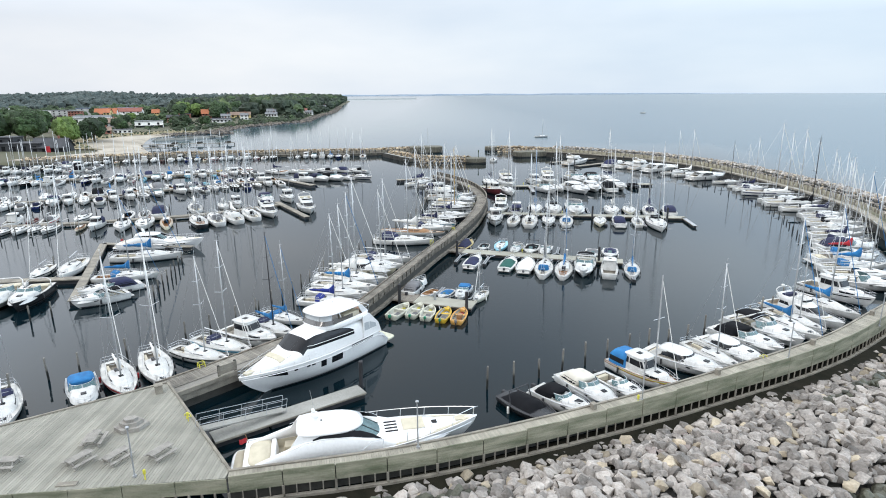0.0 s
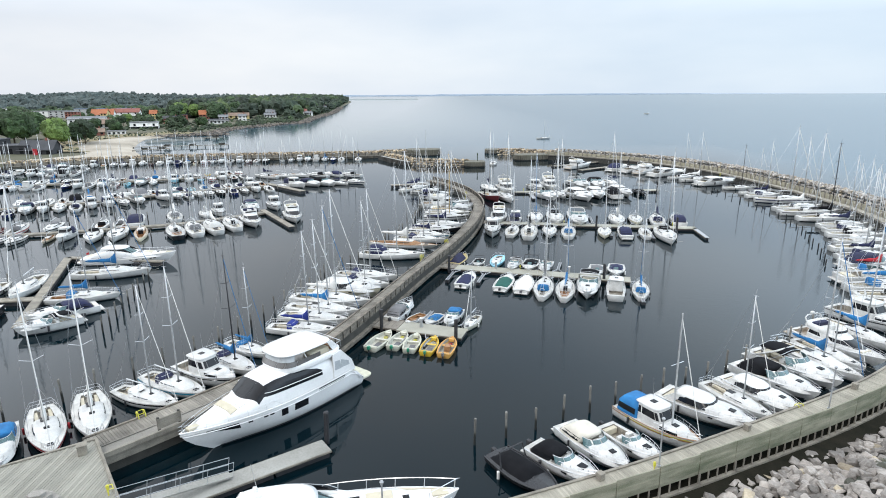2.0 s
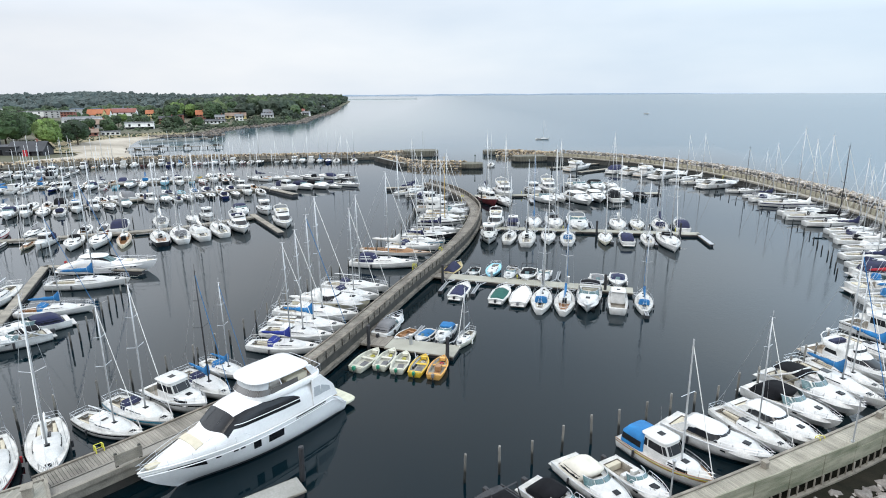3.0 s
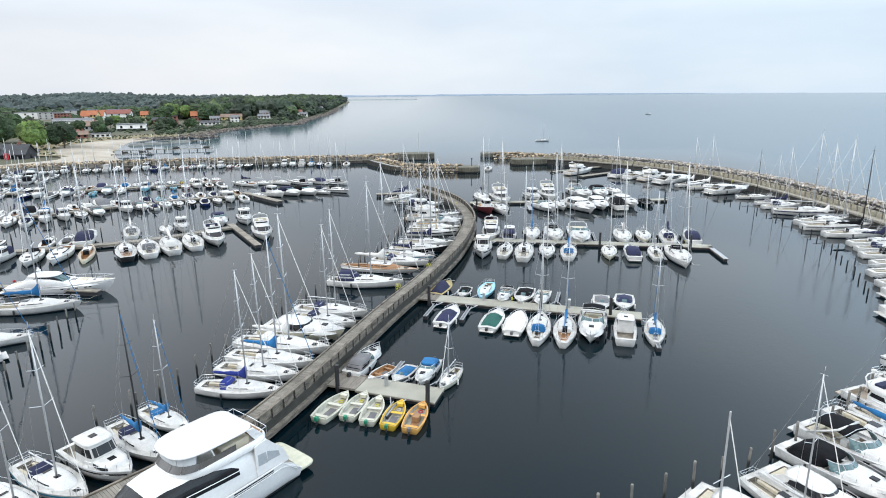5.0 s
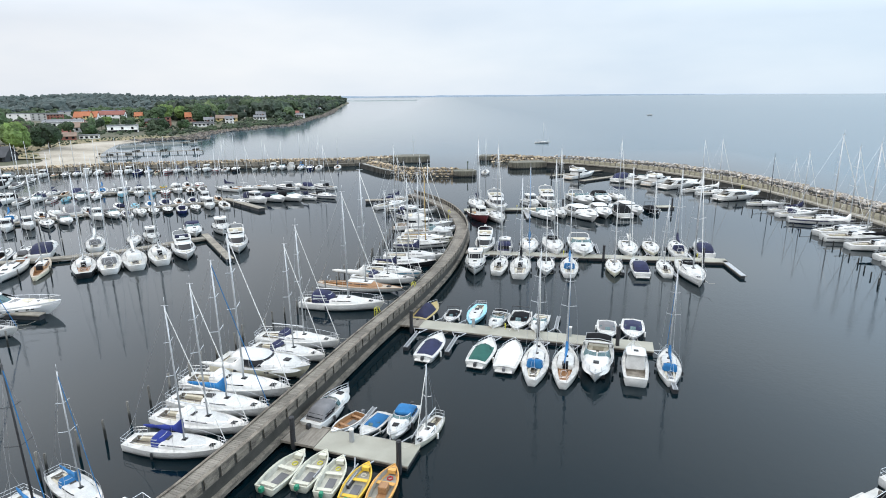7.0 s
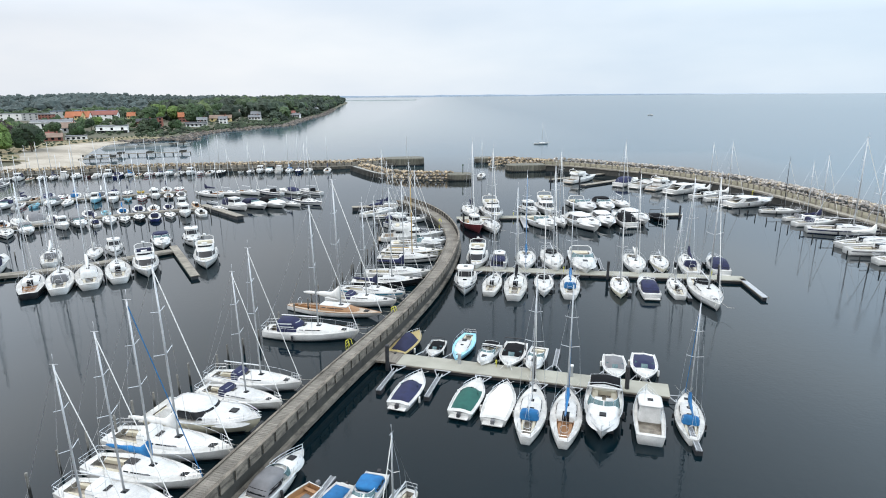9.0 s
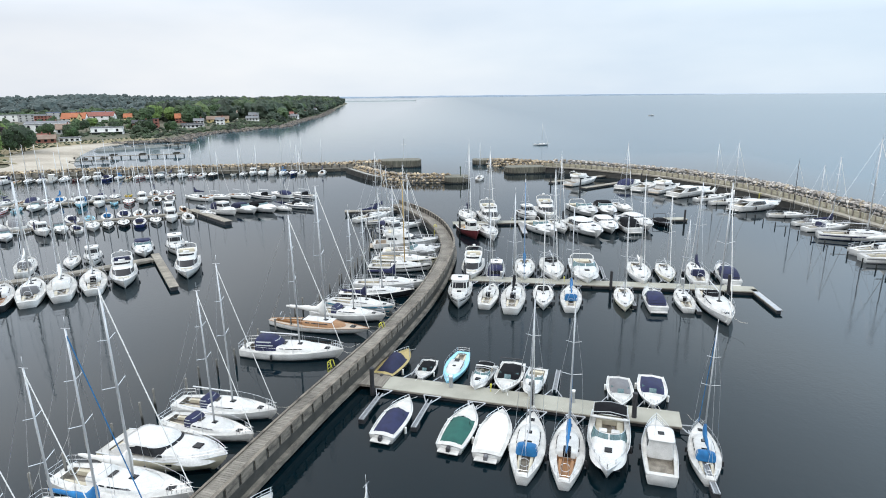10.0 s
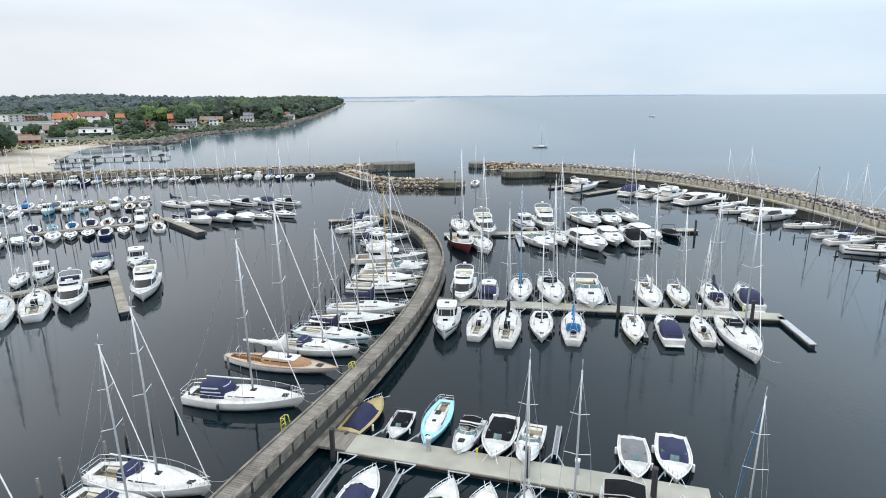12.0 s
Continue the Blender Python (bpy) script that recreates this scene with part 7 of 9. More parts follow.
class Deckhouse:
    """A moulded superstructure: half width and top height along the boat, rounded across."""

    def __init__(self, tops, halves, foot, power=3.4):
        self.tops, self.halves, self.foot, self.power = tops, halves, foot, power

    def size(self, x):
        return curve(self.halves, x), curve(self.tops, x), self.foot(x)

    def on_top(self, x, y, out=0.0):
        w, zt, z0 = self.size(x)
        k = max(0.0, 1 - min(1.0, abs(y) / w) ** self.power) ** (1 / self.power)
        return x + out * 0.6, y, z0 + (zt - z0) * k + out

    def on_side(self, x, z, s, out=0.0):
        w, zt, z0 = self.size(x)
        f = min(1.0, max(0.0, (z - z0) / (zt - z0)))
        return x, s * (w * (1 - f ** self.power) ** (1 / self.power) + out), z

    def body(self, xs, n=26):
        rings = []
        for x in xs:
            w, zt, z0 = self.size(x)
            ring = []
            for i in range(n + 1):
                a = math.pi * i / n
                c, s = math.cos(a), math.sin(a)
                ring.append((x, w * math.copysign(abs(c) ** (2 / self.power), c), z0 + (zt - z0) * abs(s) ** (2 / self.power)))
            rings.append(ring)
        bm = loft(bmesh.new(), rings, closed=False)
        for r in (rings[0], rings[-1]):
            bm.faces.new([bm.verts.new(p) for p in r])
        return bm


def sheet(rows, t=0.03):
    """A bent panel with a thickness from rows of points."""
    bm = bmesh.new()
    return loft(bm, [row + [(x, y * 0.985, z - t) for x, y, z in row[::-1]] for row in rows])


def motor_yacht(x, y, heading):
    root = thing("motor_yacht", "large white flybridge motor yacht with black wraparound windows, beside the pier", "motor yacht", "", pose(x, y, 0, 0, 0, heading))
    h = Hull(16.0, 4.7, 2.05, 2.35, full=2.15, stern=0.88, um=0.42, rake=0.15, flare=0.34, dip=1.25)
    part("hull", h.shell(26), WHITEGLOSS, root, "", True)
    part("boot_stripe", h.band(0.0, 0.07, 0, 0.93), BLACK, root)
    part("knuckle", tubes([h.line(0.02, 0.99, s, -0.03, -0.32, 24) for s in (1, -1)], 0.035, 5), WHITEGLOSS, root, "moulded knuckle line along the hull")
    well = (0.02, 0.13, 0.8)
    part("deck", h.deck(well, drop=0.2, camber=0.05, n=22), DECKW, root)
    part("cockpit", h.cockpit(well, 0.8), TEAKDECK, root, "aft cockpit with a teak floor")
    part("gunwale", h.gunwale(0.05), WHITEGLOSS, root)
    part("bathing_platform", House([(0.42, -9.3, -7.6, 1.95, 0.3, 0.35), (0.6, -9.35, -7.6, 2.0, 0.3, 0.35), (0.62, -9.25, -7.6, 1.9, 0.3, 0.35)]).body(), mat("platform_teak", (0.55, 0.54, 0.42), (0.44, 0.43, 0.33), 0.7), root, "pale teak bathing platform", True)
    for s in (1, -1):
        for a, b in ((1.0, 0.42), (-0.22, -1.55)):
            part("hull_window", boxes_side(h, s, (b + 8) / 16, (a + 8) / 16, 0.5, 0.84), GLASS, root)
        for q in (3.5, 2.3, 1.8):
            part("porthole", boxes_side(h, s, (q + 7.83) / 16, (q + 8.17) / 16, 0.74, 0.81), GLASS, root)
        part("bow_vent", boxes_side(h, s, (4.3 + 8) / 16, (6.5 + 8) / 16, 0.64, 0.88, taper=0.85), GLASS, root, "long black tapering vent at the bow")
        part("side_vent", boxes_side(h, s, (-5.7 + 8) / 16, (-2.7 + 8) / 16, 0.83, 0.87), GLASS, root)
        part("side_vent", boxes_side(h, s, (-5.7 + 8) / 16, (-2.7 + 8) / 16, 0.92, 0.96), GLASS, root)
    # one smooth moulding from the foredeck over the windscreen to the flybridge
    tops = [(7.0, 2.42), (6.2, 2.58), (5.0, 2.8), (4.0, 2.94), (3.15, 3.05), (2.5, 3.5), (1.75, 4.02), (0.9, 4.22), (0.0, 4.3), (-3.0, 4.2), (-5.5, 4.1)]
    halves = [(7.0, 0.25), (6.2, 0.62), (5.0, 1.12), (4.0, 1.45), (3.0, 1.7), (1.5, 1.98), (-2.0, 2.03), (-5.5, 1.98)]
    dh = Deckhouse(tops, halves, lambda q: h.at(q)[1] - 0.25)
    part("deckhouse", dh.body([7.0 - 12.3 * i / 60 for i in range(61)]), WHITEGLOSS, root, "smooth white moulded deckhouse", True)
    for y0, y1 in ((-1.72, -0.6), (-0.58, 0.58), (0.6, 1.72)):
        rows = []
        for i in range(9):
            yy = y0 + (y1 - y0) * i / 8
            f = (yy / 1.75) ** 2
            lo, hi = 3.12 - 0.55 * f, 1.82 - 0.05 * f
            rows.append([dh.on_top(lo + (hi - lo) * j / 6, yy, 0.025) for j in range(7)])
        part("windscreen", sheet(rows), GLASS, root, "black raked windscreen")
    for s in (1, -1):
        rows = []
        for i in range(29):
            q = 2.5 - 5.95 * i / 28
            lo = 3.2 - 0.06 * (2.5 - q)
            hi = min(curve([(2.5, 3.42), (1.75, 3.86), (0.9, 4.0), (-0.6, 3.98), (-2.0, 3.8), (-3.0, 3.52), (-3.45, 3.25)], q), dh.size(q)[1] - 0.1)
            rows.append([dh.on_side(q, lo + (hi - lo) * j / 5, s, 0.022) for j in range(6)])
        part("side_window", sheet(rows), GLASS, root, "long black curved side window")
        part("window_rail", tubes([[dh.on_side(2.0 - 5.5 * i / 12, 3.42 - 0.3 * i / 12, s, 0.06) for i in range(13)]], 0.028, 5), WHITEGLOSS, root)
        wing = [(-4.6, 4.15), (-5.5, 4.3), (-6.7, 3.0), (-7.1, 1.95), (-4.6, 1.95)]
        part("aft_wing", loft(bmesh.new(), [[(px, s * yy, pz) for px, pz in wing] for yy in (1.96, 2.06)]), WHITEGLOSS, root)
        for wa, wb in ((-4.75, -5.35), (-5.45, -6.3)):
            pane = [(wa, 3.5 if wa > -5 else 3.45), (wb, 3.45 if wa > -5 else 3.05), (wb - 0.1, 2.65), (wa, 2.7)]
            part("wing_glass", loft(bmesh.new(), [[(px, s * yy, pz) for px, pz in pane] for yy in (2.05, 2.075)]), CLEAR, root, "clear panel in the aft wing")
    for q in (4.3, 3.5):
        part("sun_cushion", sheet([[dh.on_top(q + 0.3 - 0.6 * j / 4, -1.1 + 2.2 * i / 10, 0.06) for j in range(5)] for i in range(11)], 0.06), CUSHION if q > 4 else WHITEGLOSS, root)
    part("anchor_deck", soft_box(6.4, 7.4, -0.28, 0.28, 2.32, 2.5, 0.04), CUSHION, root)
    # flybridge
    fly = House([(3.95, -5.9, 0.1, 1.9, 0.7, 0.3), (4.5, -5.85, 0.3, 1.97, 0.7, 0.3), (4.52, -5.75, 0.18, 1.85, 0.7, 0.3), (4.25, -5.7, 0.05, 1.82, 0.7, 0.3)])
    part("flybridge", fly.body(), WHITEGLOSS, root, "flybridge deck with a white coaming", True)
    scr = House([(4.48, -4.2, 0.26, 1.9, 0.7, 0.3), (4.86, -4.2, -0.05, 1.82, 0.7, 0.3)])
    for a0, a1 in ((-105, -72), (-71, -40), (-39, -14), (-13, 13), (14, 39), (40, 71), (72, 105)):
        part("fly_screen", scr.pane(0.02, 0.98, a0, a1, 0.0, 5), mat("smoked_screen", (0.10, 0.095, 0.09), (0.07, 0.066, 0.062), 0.08, 1.0, 6.0), root, "low smoked flybridge windscreen")
    upper = House([(4.86, -4.2, -0.05, 1.8, 0.7, 0.3), (5.36, -4.2, -0.25, 1.7, 0.7, 0.3)])
    for a0, a1 in ((-64, -23), (-22, 22), (23, 64)):
        part("fly_panel", upper.pane(0.0, 1.0, a0, a1, 0.0, 6), CLEAR, root, "clear zip panel under the hardtop")
    top = House([(5.3, -4.8, 0.0, 1.72, 0.62, 0.35), (5.38, -5.0, 0.18, 1.86, 0.62, 0.35), (5.47, -4.95, 0.1, 1.8, 0.62, 0.35), (5.55, -4.5, -0.5, 1.4, 0.62, 0.5)], tilt=0.02)
    part("hardtop", top.body(), WHITEGLOSS, root, "broad white hardtop roof", True)
    for s in (1, -1):
        strut = [(-4.3, 5.33), (-4.85, 5.3), (-5.65, 4.4), (-4.9, 4.4)]
        part("top_post", loft(bmesh.new(), [[(px, s * yy, pz) for px, pz in strut] for yy in (1.66, 1.78)]), WHITEGLOSS, root)
        part("top_post", tubes([[(-2.2, s * 1.78, 4.45), (-1.9, s * 1.68, 5.35)]], 0.045, 6), WHITEGLOSS, root)
    part("fly_sofa", soft_box(-4.6, -2.6, 0.7, 1.6, 4.3, 4.85, 0.08), CUSHION, root)
    part("fly_seat", soft_box(-2.2, -1.5, -1.2, 0.2, 4.3, 5.05, 0.08), CUSHION, root)
    part("fly_table", soft_box(-4.2, -3.0, -0.7, 0.4, 4.72, 4.8, 0.02), TEAK, root)
    part("sun_bed", soft_box(-5.65, -5.05, -1.5, 1.5, 4.3, 4.62, 0.06), TEAK, root)
    part("radar_mast", tubes([[(-2.6, 0, 5.5), (-2.7, 0, 5.95)]], 0.07, 6), WHITEGLOSS, root)
    part("radar_bar", soft_box(-2.8, -2.6, -0.35, 0.35, 5.92, 6.0, 0.02), WHITEGLOSS, root)
    part("aft_rail", rails([[(-4.9, 1.85, 4.9), (-5.75, 1.8, 5.0), (-5.8, 0, 5.0), (-5.75, -1.8, 5.0), (-4.9, -1.85, 4.9)]], [[(-5.75, s * q, 4.45), (-5.75, s * q, 5.0)] for s in (1, -1) for q in (0.6, 1.75)], 0.02), STEEL, root)
    bow_rail(h, root, 0.55, 0.55, 0.014)


def boxes_side(h, s, u0, u1, z0, z1, out=0.02, taper=0.0):
    """A panel lying on the hull side between two shares of length and of freeboard."""
    rows = []
    for i in range(5):
        u = u0 + (u1 - u0) * i / 4
        b, z = h.half(u), h.sheer(u)
        row = []
        za = z0 + (z1 - z0) * taper * i / 4
        for zf, o in ((za, out), (z1, out), (z1, -0.03), (za, -0.03)):
            fy = 1.0 - 0.05 * (1 - zf) - 0.1 * (1 - zf) ** 3
            yy = b * (1 - (1 - fy) * (1 + 2.5 * u ** 3)) - h.flare * (1 - zf) * b * u ** 2
            row.append((h.x(u, zf), s * (yy + o), z * zf))
        rows.append(row)
    return loft(bmesh.new(), rows)


def sport_yacht(x, y, heading):
    root = thing("sport_yacht", "large white open sports yacht with a hardtop and beige sunpads", "motor yacht", "", pose(x, y, 0, 0, 0, heading))
    h = Hull(16.4, 4.2, 1.25, 2.05, full=2.3, stern=0.88, um=0.36, rake=0.12, flare=0.3)
    part("hull", h.shell(22), WHITEGLOSS, root, "", True)
    part("boot_stripe", h.band(0.0, 0.1, 0, 0.93), BLACK, root)
    well = (0.1, 0.46, 0.72)
    part("deck", h.deck(well, drop=0.05, camber=0.14, n=22), WHITEGLOSS, root, "", True)
    part("cockpit", h.cockpit(well, 0.6), CUSHION, root, "cockpit with a beige floor")
    part("gunwale", h.gunwale(0.045), WHITEGLOSS, root)
    part("bathing_platform", House([(0.42, -9.1, -7.6, 1.75, 0.3, 0.55), (0.6, -9.15, -7.6, 1.8, 0.3, 0.55), (0.66, -9.05, -7.6, 1.7, 0.3, 0.55)]).body(), WHITEGLOSS, root, "rounded white bathing platform", True)
    part("platform_teak", House([(0.6, -8.95, -8.25, 1.55, 0.3, 0.55), (0.69, -8.95, -8.25, 1.55, 0.3, 0.55)]).body(), CUSHION, root, "beige teak on the bathing platform", True)
    z = h.sheer(0.5)
    trunk = House([(z - 0.2, -1.0, 6.3, 1.65, 1.0, 0.4), (z + 0.35, -1.0, 5.7, 1.5, 1.0, 0.4), (z + 0.52, -1.0, 4.6, 1.2, 1.0, 0.4), (z + 0.56, -0.6, 3.6, 0.9, 1.0, 0.5)], tilt=0.0)
    part("fore_trunk", trunk.body(), WHITEGLOSS, root, "long smooth foredeck", True)
    part("sunpad", soft_box(2.6, 4.2, -0.75, 0.75, z + 0.42, z + 0.62, 0.07), CUSHION, root, "beige foredeck sunpad")
    for i in range(4):
        part("skylight", soft_box(1.35, 2.25, -0.75 + i * 0.4, -0.6 + i * 0.4, z + 0.5, z + 0.6, 0.02), GLASS, root)
    part("hatch", soft_box(4.75, 5.15, -0.2, 0.2, z + 0.3, z + 0.52, 0.03), GLASS, root)
    part("anchor_deck", boxes((6.5, 7.5, -0.3, 0.3, h.sheer(0.92) - 0.02, h.sheer(0.93) + 0.1)), CUSHION, root)
    ws = House([(z + 0.2, -5.0, 1.6, 1.62, 0.75, 0.3), (z + 1.35, -5.0, -0.3, 1.42, 0.75, 0.3), (z + 1.38, -5.0, -0.32, 1.42, 0.75, 0.3)])
    for a0, a1 in ((-48, -17), (-16, 16), (17, 48)):
        part("windscreen", ws.pane(0.05, 1.0, a0, a1, 0.0, 8), TEALGLASS, root, "green-tinted raked windscreen")
    part("screen_frame", tubes([[ws.point(0.05, radians(a), 0.02) for a in range(-48, 49, 6)], [ws.point(1.0, radians(a), 0.02) for a in range(-48, 49, 6)]] + [[ws.point(0.05, radians(a), 0.02), ws.point(1.0, radians(a), 0.02)] for a in (-48, -16.5, 16.5, 48)], 0.035, 5), BLACK, root)
    rim = [(2.2, z + 0.2), (0.8, z + 0.62), (-1.0, z + 0.98), (-3.0, z + 1.1), (-4.4, z + 0.92), (-5.8, z + 0.45), (-7.4, z - 0.1)]
    for s in (1, -1):
        rows = []
        for i in range(25):
            q = 2.2 - 9.6 * i / 24
            b, t = h.at(q)[0] * 0.9, curve(rim, q)
            foot = h.at(q)[1] - 0.1
            rows.append([(q, s * (b + 0.05), foot), (q, s * (b - 0.3 * max(0.0, t - foot - 0.1)), t - 0.08), (q, s * (b - 0.06 - 0.3 * max(0.0, t - foot - 0.1)), t), (q, s * (b - 0.2 - 0.3 * max(0.0, t - foot - 0.1)), t), (q, s * (b - 0.28 - 0.3 * max(0.0, t - foot - 0.1)), t - 0.08), (q, s * (b - 0.34), min(foot, t - 0.1))])
        part("coaming", loft(bmesh.new(), rows), WHITEGLOSS, root, "white coaming sweeping down to the stern", True)
        rows = []
        for i in range(17):
            q = 1.0 - 4.6 * i / 16
            b, lo = h.at(q)[0] * 0.9, curve(rim, q) - 0.02
            hi = max(lo + 0.02, curve([(1.0, z + 0.6), (0.4, z + 0.98), (-0.4, z + 1.3), (-2.0, z + 1.42), (-3.0, z + 1.32), (-3.6, z + 1.1)], q))
            row = [(q, s * (b - 0.08 - 0.34 * (lo + (hi - lo) * k / 3 - z + 0.1)), lo + (hi - lo) * k / 3) for k in range(4)]
            rows.append(row + [(x, y * 0.985, zz) for x, y, zz in row[::-1]])
        part("side_window", loft(bmesh.new(), rows), GLASS, root, "dark curved side window")
        arch = [(-2.9, z + 1.5), (-4.5, z + 1.5), (-5.3, z + 0.38), (-3.9, z + 0.6)]
        part("arch", loft(bmesh.new(), [[(px, s * (yy - 0.12 * (pz - z - 0.4)), pz) for px, pz in arch] for yy in (1.34, 1.44)]), WHITEGLOSS, root, "raked hardtop pillar")
        for u in (0.55, 0.61, 0.68, 0.76, 0.8):
            part("porthole", boxes_side(h, s, u - 0.012, u + 0.012, 0.56, 0.66), GLASS, root)
        part("side_bench", soft_box(-5.6, -3.9, min(s * 0.55, s * 1.35), max(s * 0.55, s * 1.35), 0.7, 1.15, 0.06), CUSHION, root)
    top = House([(z + 1.36, -4.6, -0.2, 1.46, 0.75, 0.4), (z + 1.46, -4.7, -0.1, 1.5, 0.75, 0.4), (z + 1.6, -4.6, -0.5, 1.35, 0.75, 0.45), (z + 1.68, -4.0, -1.2, 0.95, 0.75, 0.5)])
    part("hardtop", top.body(), WHITEGLOSS, root, "smooth white hardtop", True)
    part("roof_hatch", boxes((-3.4, -2.9, -0.06, 0.06, z + 1.66, z + 1.71)), GLASS, root)
    part("aft_sunpad", House([(0.9, -7.95, -6.5, 1.42, 0.3, 0.6), (1.3, -7.95, -6.45, 1.45, 0.3, 0.6), (1.4, -7.8, -6.6, 1.3, 0.3, 0.6)]).body(), CUSHION, root, "curved beige aft sunpad", True)
    part("aft_seat", House([(0.7, -6.5, -6.0, 1.4, 0.3, 0.3), (1.42, -6.45, -6.1, 1.35, 0.3, 0.3), (1.46, -6.4, -6.15, 1.3, 0.3, 0.3)]).body(), WHITEGLOSS, root, "white backrest between sunpad and cockpit", True)
    part("radar_mast", loft(bmesh.new(), [[(px - w, -w, pz), (px + w, -w, pz), (px + w, w, pz), (px - w, w, pz)] for px, pz, w in ((-3.2, z + 1.6, 0.22), (-3.4, z + 2.2, 0.15), (-3.5, z + 2.6, 0.1))]), WHITEGLOSS, root)
    part("radar_dome", House([(z + 2.1, -3.7, -3.1, 0.3, 1, 1), (z + 2.25, -3.72, -3.08, 0.32, 1, 1), (z + 2.34, -3.6, -3.2, 0.2, 1, 1)], n=12).body(), WHITEGLOSS, root, "", True)
    part("aerial", tubes([[(-3.4, 0.1, z + 2.5), (-3.6, 0.1, z + 4.0)]], 0.015, 4), STEEL, root)
    bow_rail(h, root, 0.46, 0.72, 0.026, "bow_rail", False)
    for s in (1, -1):
        rim_in = [(px, py * 0.8, pz + 0.07) for px, py, pz in h.line(0.62, 0.97, s, 0.1, 0.0, 12)]
        rim_out = h.line(0.62, 0.97, s, 0.1, 0.035, 12)
        part("side_deck", loft(bmesh.new(), [[a, b, (b[0], b[1], b[2] - 0.06), (a[0], a[1], a[2] - 0.06)] for a, b in zip(rim_out, rim_in)]), CUSHION, root, "beige teak laid along the side deck")
        part("rubbing_strake", tubes([h.line(0.02, 0.97, s, -0.02, -0.3, 24)], 0.03, 5), STEEL, root)
        part("grab_rail", tubes([[(q, s * (h.at(q)[0] * 0.9 - 0.1), curve(rim, q) + (0.16 if -4.6 < q < 0.6 else 0.03)) for q in [1.0 - 6.2 * i / 12 for i in range(13)]]], 0.018, 5), STEEL, root)
    for u in (0.2, 0.45):
        part("mooring_line", tubes([[(h.x(u), -h.half(u), h.sheer(u)), (h.x(u) + 0.6, -h.half(u) - 0.6, 1.7)], [(h.x(u), -h.half(u), h.sheer(u)), (h.x(u) - 0.8, -h.half(u) - 0.6, 1.7)]], 0.025, 4), BLACK, root)
    part("flag", sheet([[(-8.15 - 0.5 * i / 5, 1.35 + 0.07 * math.sin(i * 1.4), 1.75 - 0.1 * i / 5 - 0.35 * j / 3) for j in range(4)] for i in range(6)], 0.02), CLOTH["red"], root, "red ensign at the stern")
    part("flag_staff", tubes([[(-7.95, 1.35, 1.0), (-8.2, 1.35, 2.0)]], 0.02, 5), TEAK, root)
    return root


motor_yacht(-11.5, 52.45, -127)
yacht = sport_yacht(-5.0, 38.75, 12.5)
tagged(copy_thing(yacht, pose(-46.2, 97.6, 0, 0, 0, 3) @ Matrix.Scale(0.84, 4)), "white open sports yacht beside a wooden jetty in the western basin", "motor yacht")

# ---- boats in their berths ----
boat("sail", -35.1, 44.9, -54, 8.6, "in the western basin", hood="navy")
boat("cruiser", -30.0, 47.2, -56, 6.8, "in the western basin", canopy="blue")
boat("sail", -28.1, 49.6, -52, 8.6, "in the western basin", stripe="red", cover="white", fender="red")
boat("sail", -25.8, 51.6, -56, 9.0, "in the western basin", cover="white")
boat("sail", -22.9, 54.6, -25, 7.5, "tied to the central pier", stripe="black", hood="white")
boat("sail", -21.5, 56.7, -29, 8.2, "tied to the central pier", hood="navy", stripe="teal")
boat("cabin", -19.3, 58.6, -32, 7.6, "tied to the central pier")
boat("sail", -18.0, 61.2, -38, 8.0, "tied to the central pier", cover="blue", mast="black", hood="navy")
boat("sail", -17.4, 64.4, -33, 6.5, "tied to the central pier", cover="blue", hood="blue")
boat("sail", -13.0, 69.3, -10, 8.2, "tied to the central pier", cover="royal", hood="royal")
boat("sail", -12.5, 72.5, -15, 8.6, "tied to the central pier", hood="white")
boat("sail", -12.0, 75.1, -15, 9.3, "tied to the central pier", cover="blue")
boat("sail", -11.7, 78.3, -14, 10.5, "tied to the central pier", cover="white", hood="white")
boat("cruiser", -10.3, 81.7, -15, 9.6, "tied to the central pier", hull="cream", hard="1")
boat("sail", -8.9, 85.3, -20, 8.4, "tied to the central pier", hood="navy")
boat("sail", -8.6, 88.2, -13, 9.2, "tied to the central pier", hood="navy")
boat("sail", -5.8, 99.1, -8, 10.5, "tied to the central pier", hood="navy", tent="1")
boat("sail", -4.6, 105.8, -17, 12.3, "tied to the central pier", deck="wood", cover="white")
boat("sail", -1.8, 109.2, -15, 9.2, "tied to the central pier", hood="navy")
boat("sail", -0.7, 112.4, -19, 8.9, "tied to the central pier", cover="navy", stripe="teal")
boat("sail", 0.7, 116.6, 1, 9.6, "tied to the central pier", hull="black")
boat("sail", 2.1, 120.3, -3, 9.9, "tied to the central pier", cover="navy")
boat("sail", 2.9, 128.2, -2, 9.5, "tied to the central pier", stripe="black", mast="wood")
boat("sail", 3.4, 131.8, -5, 9.9, "tied to the central pier", hull="cream", stripe="black")
boat("cruiser", 4.2, 136.3, 0, 9.3, "tied to the central pier")
boat("fly", 2.9, 142.0, 3, 11.1, "tied to the central pier")
boat("cabin", 0.4, 150.2, -49, 8.5, "tied to the central pier", canopy="navy")
boat("sail", 1.2, 156.1, 24, 8.7, "tied to the central pier")
boat("sail", -2.5, 161.7, 27, 7.8, "tied to the central pier", stripe="black")
boat("sail", -5.1, 165.4, 45, 10.1, "tied to the central pier", cover="navy")
boat("sail", -4.6, 172.9, 25, 7.5, "tied to the central pier", cover="navy")
boat("dinghy", -4.4, 66.4, 66, 4.4, "beside the floating pontoon", hull="ivory")
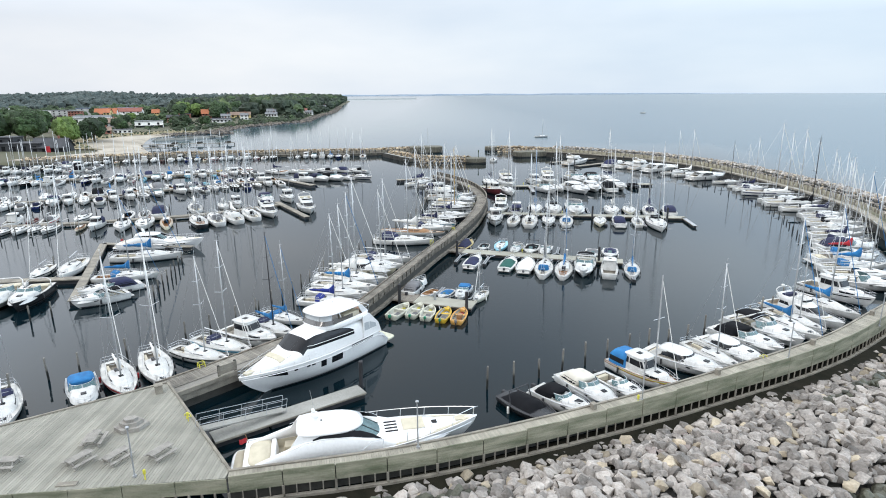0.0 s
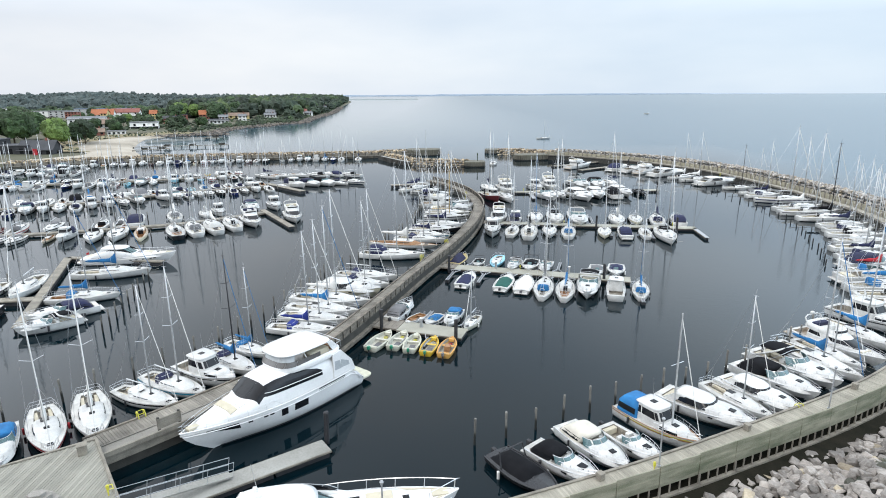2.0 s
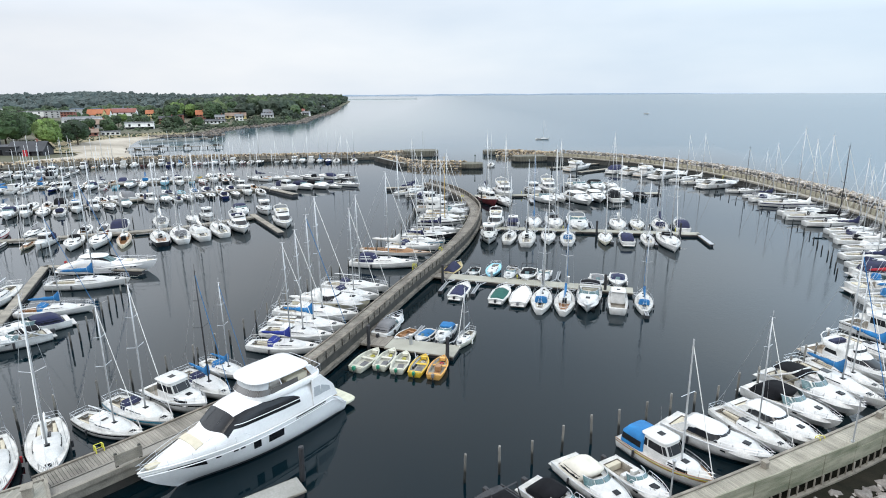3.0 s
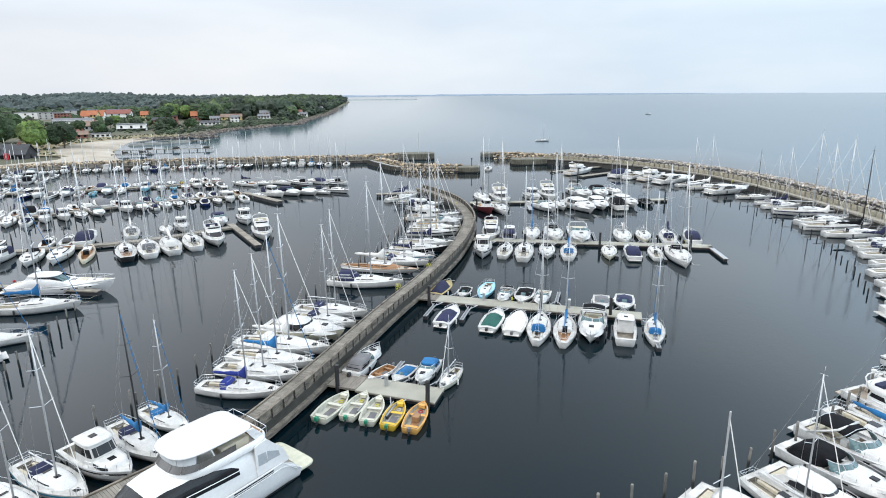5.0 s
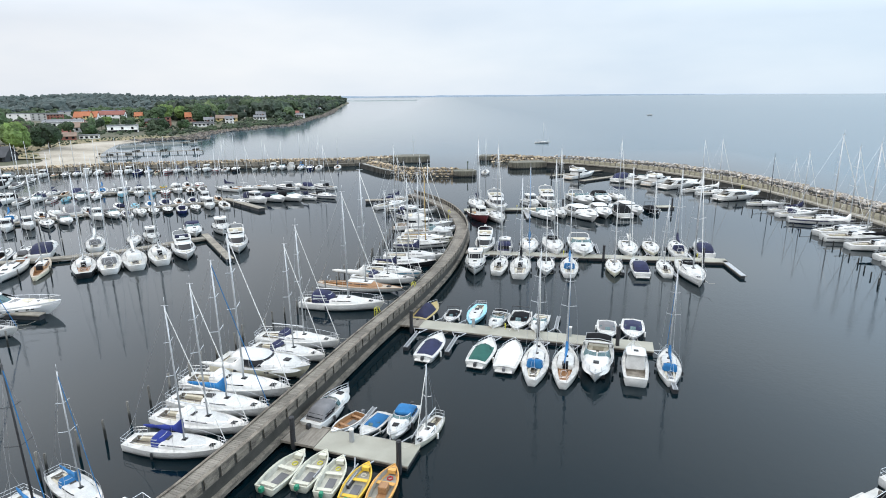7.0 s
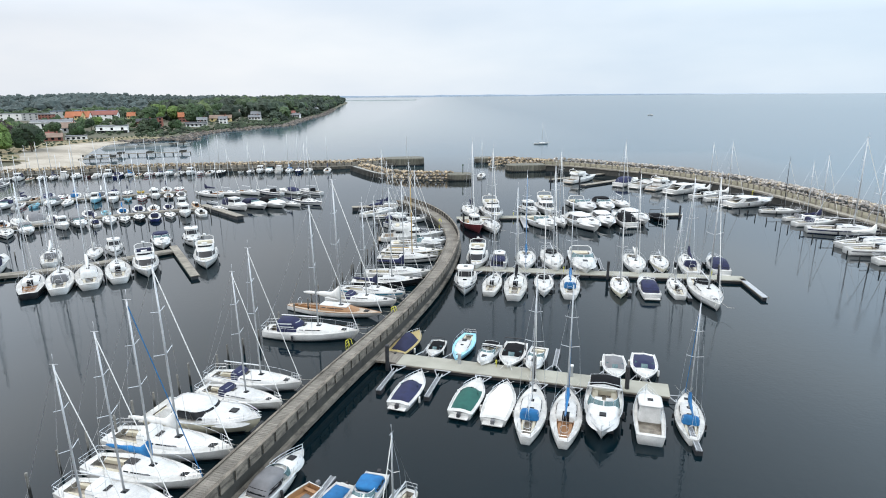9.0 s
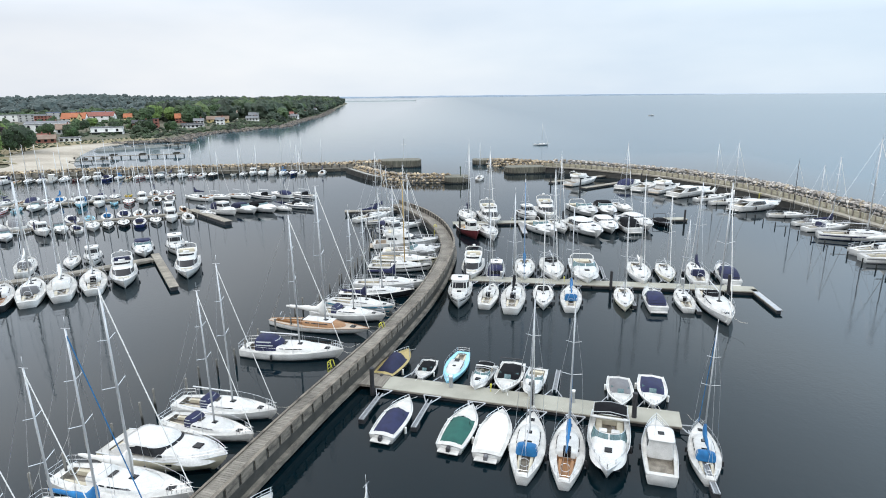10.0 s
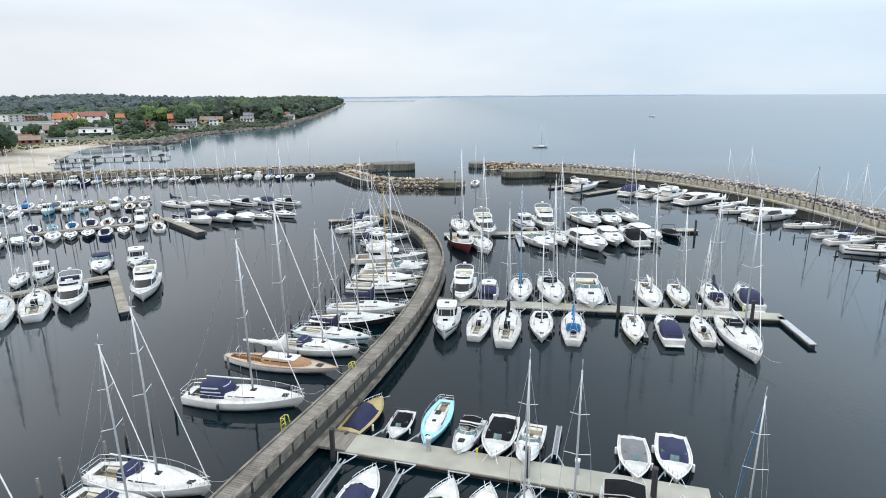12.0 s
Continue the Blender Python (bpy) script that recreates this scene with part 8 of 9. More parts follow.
boat("dinghy", -2.5, 66.5, 73, 4.0, "beside the floating pontoon", hull="ivory")
boat("dinghy", -1.0, 65.8, 79, 3.9, "beside the floating pontoon", hull="ivory")
boat("dinghy", 0.8, 65.1, 75, 3.8, "beside the floating pontoon", hull="yellow")
boat("dinghy", 2.6, 64.7, 75, 4.0, "beside the floating pontoon", hull="orange")
boat("cruiser", -2.7, 74.2, 67, 5.6, "beside the floating pontoon", canopy="grey")
boat("dinghy", -1.1, 72.3, -123, 3.5, "beside the floating pontoon", hull="white", deck="wood")
boat("runabout", 1.0, 72.1, -114, 3.8, "beside the floating pontoon", cover="blue")
boat("cruiser", 3.2, 72.1, -105, 5.0, "beside the floating pontoon", canopy="blue")
boat("sail", 5.3, 71.0, -113, 4.6, "beside the floating pontoon", hull="ivory")
boat("runabout", 5.4, 86.5, 71, 5.6, "beside the floating pontoon", cover="navy")
boat("runabout", 10.5, 85.1, 70, 5.7, "beside the floating pontoon", cover="green")
boat("runabout", 13.0, 84.2, 73, 5.9, "beside the floating pontoon", cover="white")
boat("sail", 15.3, 82.7, 76, 8.2, "beside the floating pontoon", hood="blue", tail="1")
boat("sail", 18.0, 82.0, 75, 8.0, "beside the floating pontoon", cover="blue", deck="well", tail="1")
boat("cruiser", 21.0, 82.3, -107, 8.3, "beside the floating pontoon", bimini="black", folded="1")
boat("cabin", 24.4, 81.7, 74, 6.7, "beside the floating pontoon")
boat("sail", 27.6, 81.7, 73, 7.0, "beside the floating pontoon", cover="blue", hood="blue", tail="1")
boat("runabout", 4.7, 96.3, 67, 5.4, "beside the floating pontoon", cover="navy", hull="wood")
boat("runabout", 7.5, 94.9, -102, 4.2, "beside the floating pontoon", cover="black")
boat("sail", 10.3, 95.2, -105, 6.8, "beside the floating pontoon", hull="lightblue", mast="none")
boat("cruiser", 12.6, 92.9, -110, 4.9, "beside the floating pontoon", bimini="black")
boat("runabout", 15.0, 93.0, -106, 6.0, "beside the floating pontoon", cover="black")
boat("cruiser", 17.1, 91.8, -108, 5.2, "beside the floating pontoon")
boat("runabout", 24.2, 90.3, -103, 5.2, "beside the floating pontoon", cover="grey")
boat("runabout", 26.9, 90.2, -107, 5.8, "beside the floating pontoon", cover="navy")
boat("cabin", 11.3, 115.3, -95, 8.5, "tied to the central pier")
boat("sail", 15.0, 115.4, 77, 8.0, "beside the floating pontoon")
boat("sail", 18.0, 114.5, 79, 9.7, "beside the floating pontoon", cover="black")
boat("sail", 21.7, 114.5, -99, 8.3, "beside the floating pontoon", hood="black")
boat("sail", 25.1, 114.2, 78, 8.4, "beside the floating pontoon", cover="blue", hood="blue")
boat("sail", 31.5, 113.5, -104, 7.8, "beside the floating pontoon", hull="cream")
boat("cruiser", 34.9, 113.0, 82, 6.8, "beside the floating pontoon", canopy="navy")
boat("sail", 38.7, 113.2, 78, 7.4, "beside the floating pontoon")
boat("sail", 41.5, 110.5, -99, 11.3, "beside the floating pontoon", hood="black")
boat("fly", 13.5, 126.4, -96, 10.2, "beside the floating pontoon")
boat("cabin", 16.8, 125.3, 81, 7.0, "beside the floating pontoon", canopy="navy")
boat("sail", 20.9, 126.1, -98, 9.9, "beside the floating pontoon", cover="blue")
boat("sail", 24.9, 125.9, -93, 11.0, "beside the floating pontoon", hood="black")
boat("cruiser", 29.1, 124.2, -97, 11, "beside the floating pontoon")
boat("sail", 36.7, 123.7, -101, 10.1, "beside the floating pontoon", cover="white")
boat("sail", 40.5, 124.0, -103, 8.4, "beside the floating pontoon", hull="cream")
boat("sail", 44.5, 123.4, 76, 9.5, "beside the floating pontoon", hood="navy", cover="navy")
boat("cruiser", 48.3, 122.7, 78, 7.5, "beside the floating pontoon", canopy="navy")
boat("fishing", 14.1, 150.8, -76, 9.8, "beside the floating pontoon")
boat("sail", 14.4, 164.3, -86, 11.5, "beside the floating pontoon", cover="navy")
boat("fly", 18.8, 161.4, -85, 13, "beside the floating pontoon")
boat("sail", 17.5, 150.2, -82, 11.4, "beside the floating pontoon")
boat("cruiser", 27.5, 151.8, -71, 10.6, "beside the floating pontoon")
boat("sail", 31.2, 154.2, -86, 10.3, "beside the floating pontoon")
boat("cruiser", 35.5, 151.4, -75, 12.5, "beside the floating pontoon", hard="1")
boat("cruiser", 40.1, 153.8, -89, 11, "beside the floating pontoon", hard="1")
boat("cruiser", 43.9, 154.4, 95, 9.6, "beside the floating pontoon", canopy="black")
boat("cruiser", 46.8, 156.1, -78, 11, "beside the floating pontoon", hard="1")
boat("runabout", 52.1, 157.1, -89, 7, "beside the floating pontoon", cover="black", hull="black")
boat("cabin", 26.9, 164.6, -77, 8.5, "beside the floating pontoon")
boat("fly", 30.9, 165.9, -91, 13, "beside the floating pontoon")
boat("cruiser", 39.5, 168.8, -81, 12, "beside the floating pontoon")
boat("cruiser", 44.2, 169.1, -89, 11, "beside the floating pontoon", canopy="black")
boat("sail", 48.8, 171.7, -86, 10.6, "beside the floating pontoon")
boat("fly", 49.0, 210.7, 39, 12.6, "tied to the outer boardwalk", far=True)
boat("cruiser", 60.2, 203.8, 45, 11, "tied to the outer boardwalk", far=True, canopy="navy")
boat("cruiser", 63.9, 200.2, 40, 11, "tied to the outer boardwalk", far=True)
boat("fly", 67.6, 196.6, 38, 12, "tied to the outer boardwalk", far=True)
boat("cruiser", 71.4, 190.2, 25, 13, "tied to the outer boardwalk", far=True, hard="1")
boat("sail", 73.2, 183.0, 18, 9.5, "tied to the outer boardwalk", far=True, cover="white")
boat("sail", 75.2, 177.8, 8, 10.0, "tied to the outer boardwalk", cover="white")
boat("cruiser", 78.0, 171.2, 14, 12, "tied to the outer boardwalk", hard="1")
boat("sail", 80.0, 162.7, -8, 8.2, "tied to the outer boardwalk", mast="black")
boat("sail", 80.6, 155.4, 5, 8.2, "tied to the outer boardwalk", hood="grey")
boat("sail", 80.4, 151.0, 9, 9.6, "tied to the outer boardwalk", cover="navy", hood="navy")
boat("sail", 81.4, 143.7, -17, 13.0, "tied to the outer boardwalk", stripe="navy")
boat("sail", 79.3, 135.0, 10, 11.6, "tied to the outer boardwalk", cover="white")
boat("sail", 78.8, 130.0, -3, 12.6, "tied to the outer boardwalk", stripe="grey")
boat("sail", 78.5, 124.3, -2, 11.2, "tied to the outer boardwalk", mast="black", cover="black")
boat("sail", 77.9, 118.0, 1, 9.8, "tied to the outer boardwalk", cover="navy")
boat("sail", 76.4, 114.3, -4, 9.0, "tied to the outer boardwalk", hood="navy")
boat("sail", 75.0, 110.1, -8, 10.0, "tied to the outer boardwalk", hood="black")
boat("sail", 73.2, 105.8, -2, 9.6, "tied to the outer boardwalk", cover="white", hood="white")
boat("sail", 69.6, 101.3, -2, 9.6, "tied to the outer boardwalk")
boat("sail", 67.4, 96.7, 0, 9.4, "tied to the outer boardwalk", cover="navy", hood="navy")
boat("cruiser", 65.2, 92.0, -2, 9.2, "tied to the outer boardwalk", canopy="navy")
boat("sail", 62.8, 88.8, 2, 9.2, "tied to the outer boardwalk", cover="red", hood="blue")
boat("cruiser", 60.5, 85.4, -3, 9.6, "tied to the outer boardwalk")
boat("sail", 59.4, 82.0, 0, 10.2, "tied to the outer boardwalk", cover="blue", hood="blue")
boat("sail", 58.2, 78.2, -10, 10.0, "tied to the outer boardwalk")
boat("cruiser", 54.9, 74.1, -33, 8.8, "tied to the outer boardwalk")
boat("cabin", 49.3, 70.3, -66, 8.8, "tied to the outer boardwalk")
boat("sail", 45.4, 66.7, -72, 9.0, "tied to the outer boardwalk", cover="blue")
boat("fly", 41.4, 63.8, -70, 9.3, "tied to the outer boardwalk", canopy="navy")
boat("sail", 39.4, 62.2, -70, 7.4, "tied to the outer boardwalk")
boat("sail", 37.4, 60.8, -70, 9.0, "tied to the outer boardwalk", cover="blue")
boat("cruiser", 34.3, 58.9, -65, 8.4, "tied to the outer boardwalk", bimini="black")
boat("cruiser", 31.3, 56.7, -62, 7.6, "tied to the outer boardwalk", canopy="black")
boat("cruiser", 28.5, 54.1, -62, 7.2, "tied to the outer boardwalk", hard="1")
boat("sail", 26.4, 53.5, -66, 7.0, "tied to the outer boardwalk")
boat("cruiser", 23.0, 51.8, -50, 7.7, "tied to the outer boardwalk", hard="1")
boat("trawl", 18.4, 49.5, -59, 7.3, "tied to the outer boardwalk", canopy="blue")
boat("cruiser", 15.6, 47.2, -60, 5.4, "tied to the outer boardwalk")
boat("cruiser", 12.9, 46.9, -62, 6.7, "tied to the outer boardwalk", canopy="beige")
boat("cruiser", 10.3, 44.9, -50, 5.8, "tied to the outer boardwalk", canopy="black")
boat("runabout", 7.6, 44.0, -55, 6.2, "tied to the outer boardwalk", cover="black", hull="black")
boat("cruiser", -50.8, 71.4, -76, 9.4, "in the western basin", hull="black")
boat("cruiser", -54.2, 71.4, -71, 9.7, "in the western basin")
boat("sail", -56.7, 82.7, -77, 7.6, "in the western basin", stripe="black")
boat("sail", -53.1, 84.0, -75, 10.5, "in the western basin")
boat("sail", -45.2, 90.4, 9, 10.6, "in the western basin", cover="blue")
boat("sail", -43.3, 80.2, 12, 8.6, "in the western basin", cover="blue", hood="blue", deck="well")
boat("cruiser", -42.4, 74.4, -137, 7.4, "in the western basin", canopy="navy")
boat("cruiser", -41.6, 70.7, -133, 6.4, "in the western basin", bimini="black")
boat("sail", -47.7, 116.5, 120, 10.5, "at the western pontoon", hull="black", deck="well")
boat("sail", -44.9, 118.4, 119, 11.0, "at the western pontoon", hood="grey")
boat("sail", -42.1, 120.3, 121, 11.2, "at the western pontoon", hood="white", cover="white")
boat("sail", -39.3, 122.8, 120, 10.8, "at the western pontoon")
boat("sail", -54.0, 130.6, 118, 9.6, "at the western pontoon", hood="grey", cover="white")
boat("sail", -48.4, 132.8, -62, 7.6, "at the western pontoon", cover="white")
boat("cabin", -46.0, 134.4, -60, 7.4, "at the western pontoon")
boat("fly", -36.0, 124.6, -62, 11, "in the western basin", canopy="navy")
boat("fly", -28.7, 128.8, -69, 11.2, "in the western basin")
boat("cruiser", -40.6, 139.6, -62, 8.8, "in the western basin", canopy="navy")
boat("cabin", -35.9, 141.1, -65, 8.5, "in the western basin")

# ---- crowded rows of the western basin ----
rb = random.Random(21)


def row_boat(x, y, heading, where, group, plain=False, size=None):
    q = rb.random()
    L = rb.uniform(*(size or (7.0, 9.2)))
    if q < 0.68:
        o = rb.choice(({}, {"deck": "well"}, {"cover": "blue", "hood": "blue"}, {"cover": "white", "hood": "grey"}, {"cover": "navy", "deck": "well"}, {"hood": "navy", "cover": "navy"}, {"hood": "black", "deck": "well"},
                       {"stripe": "navy", "cover": "navy"}, {"hood": "white"}, {"hull": "cream", "deck": "wood"}, {"stripe": "red", "hood": "grey"}, {"hull": "navy", "hood": "navy"}, {"hull": "black", "deck": "well"}, {"stripe": "black", "deck": "well"}, {"hood": "grey", "stripe": "black"}))
        if plain:
            o = {**o, "plain": 1}
        boat("sail", x, y, heading, L, where, group, True, **o)
    elif q < 0.82:
        boat("cabin", x, y, heading, min(L, 7.0), where, group, True, **rb.choice(({}, {"canopy": "navy"}, {"canopy": "black"}, {})))
    elif q < 0.95:
        boat("cruiser", x, y, heading, L, where, group, True, **rb.choice(({}, {"canopy": "navy"}, {"canopy": "black"}, {"canopy": "grey"})))
    else:
        boat("dinghy", x, y, heading, 4.2, where, group, True, **rb.choice(({"hull": "white"}, {"hull": "yellow"}, {"hull": "lightblue"}, {"hull": "red"})))


def fill_row(line, side, step, gap, where, group, skip=0.06, pile_at=9.5, size=None):
    for x, y, h in even(spline(line, 2), step):
        if rb.random() < skip:
            continue
        d = side * (gap + 4.2 + rb.uniform(-0.4, 0.3))
        px, py = x - math.sin(h) * d, y + math.cos(h) * d
        if math.dist((px, py), (-77.6, 184.5)) < 3.6:
            continue
        out = math.degrees(h) + 90 * side
        row_boat(px, py, out + rb.choice((0, 0, 180)) + rb.uniform(-3, 3), where, group, abs(pile_at) != 9.5, size)
        if pile_at:
            e = side * pile_at
            pile(x - math.sin(h) * e + math.cos(h) * step / 2, y + math.cos(h) * e + math.sin(h) * step / 2, rb.choice((1.6, 1.9)))


fill_row(WEST_A[:2] + [(-66, 117.4)], -1, 2.6, 0.2, "at the western pontoon", "boats at the western pontoon", 0.06, 9.5, (5.8, 8.0))
fill_row([(-63, 118.2), (-53.8, 121.8)], -1, 3.9, 1.6, "at the western pontoon", "boats at the western pontoon", 0.0, 9.5, (9.6, 11.2))
fill_row(WEST_A[:-2] + [(-55, 121.4)], 1, 3.0, 0.9, "at the western pontoon", "boats at the western pontoon", 0.25)
fill_row(WEST_B, -1, 3.0, 0.9, "at the middle pontoon", "boats at the middle pontoon", 0.08, 9.6)
fill_row(WEST_B, 1, 3.0, 0.9, "at the middle pontoon", "boats at the middle pontoon", 0.12, 9.6)
fill_row(WEST_C, -1, 3.1, 0.9, "at the far pontoon", "boats at the far pontoon", 0.08, 0)
fill_row(WEST_C, 1, 3.1, 0.9, "at the far pontoon", "boats at the far pontoon", 0.1, 0)
fill_row([(-140, 221), (-125, 226), (-100, 234), (-60, 240), (-30, 243)], -1, 3.2, 0.2, "along the western breakwater", "boats along the western breakwater", 0.03, 10.0)
fill_row([(-160, 190), (-140, 200), (-118, 206)], -1, 3.2, 0.6, "by the club house", "boats by the club house", 0.05, 0)
fill_row([(-160, 190), (-140, 200), (-118, 206)], 1, 3.2, 0.6, "by the club house", "boats by the club house", 0.05, 0)
# boats at the end pier of the middle pontoon
for n, ax, ay, bx, by, head in ((6, -42.5, 170.6, -23.5, 177.8, -38), (6, -52.5, 191.6, -27, 194, 148)):
    for i in range(n):
        f = i / (n - 1)
        kind = rb.choice(("sail", "sail", "sail", "cruiser", "cabin"))
        o = rb.choice(({}, {"canopy": "navy"}, {"canopy": "black"})) if kind != "sail" else rb.choice(({"deck": "well"}, {"cover": "navy", "deck": "well"}, {"hood": "navy"}, {"stripe": "black"}, {"hood": "black", "stripe": "navy"}))
        boat(kind, ax + (bx - ax) * f, ay + (by - ay) * f + rb.uniform(-0.6, 0.6), head + rb.uniform(-5, 5) + rb.choice((0, 0, 180)), rb.uniform(7.0, 9.6), "at the end pier", "boats at the end pier", True, **o)
boat("cabin", -77.2, 183.4, -66, 6.8, "by the far pontoon", "moored boats", True, hull="lightblue", canopy="blue")

# ---- mooring piles ----
for x, y, h in even(offset(PIER, 12.6), 2.3):
    if 66 < y < 156:
        pile(x + random.uniform(-0.6, 0.6), y, random.choice((1.7, 2.0, 2.2)))
for x, y, h in even(offset([p for p in RING if 2 < p[0] and p[1] < 62], 8.7), 2.6):
    if x > 2:
        pile(x, y + random.uniform(-0.3, 0.3), random.choice((1.9, 2.2, 2.4)))
for x, y, h in even(offset([p for p in RING if p[1] > 62 and p[0] > 46 and p[1] < 200], 13.0), 3.5):
    if 92 < y < 186:
        pile(x + random.uniform(-0.4, 0.4), y, random.choice((0.8, 1.0)))
for i in range(9):
    f = i / 8
    pile(-35.3 - 3.6 * f, 70 + 18 * f, 1.9)
for p in ((-36.4, 47.5), (-35.2, 50.6), (-33.0, 51.7), (-30.2, 54.8), (-28.4, 56.6), (-26.2, 58.9), (-24.4, 61), (-22.5, 63.6), (-21, 66)):
    pile(*p, 2.2)
for p in ((-46.5, 65), (-44.8, 66.2), (-57, 86), (-60, 70), (-52, 66)):
    pile(*p, 1.9)

# ---- boats out in the fairway ----
boat("sail", 20.5, 222, 80, 8.0, "motoring out through the harbour mouth", "boats under way")
boat("sail", 58, 338, 5, 7.5, "out on the open sea", "boats under way")
boat("cruiser", 233, 687, 0, 6.0, "far out on the open sea", "boats under way", True)

# ---- fingers of the pontoons ----
for x, y, hd, ln in ((4.0, 91.2, -106, 5), (8.2, 90.0, -106, 5), (11.9, 88.9, -106, 5), (16.7, 87.4, -106, 6), (19.6, 86.6, -106, 6), (22.6, 85.8, -106, 6), (6.2, 93.1, 74, 4), (8.9, 92.4, 74, 4), (13.6, 91.0, 74, 5),
                     (16.0, 90.4, 74, 5), (18.4, 89.7, 74, 5), (22.8, 88.4, 74, 5), (25.6, 87.6, 74, 5)):
    finger(x, y, hd, ln)
for x, y, hd, ln in ((13.2, 121.3, -99, 7), (16.6, 120.8, -99, 7), (20.0, 120.2, -99, 7), (23.4, 119.7, -99, 7), (26.8, 119.1, -99, 7), (33.2, 118.1, -99, 7), (36.8, 117.5, -99, 7), (40.2, 116.9, -99, 8),
                     (15.0, 123.3, 81, 7), (19.0, 122.6, 81, 7), (22.9, 122.0, 81, 7), (27.0, 121.4, 81, 7), (31.2, 120.7, 81, 7), (38.7, 119.5, 81, 7), (42.5, 118.8, 81, 7), (46.4, 118.2, 81, 7)):
    finger(x, y, hd, ln)
for x, y, hd, ln in ((-1.2, 69.9 - 1.6, -108, 3), (0.9, 67.6, -108, 3), (-0.4, 70.8, 72, 4), (1.8, 70.1, 72, 4), (4.0, 69.3, 72, 4)):
    finger(x, y, hd, ln)
finger(27.9, 85.0, -100, 8, 0.7)


# ---- furniture of the plaza ----
def picnic_table(x, y, heading):
    m = pose(x, y, DECK_Z, 0, 0, heading) @ Matrix.Scale(0.8, 4)
    if "table" in CACHE:
        return copy_thing(CACHE["table"], m @ Matrix.Scale(1 / 0.8, 4))
    root = thing("picnic_table", "weathered grey wooden picnic table with two benches on the deck", "picnic table", "picnic tables", m)
    part("tabletop", boxes(*[(-1.0, 1.0, -0.36 + i * 0.15, -0.23 + i * 0.15, 0.71, 0.75) for i in range(5)]), PALEWOOD, root)
    for s in (1, -1):
        part("bench", boxes((-1.0, 1.0, s * 0.72 - 0.14, s * 0.72 - 0.01, 0.42, 0.46), (-1.0, 1.0, s * 0.72 + 0.01, s * 0.72 + 0.14, 0.42, 0.46)), PALEWOOD, root)
    for q in (-0.75, 0.75):
        part("cross_beam", boxes((q - 0.03, q + 0.03, -0.85, 0.85, 0.34, 0.42)), PALEWOOD, root)
        for s in (1, -1):
            part("leg", tube(bmesh.new(), [(q, s * 0.62, 0), (q, s * 0.22, 0.72)], 0.05, 4), PALEWOOD, root)
    CACHE["table"] = root
    return root


for x, y, hd in ((-23.4, 37.6, 100), (-23.0, 35.3, 62), (-20.8, 35.6, 62), (-18.1, 36.0, 62), (-27.6, 35.0, 5)):
    picnic_table(x, y, hd)
hexa = thing("seating_stack", "stepped wooden seating platform on the deck", "seating", m=pose(-21.8, 39.5, DECK_Z, 0, 0, 20))
for i, (r, z0, z1) in enumerate(((0.85, 0, 0.3), (0.58, 0.3, 0.58), (0.36, 0.58, 0.8))):
    part("step", loft(bmesh.new(), [[(r * 1.35 * math.cos(1.047 * j), r * math.sin(1.047 * j), z) for j in range(6)] for z in (z0, z1)]), PALEWOOD, hexa)
part_box = thing("utility_hatch", "flat grey hatch cover lying on the plaza deck", "hatch", m=pose(-22.6, 33.2, DECK_Z, 0, 0, 6))
part("lid", soft_box(-0.6, 0.6, -0.2, 0.2, 0, 0.08, 0.02), TIMBER, part_box)


def lamp_post(x, y, z=DECK_Z, height=3.4):
    m = pose(x, y, z)
    if "lamp" in CACHE:
        return copy_thing(CACHE["lamp"], m)
    root = thing("lamp_post", "slim grey lamp post standing on the boardwalk edge", "lamp post", "lamp posts", m)
    part("pole", tube(bmesh.new(), [(0, 0, 0), (0, 0, height)], 0.055, 7, 0.045), GALV, root)
    part("base_plate", tube(bmesh.new(), [(0, 0, 0), (0, 0, 0.12)], 0.12, 8), GALV, root)
    part("head", House([(height - 0.05, -0.08, 0.08, 0.08, 1, 1), (height + 0.08, -0.12, 0.12, 0.12, 1, 1), (height + 0.14, -0.08, 0.08, 0.08, 1, 1)], n=12).body(), GALV, root)
    CACHE["lamp"] = root
    return root


lamp_post(-18.8, 33.9)
for x, y in ((-1.2, 36.7), (15.9, 42.7), (31.2, 49.6), (44.6, 56.9), (58, 68.2), (68.6, 82), (76.5, 97.5)):
    lamp_post(x, y)


def ladder(x, y, heading, top=DECK_Z + 0.1):
    m = pose(x, y, 0, 0, 0, heading)
    if "ladder" in CACHE:
        return copy_thing(CACHE["ladder"], m)
    root = thing("safety_ladder", "bright yellow steel safety ladder at the quay edge", "ladder", "safety ladders", m)
    for s in (-0.25, 0.25):
        part("stile", tubes([[(0.05, s, -0.6), (0.05, s, top), (-0.25, s, top + 0.05), (-0.4, s, top - 0.5)]], 0.04, 6), YELLOW, root)
    for i in range(8):
        part("rung", tubes([[(0.05, -0.25, -0.3 + i * 0.33), (0.05, 0.25, -0.3 + i * 0.33)]], 0.025, 5), YELLOW, root)
    CACHE["ladder"] = root
    return root


for x, y, hd in ((-18.3, 41.0, 38), (-21.0, 49.9, 138), (29.2, 50.2, 115), (-1.1, 93.6, 160), (2.6, 102.6, 160), (7.7, 150, 190), (-33, 38.6, 125), (82.9, 180, 170)):
    ladder(x, y, hd)


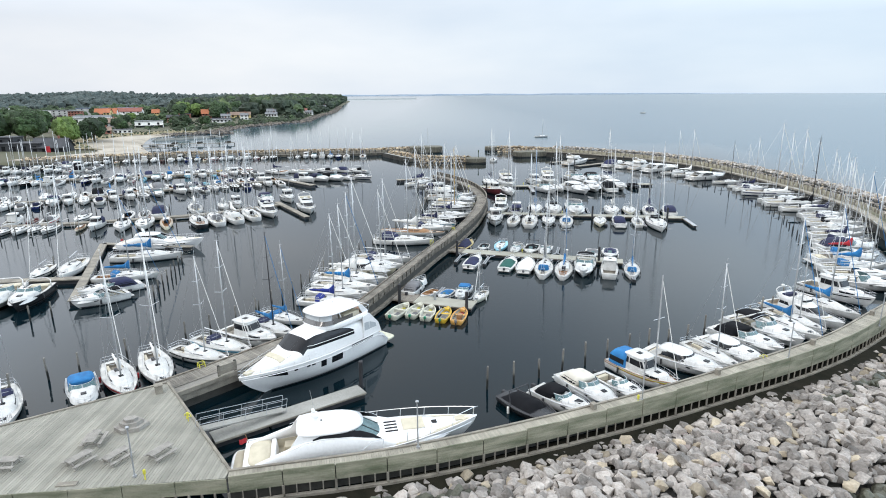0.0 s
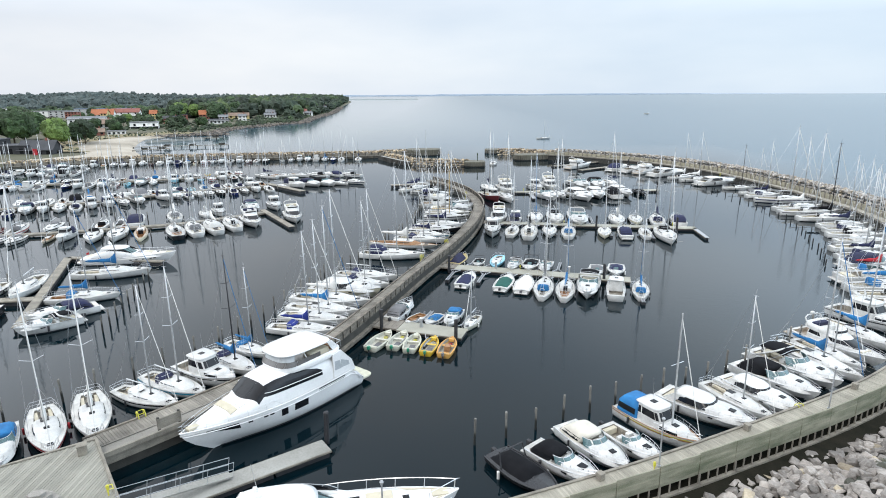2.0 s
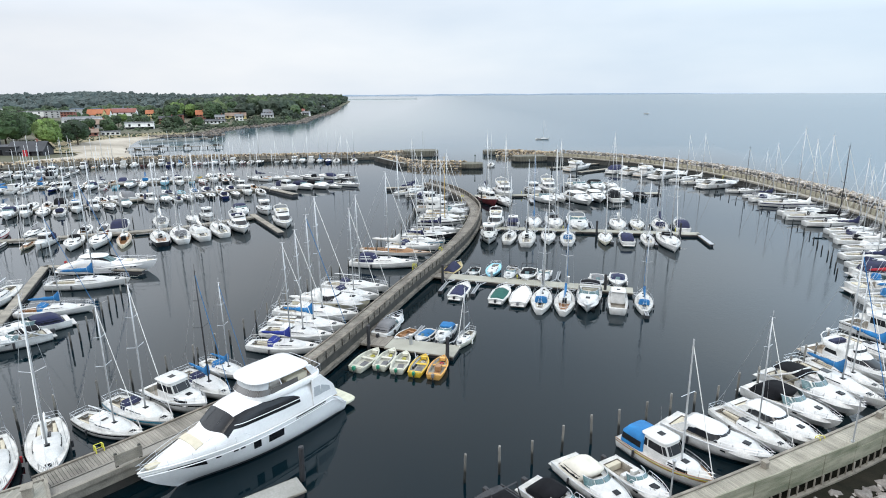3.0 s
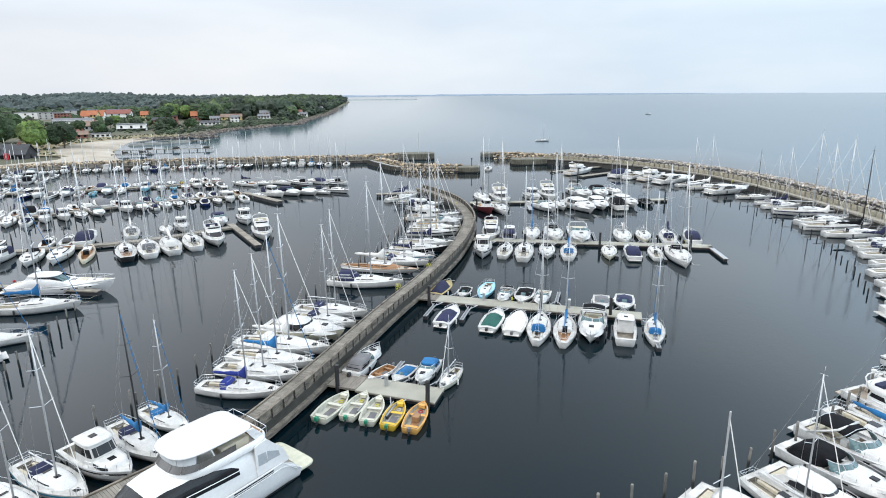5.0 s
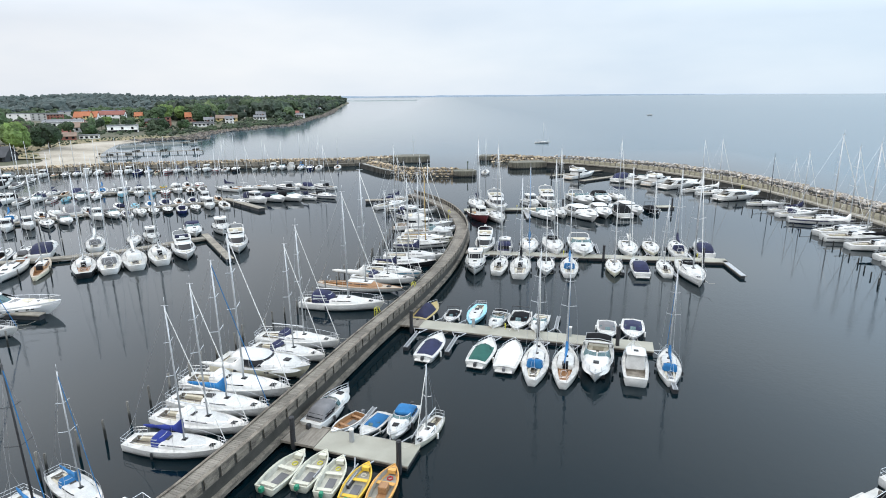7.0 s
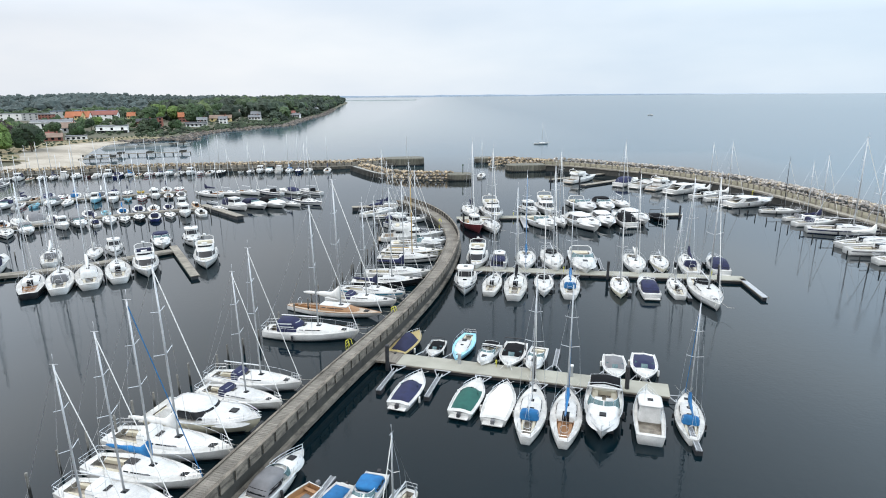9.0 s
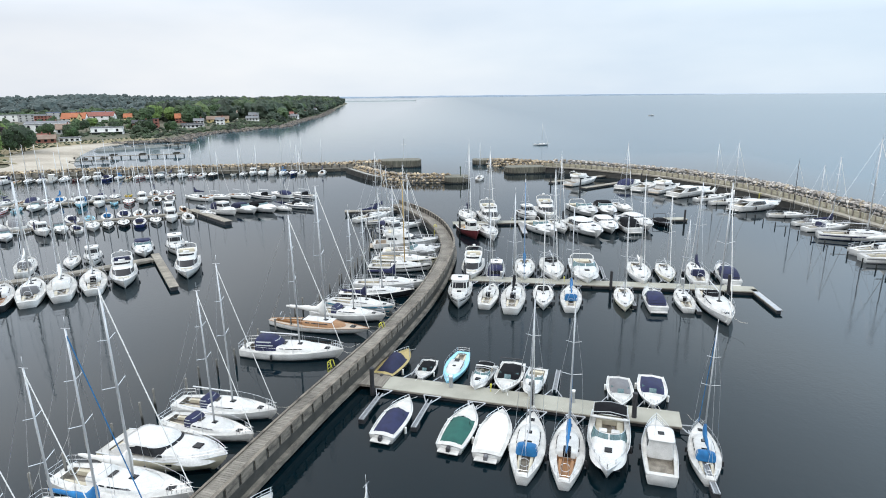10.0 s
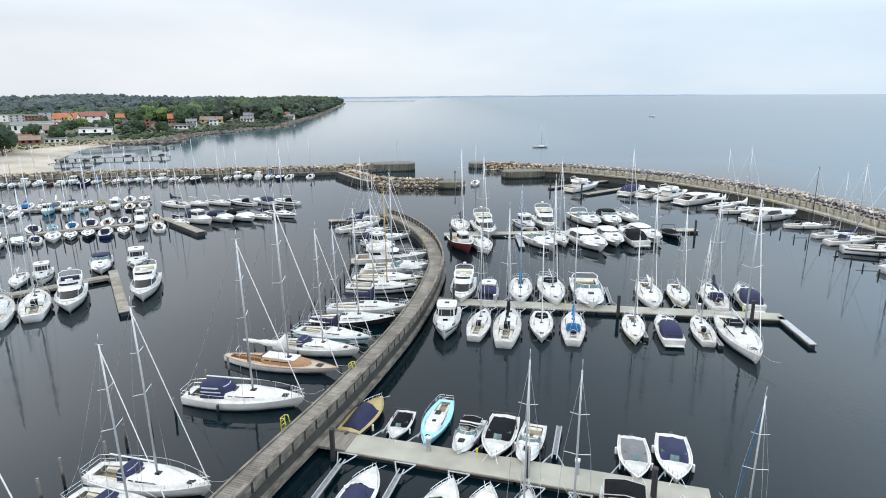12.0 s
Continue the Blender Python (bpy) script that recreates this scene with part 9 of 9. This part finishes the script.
def life_ring_post(x, y, z=DECK_Z):
    m = pose(x, y, z)
    if "ring" in CACHE:
        return copy_thing(CACHE["ring"], m)
    root = thing("life_ring_post", "yellow life-saving post at the deck edge", "safety post", "life-saving posts", m)
    part("post", boxes((-0.03, 0.03, -0.03, 0.03, 0, 0.75)), YELLOW, root)
    part("case", soft_box(-0.08, 0.08, -0.06, 0.06, 0.4, 0.72, 0.03), YELLOW, root)
    CACHE["ring"] = root
    return root


life_ring_post(-18.1, 40.3)
life_ring_post(-18.0, 33.6)
life_ring_post(15.4, 42.2)
for p in ((13.2, 90.5), (25.5, 120.4), (45.5, 118.0), (23.0, 159.6)):
    life_ring_post(*p, 0.5)


def bollard(x, y, z, s=1.0):
    root = thing("mooring_block", "squat weathered timber mooring block at the pier edge", "bollard", "mooring blocks", pose(x, y, z, 0, 0, 30))
    part("block", soft_box(-0.35 * s, 0.35 * s, -0.35 * s, 0.35 * s, 0, 0.8 * s, 0.05), TIMBER, root)
    part("cap", soft_box(-0.4 * s, 0.4 * s, -0.4 * s, 0.4 * s, 0.8 * s, 0.9 * s, 0.03), TIMBER, root)


bollard(-22.2, 44.6, DECK_Z, 0.8)
for x, y, h in even(offset(RING, -0.45), 13.0):
    if 9 < x < 70 and y < 100:
        bollard(x, y, DECK_Z, 0.55)


def pedestal(x, y, heading):
    m = pose(x, y, 0.5, 0, 0, heading)
    if "ped" in CACHE:
        return copy_thing(CACHE["ped"], m)
    root = thing("power_pedestal", "slim grey power and water pedestal on a pontoon", "pedestal", "power pedestals", m)
    part("column", soft_box(-0.14, 0.14, -0.14, 0.14, 0, 0.95, 0.03), GALV, root)
    part("cap", soft_box(-0.17, 0.17, -0.17, 0.17, 0.95, 1.08, 0.03), CLOTH["white"], root)
    CACHE["ped"] = root
    return root


for x, y in ((-0.3, 69.6), (9.8, 91.4), (19.8, 88.6), (17.2, 121.9), (27, 120.2), (40.5, 118.1)):
    pedestal(x, y, -17)
# mast and bird board at the western pier head
beacon = thing("beacon", "slim navigation mast on the western pier head", "beacon", m=pose(-4.5, 256, 2.6))
part("pole", tubes([[(0, 0, 0), (0, 0, 7.5)]], 0.1, 6), ALU, beacon)
part("yard", tubes([[(-0.9, 0, 5.2), (0.9, 0, 5.2)]], 0.05, 5), ALU, beacon)
beacon2 = thing("beacon", "small green light beacon on the spur tip", "beacon", m=pose(14.5, 216.5, 1.9))
part("pole", tubes([[(0, 0, 0), (0, 0, 2.2)]], 0.12, 6), LEAF["dark"], beacon2)
part("lantern", soft_box(-0.2, 0.2, -0.2, 0.2, 2.2, 2.7, 0.05), LEAF["dark"], beacon2)

# ---- boulders, nearest as parts, the rest joined ----
rg = random.Random(11)
spots = rock_bank(NEAR_LINE, lambda x: -1.9 - 1.3 * min(1.0, max(0.0, (x - 4) / 30)), -17.5, 2.1, 0.88, 0.58, rg)
near = [p for p in spots if 2 < p[0] < 34 and 33 < p[1] < 50 and p[2] > 0.2]
near.sort(key=lambda p: abs(p[0] - 18) + abs(p[1] - 38))
chosen = set(id(p) for p in near[:150])
for p in near[:150]:
    ob = new("rock", ROCK_SHAPES[rg.randrange(len(ROCK_SHAPES))])
    ob.parent = near_bank
    ob.matrix_basis = rock_pose(rg, *p)
spots = [p for p in spots if id(p) not in chosen]
wet = [p for p in spots if p[2] < 0.75 + 0.55 * min(1.0, max(0.0, (p[0] - 17) / 8)) + 0.4 * noise.noise((p[0] * 0.3, p[1] * 0.3, 3.0)) and p[1] < 29 + (p[0] + 30) * 0.16 + max(0.0, p[0] - 20) * 0.45]
rest = [rock_pose(rg, *p) for p in spots if p not in wet]
joined_rocks("boulders", [m for i, m in enumerate(rest) if i % 13], near_bank, ROCKS, rg)
joined_rocks("boulders", rest[::13], near_bank, ROCKS_TAN, rg)
joined_rocks("boulders", [rock_pose(rg, *p) for p in wet], near_bank, mat("wet_weedy_rocks", (0.085, 0.082, 0.06), (0.024, 0.028, 0.016), 0.6, 0.6, 6.0, 0.05, island=0.4), rg)
rest = [rock_pose(rg, *p) for p in rock_bank(FAR_LINE, -2.9, -11, 3.6, 0.74, 0.6, rg)]
joined_rocks("boulders", [m for i, m in enumerate(rest) if i % 5], far_bank, mat("pale_breakwater_rocks", (0.41, 0.38, 0.345), (0.17, 0.155, 0.138), 0.9, 0.6, 6.0, 0.05, island=0.42), rg)
joined_rocks("boulders", rest[::5], far_bank, ROCKS_TAN, rg)
rest = [rock_pose(rg, *p) for p in rock_bank(WEST_LINE, 3.2, 10.5, 2.5, 0.85, 0.78, rg)]
joined_rocks("boulders", [m for i, m in enumerate(rest) if i % 5], west_bank, GOLDEN, rg)
joined_rocks("boulders", rest[::5], west_bank, ROCKS, rg)
rest = [rock_pose(rg, *p) for p in rock_bank(SPUR, 0.0, 5.5, 2.3, 0.9, 0.72, rg)]
joined_rocks("boulders", [m for i, m in enumerate(rest) if i % 5], west_bank, GOLDEN, rg)
joined_rocks("boulders", rest[::5], west_bank, ROCKS, rg)
rest = [rock_pose(rg, *p) for p in rock_bank(EHEAD, 3.0, -6.5, 2.4, 0.9, 0.8, rg)]
joined_rocks("boulders", [m for i, m in enumerate(rest) if i % 5], far_bank, GOLDEN, rg)
joined_rocks("boulders", rest[::5], far_bank, ROCKS, rg)
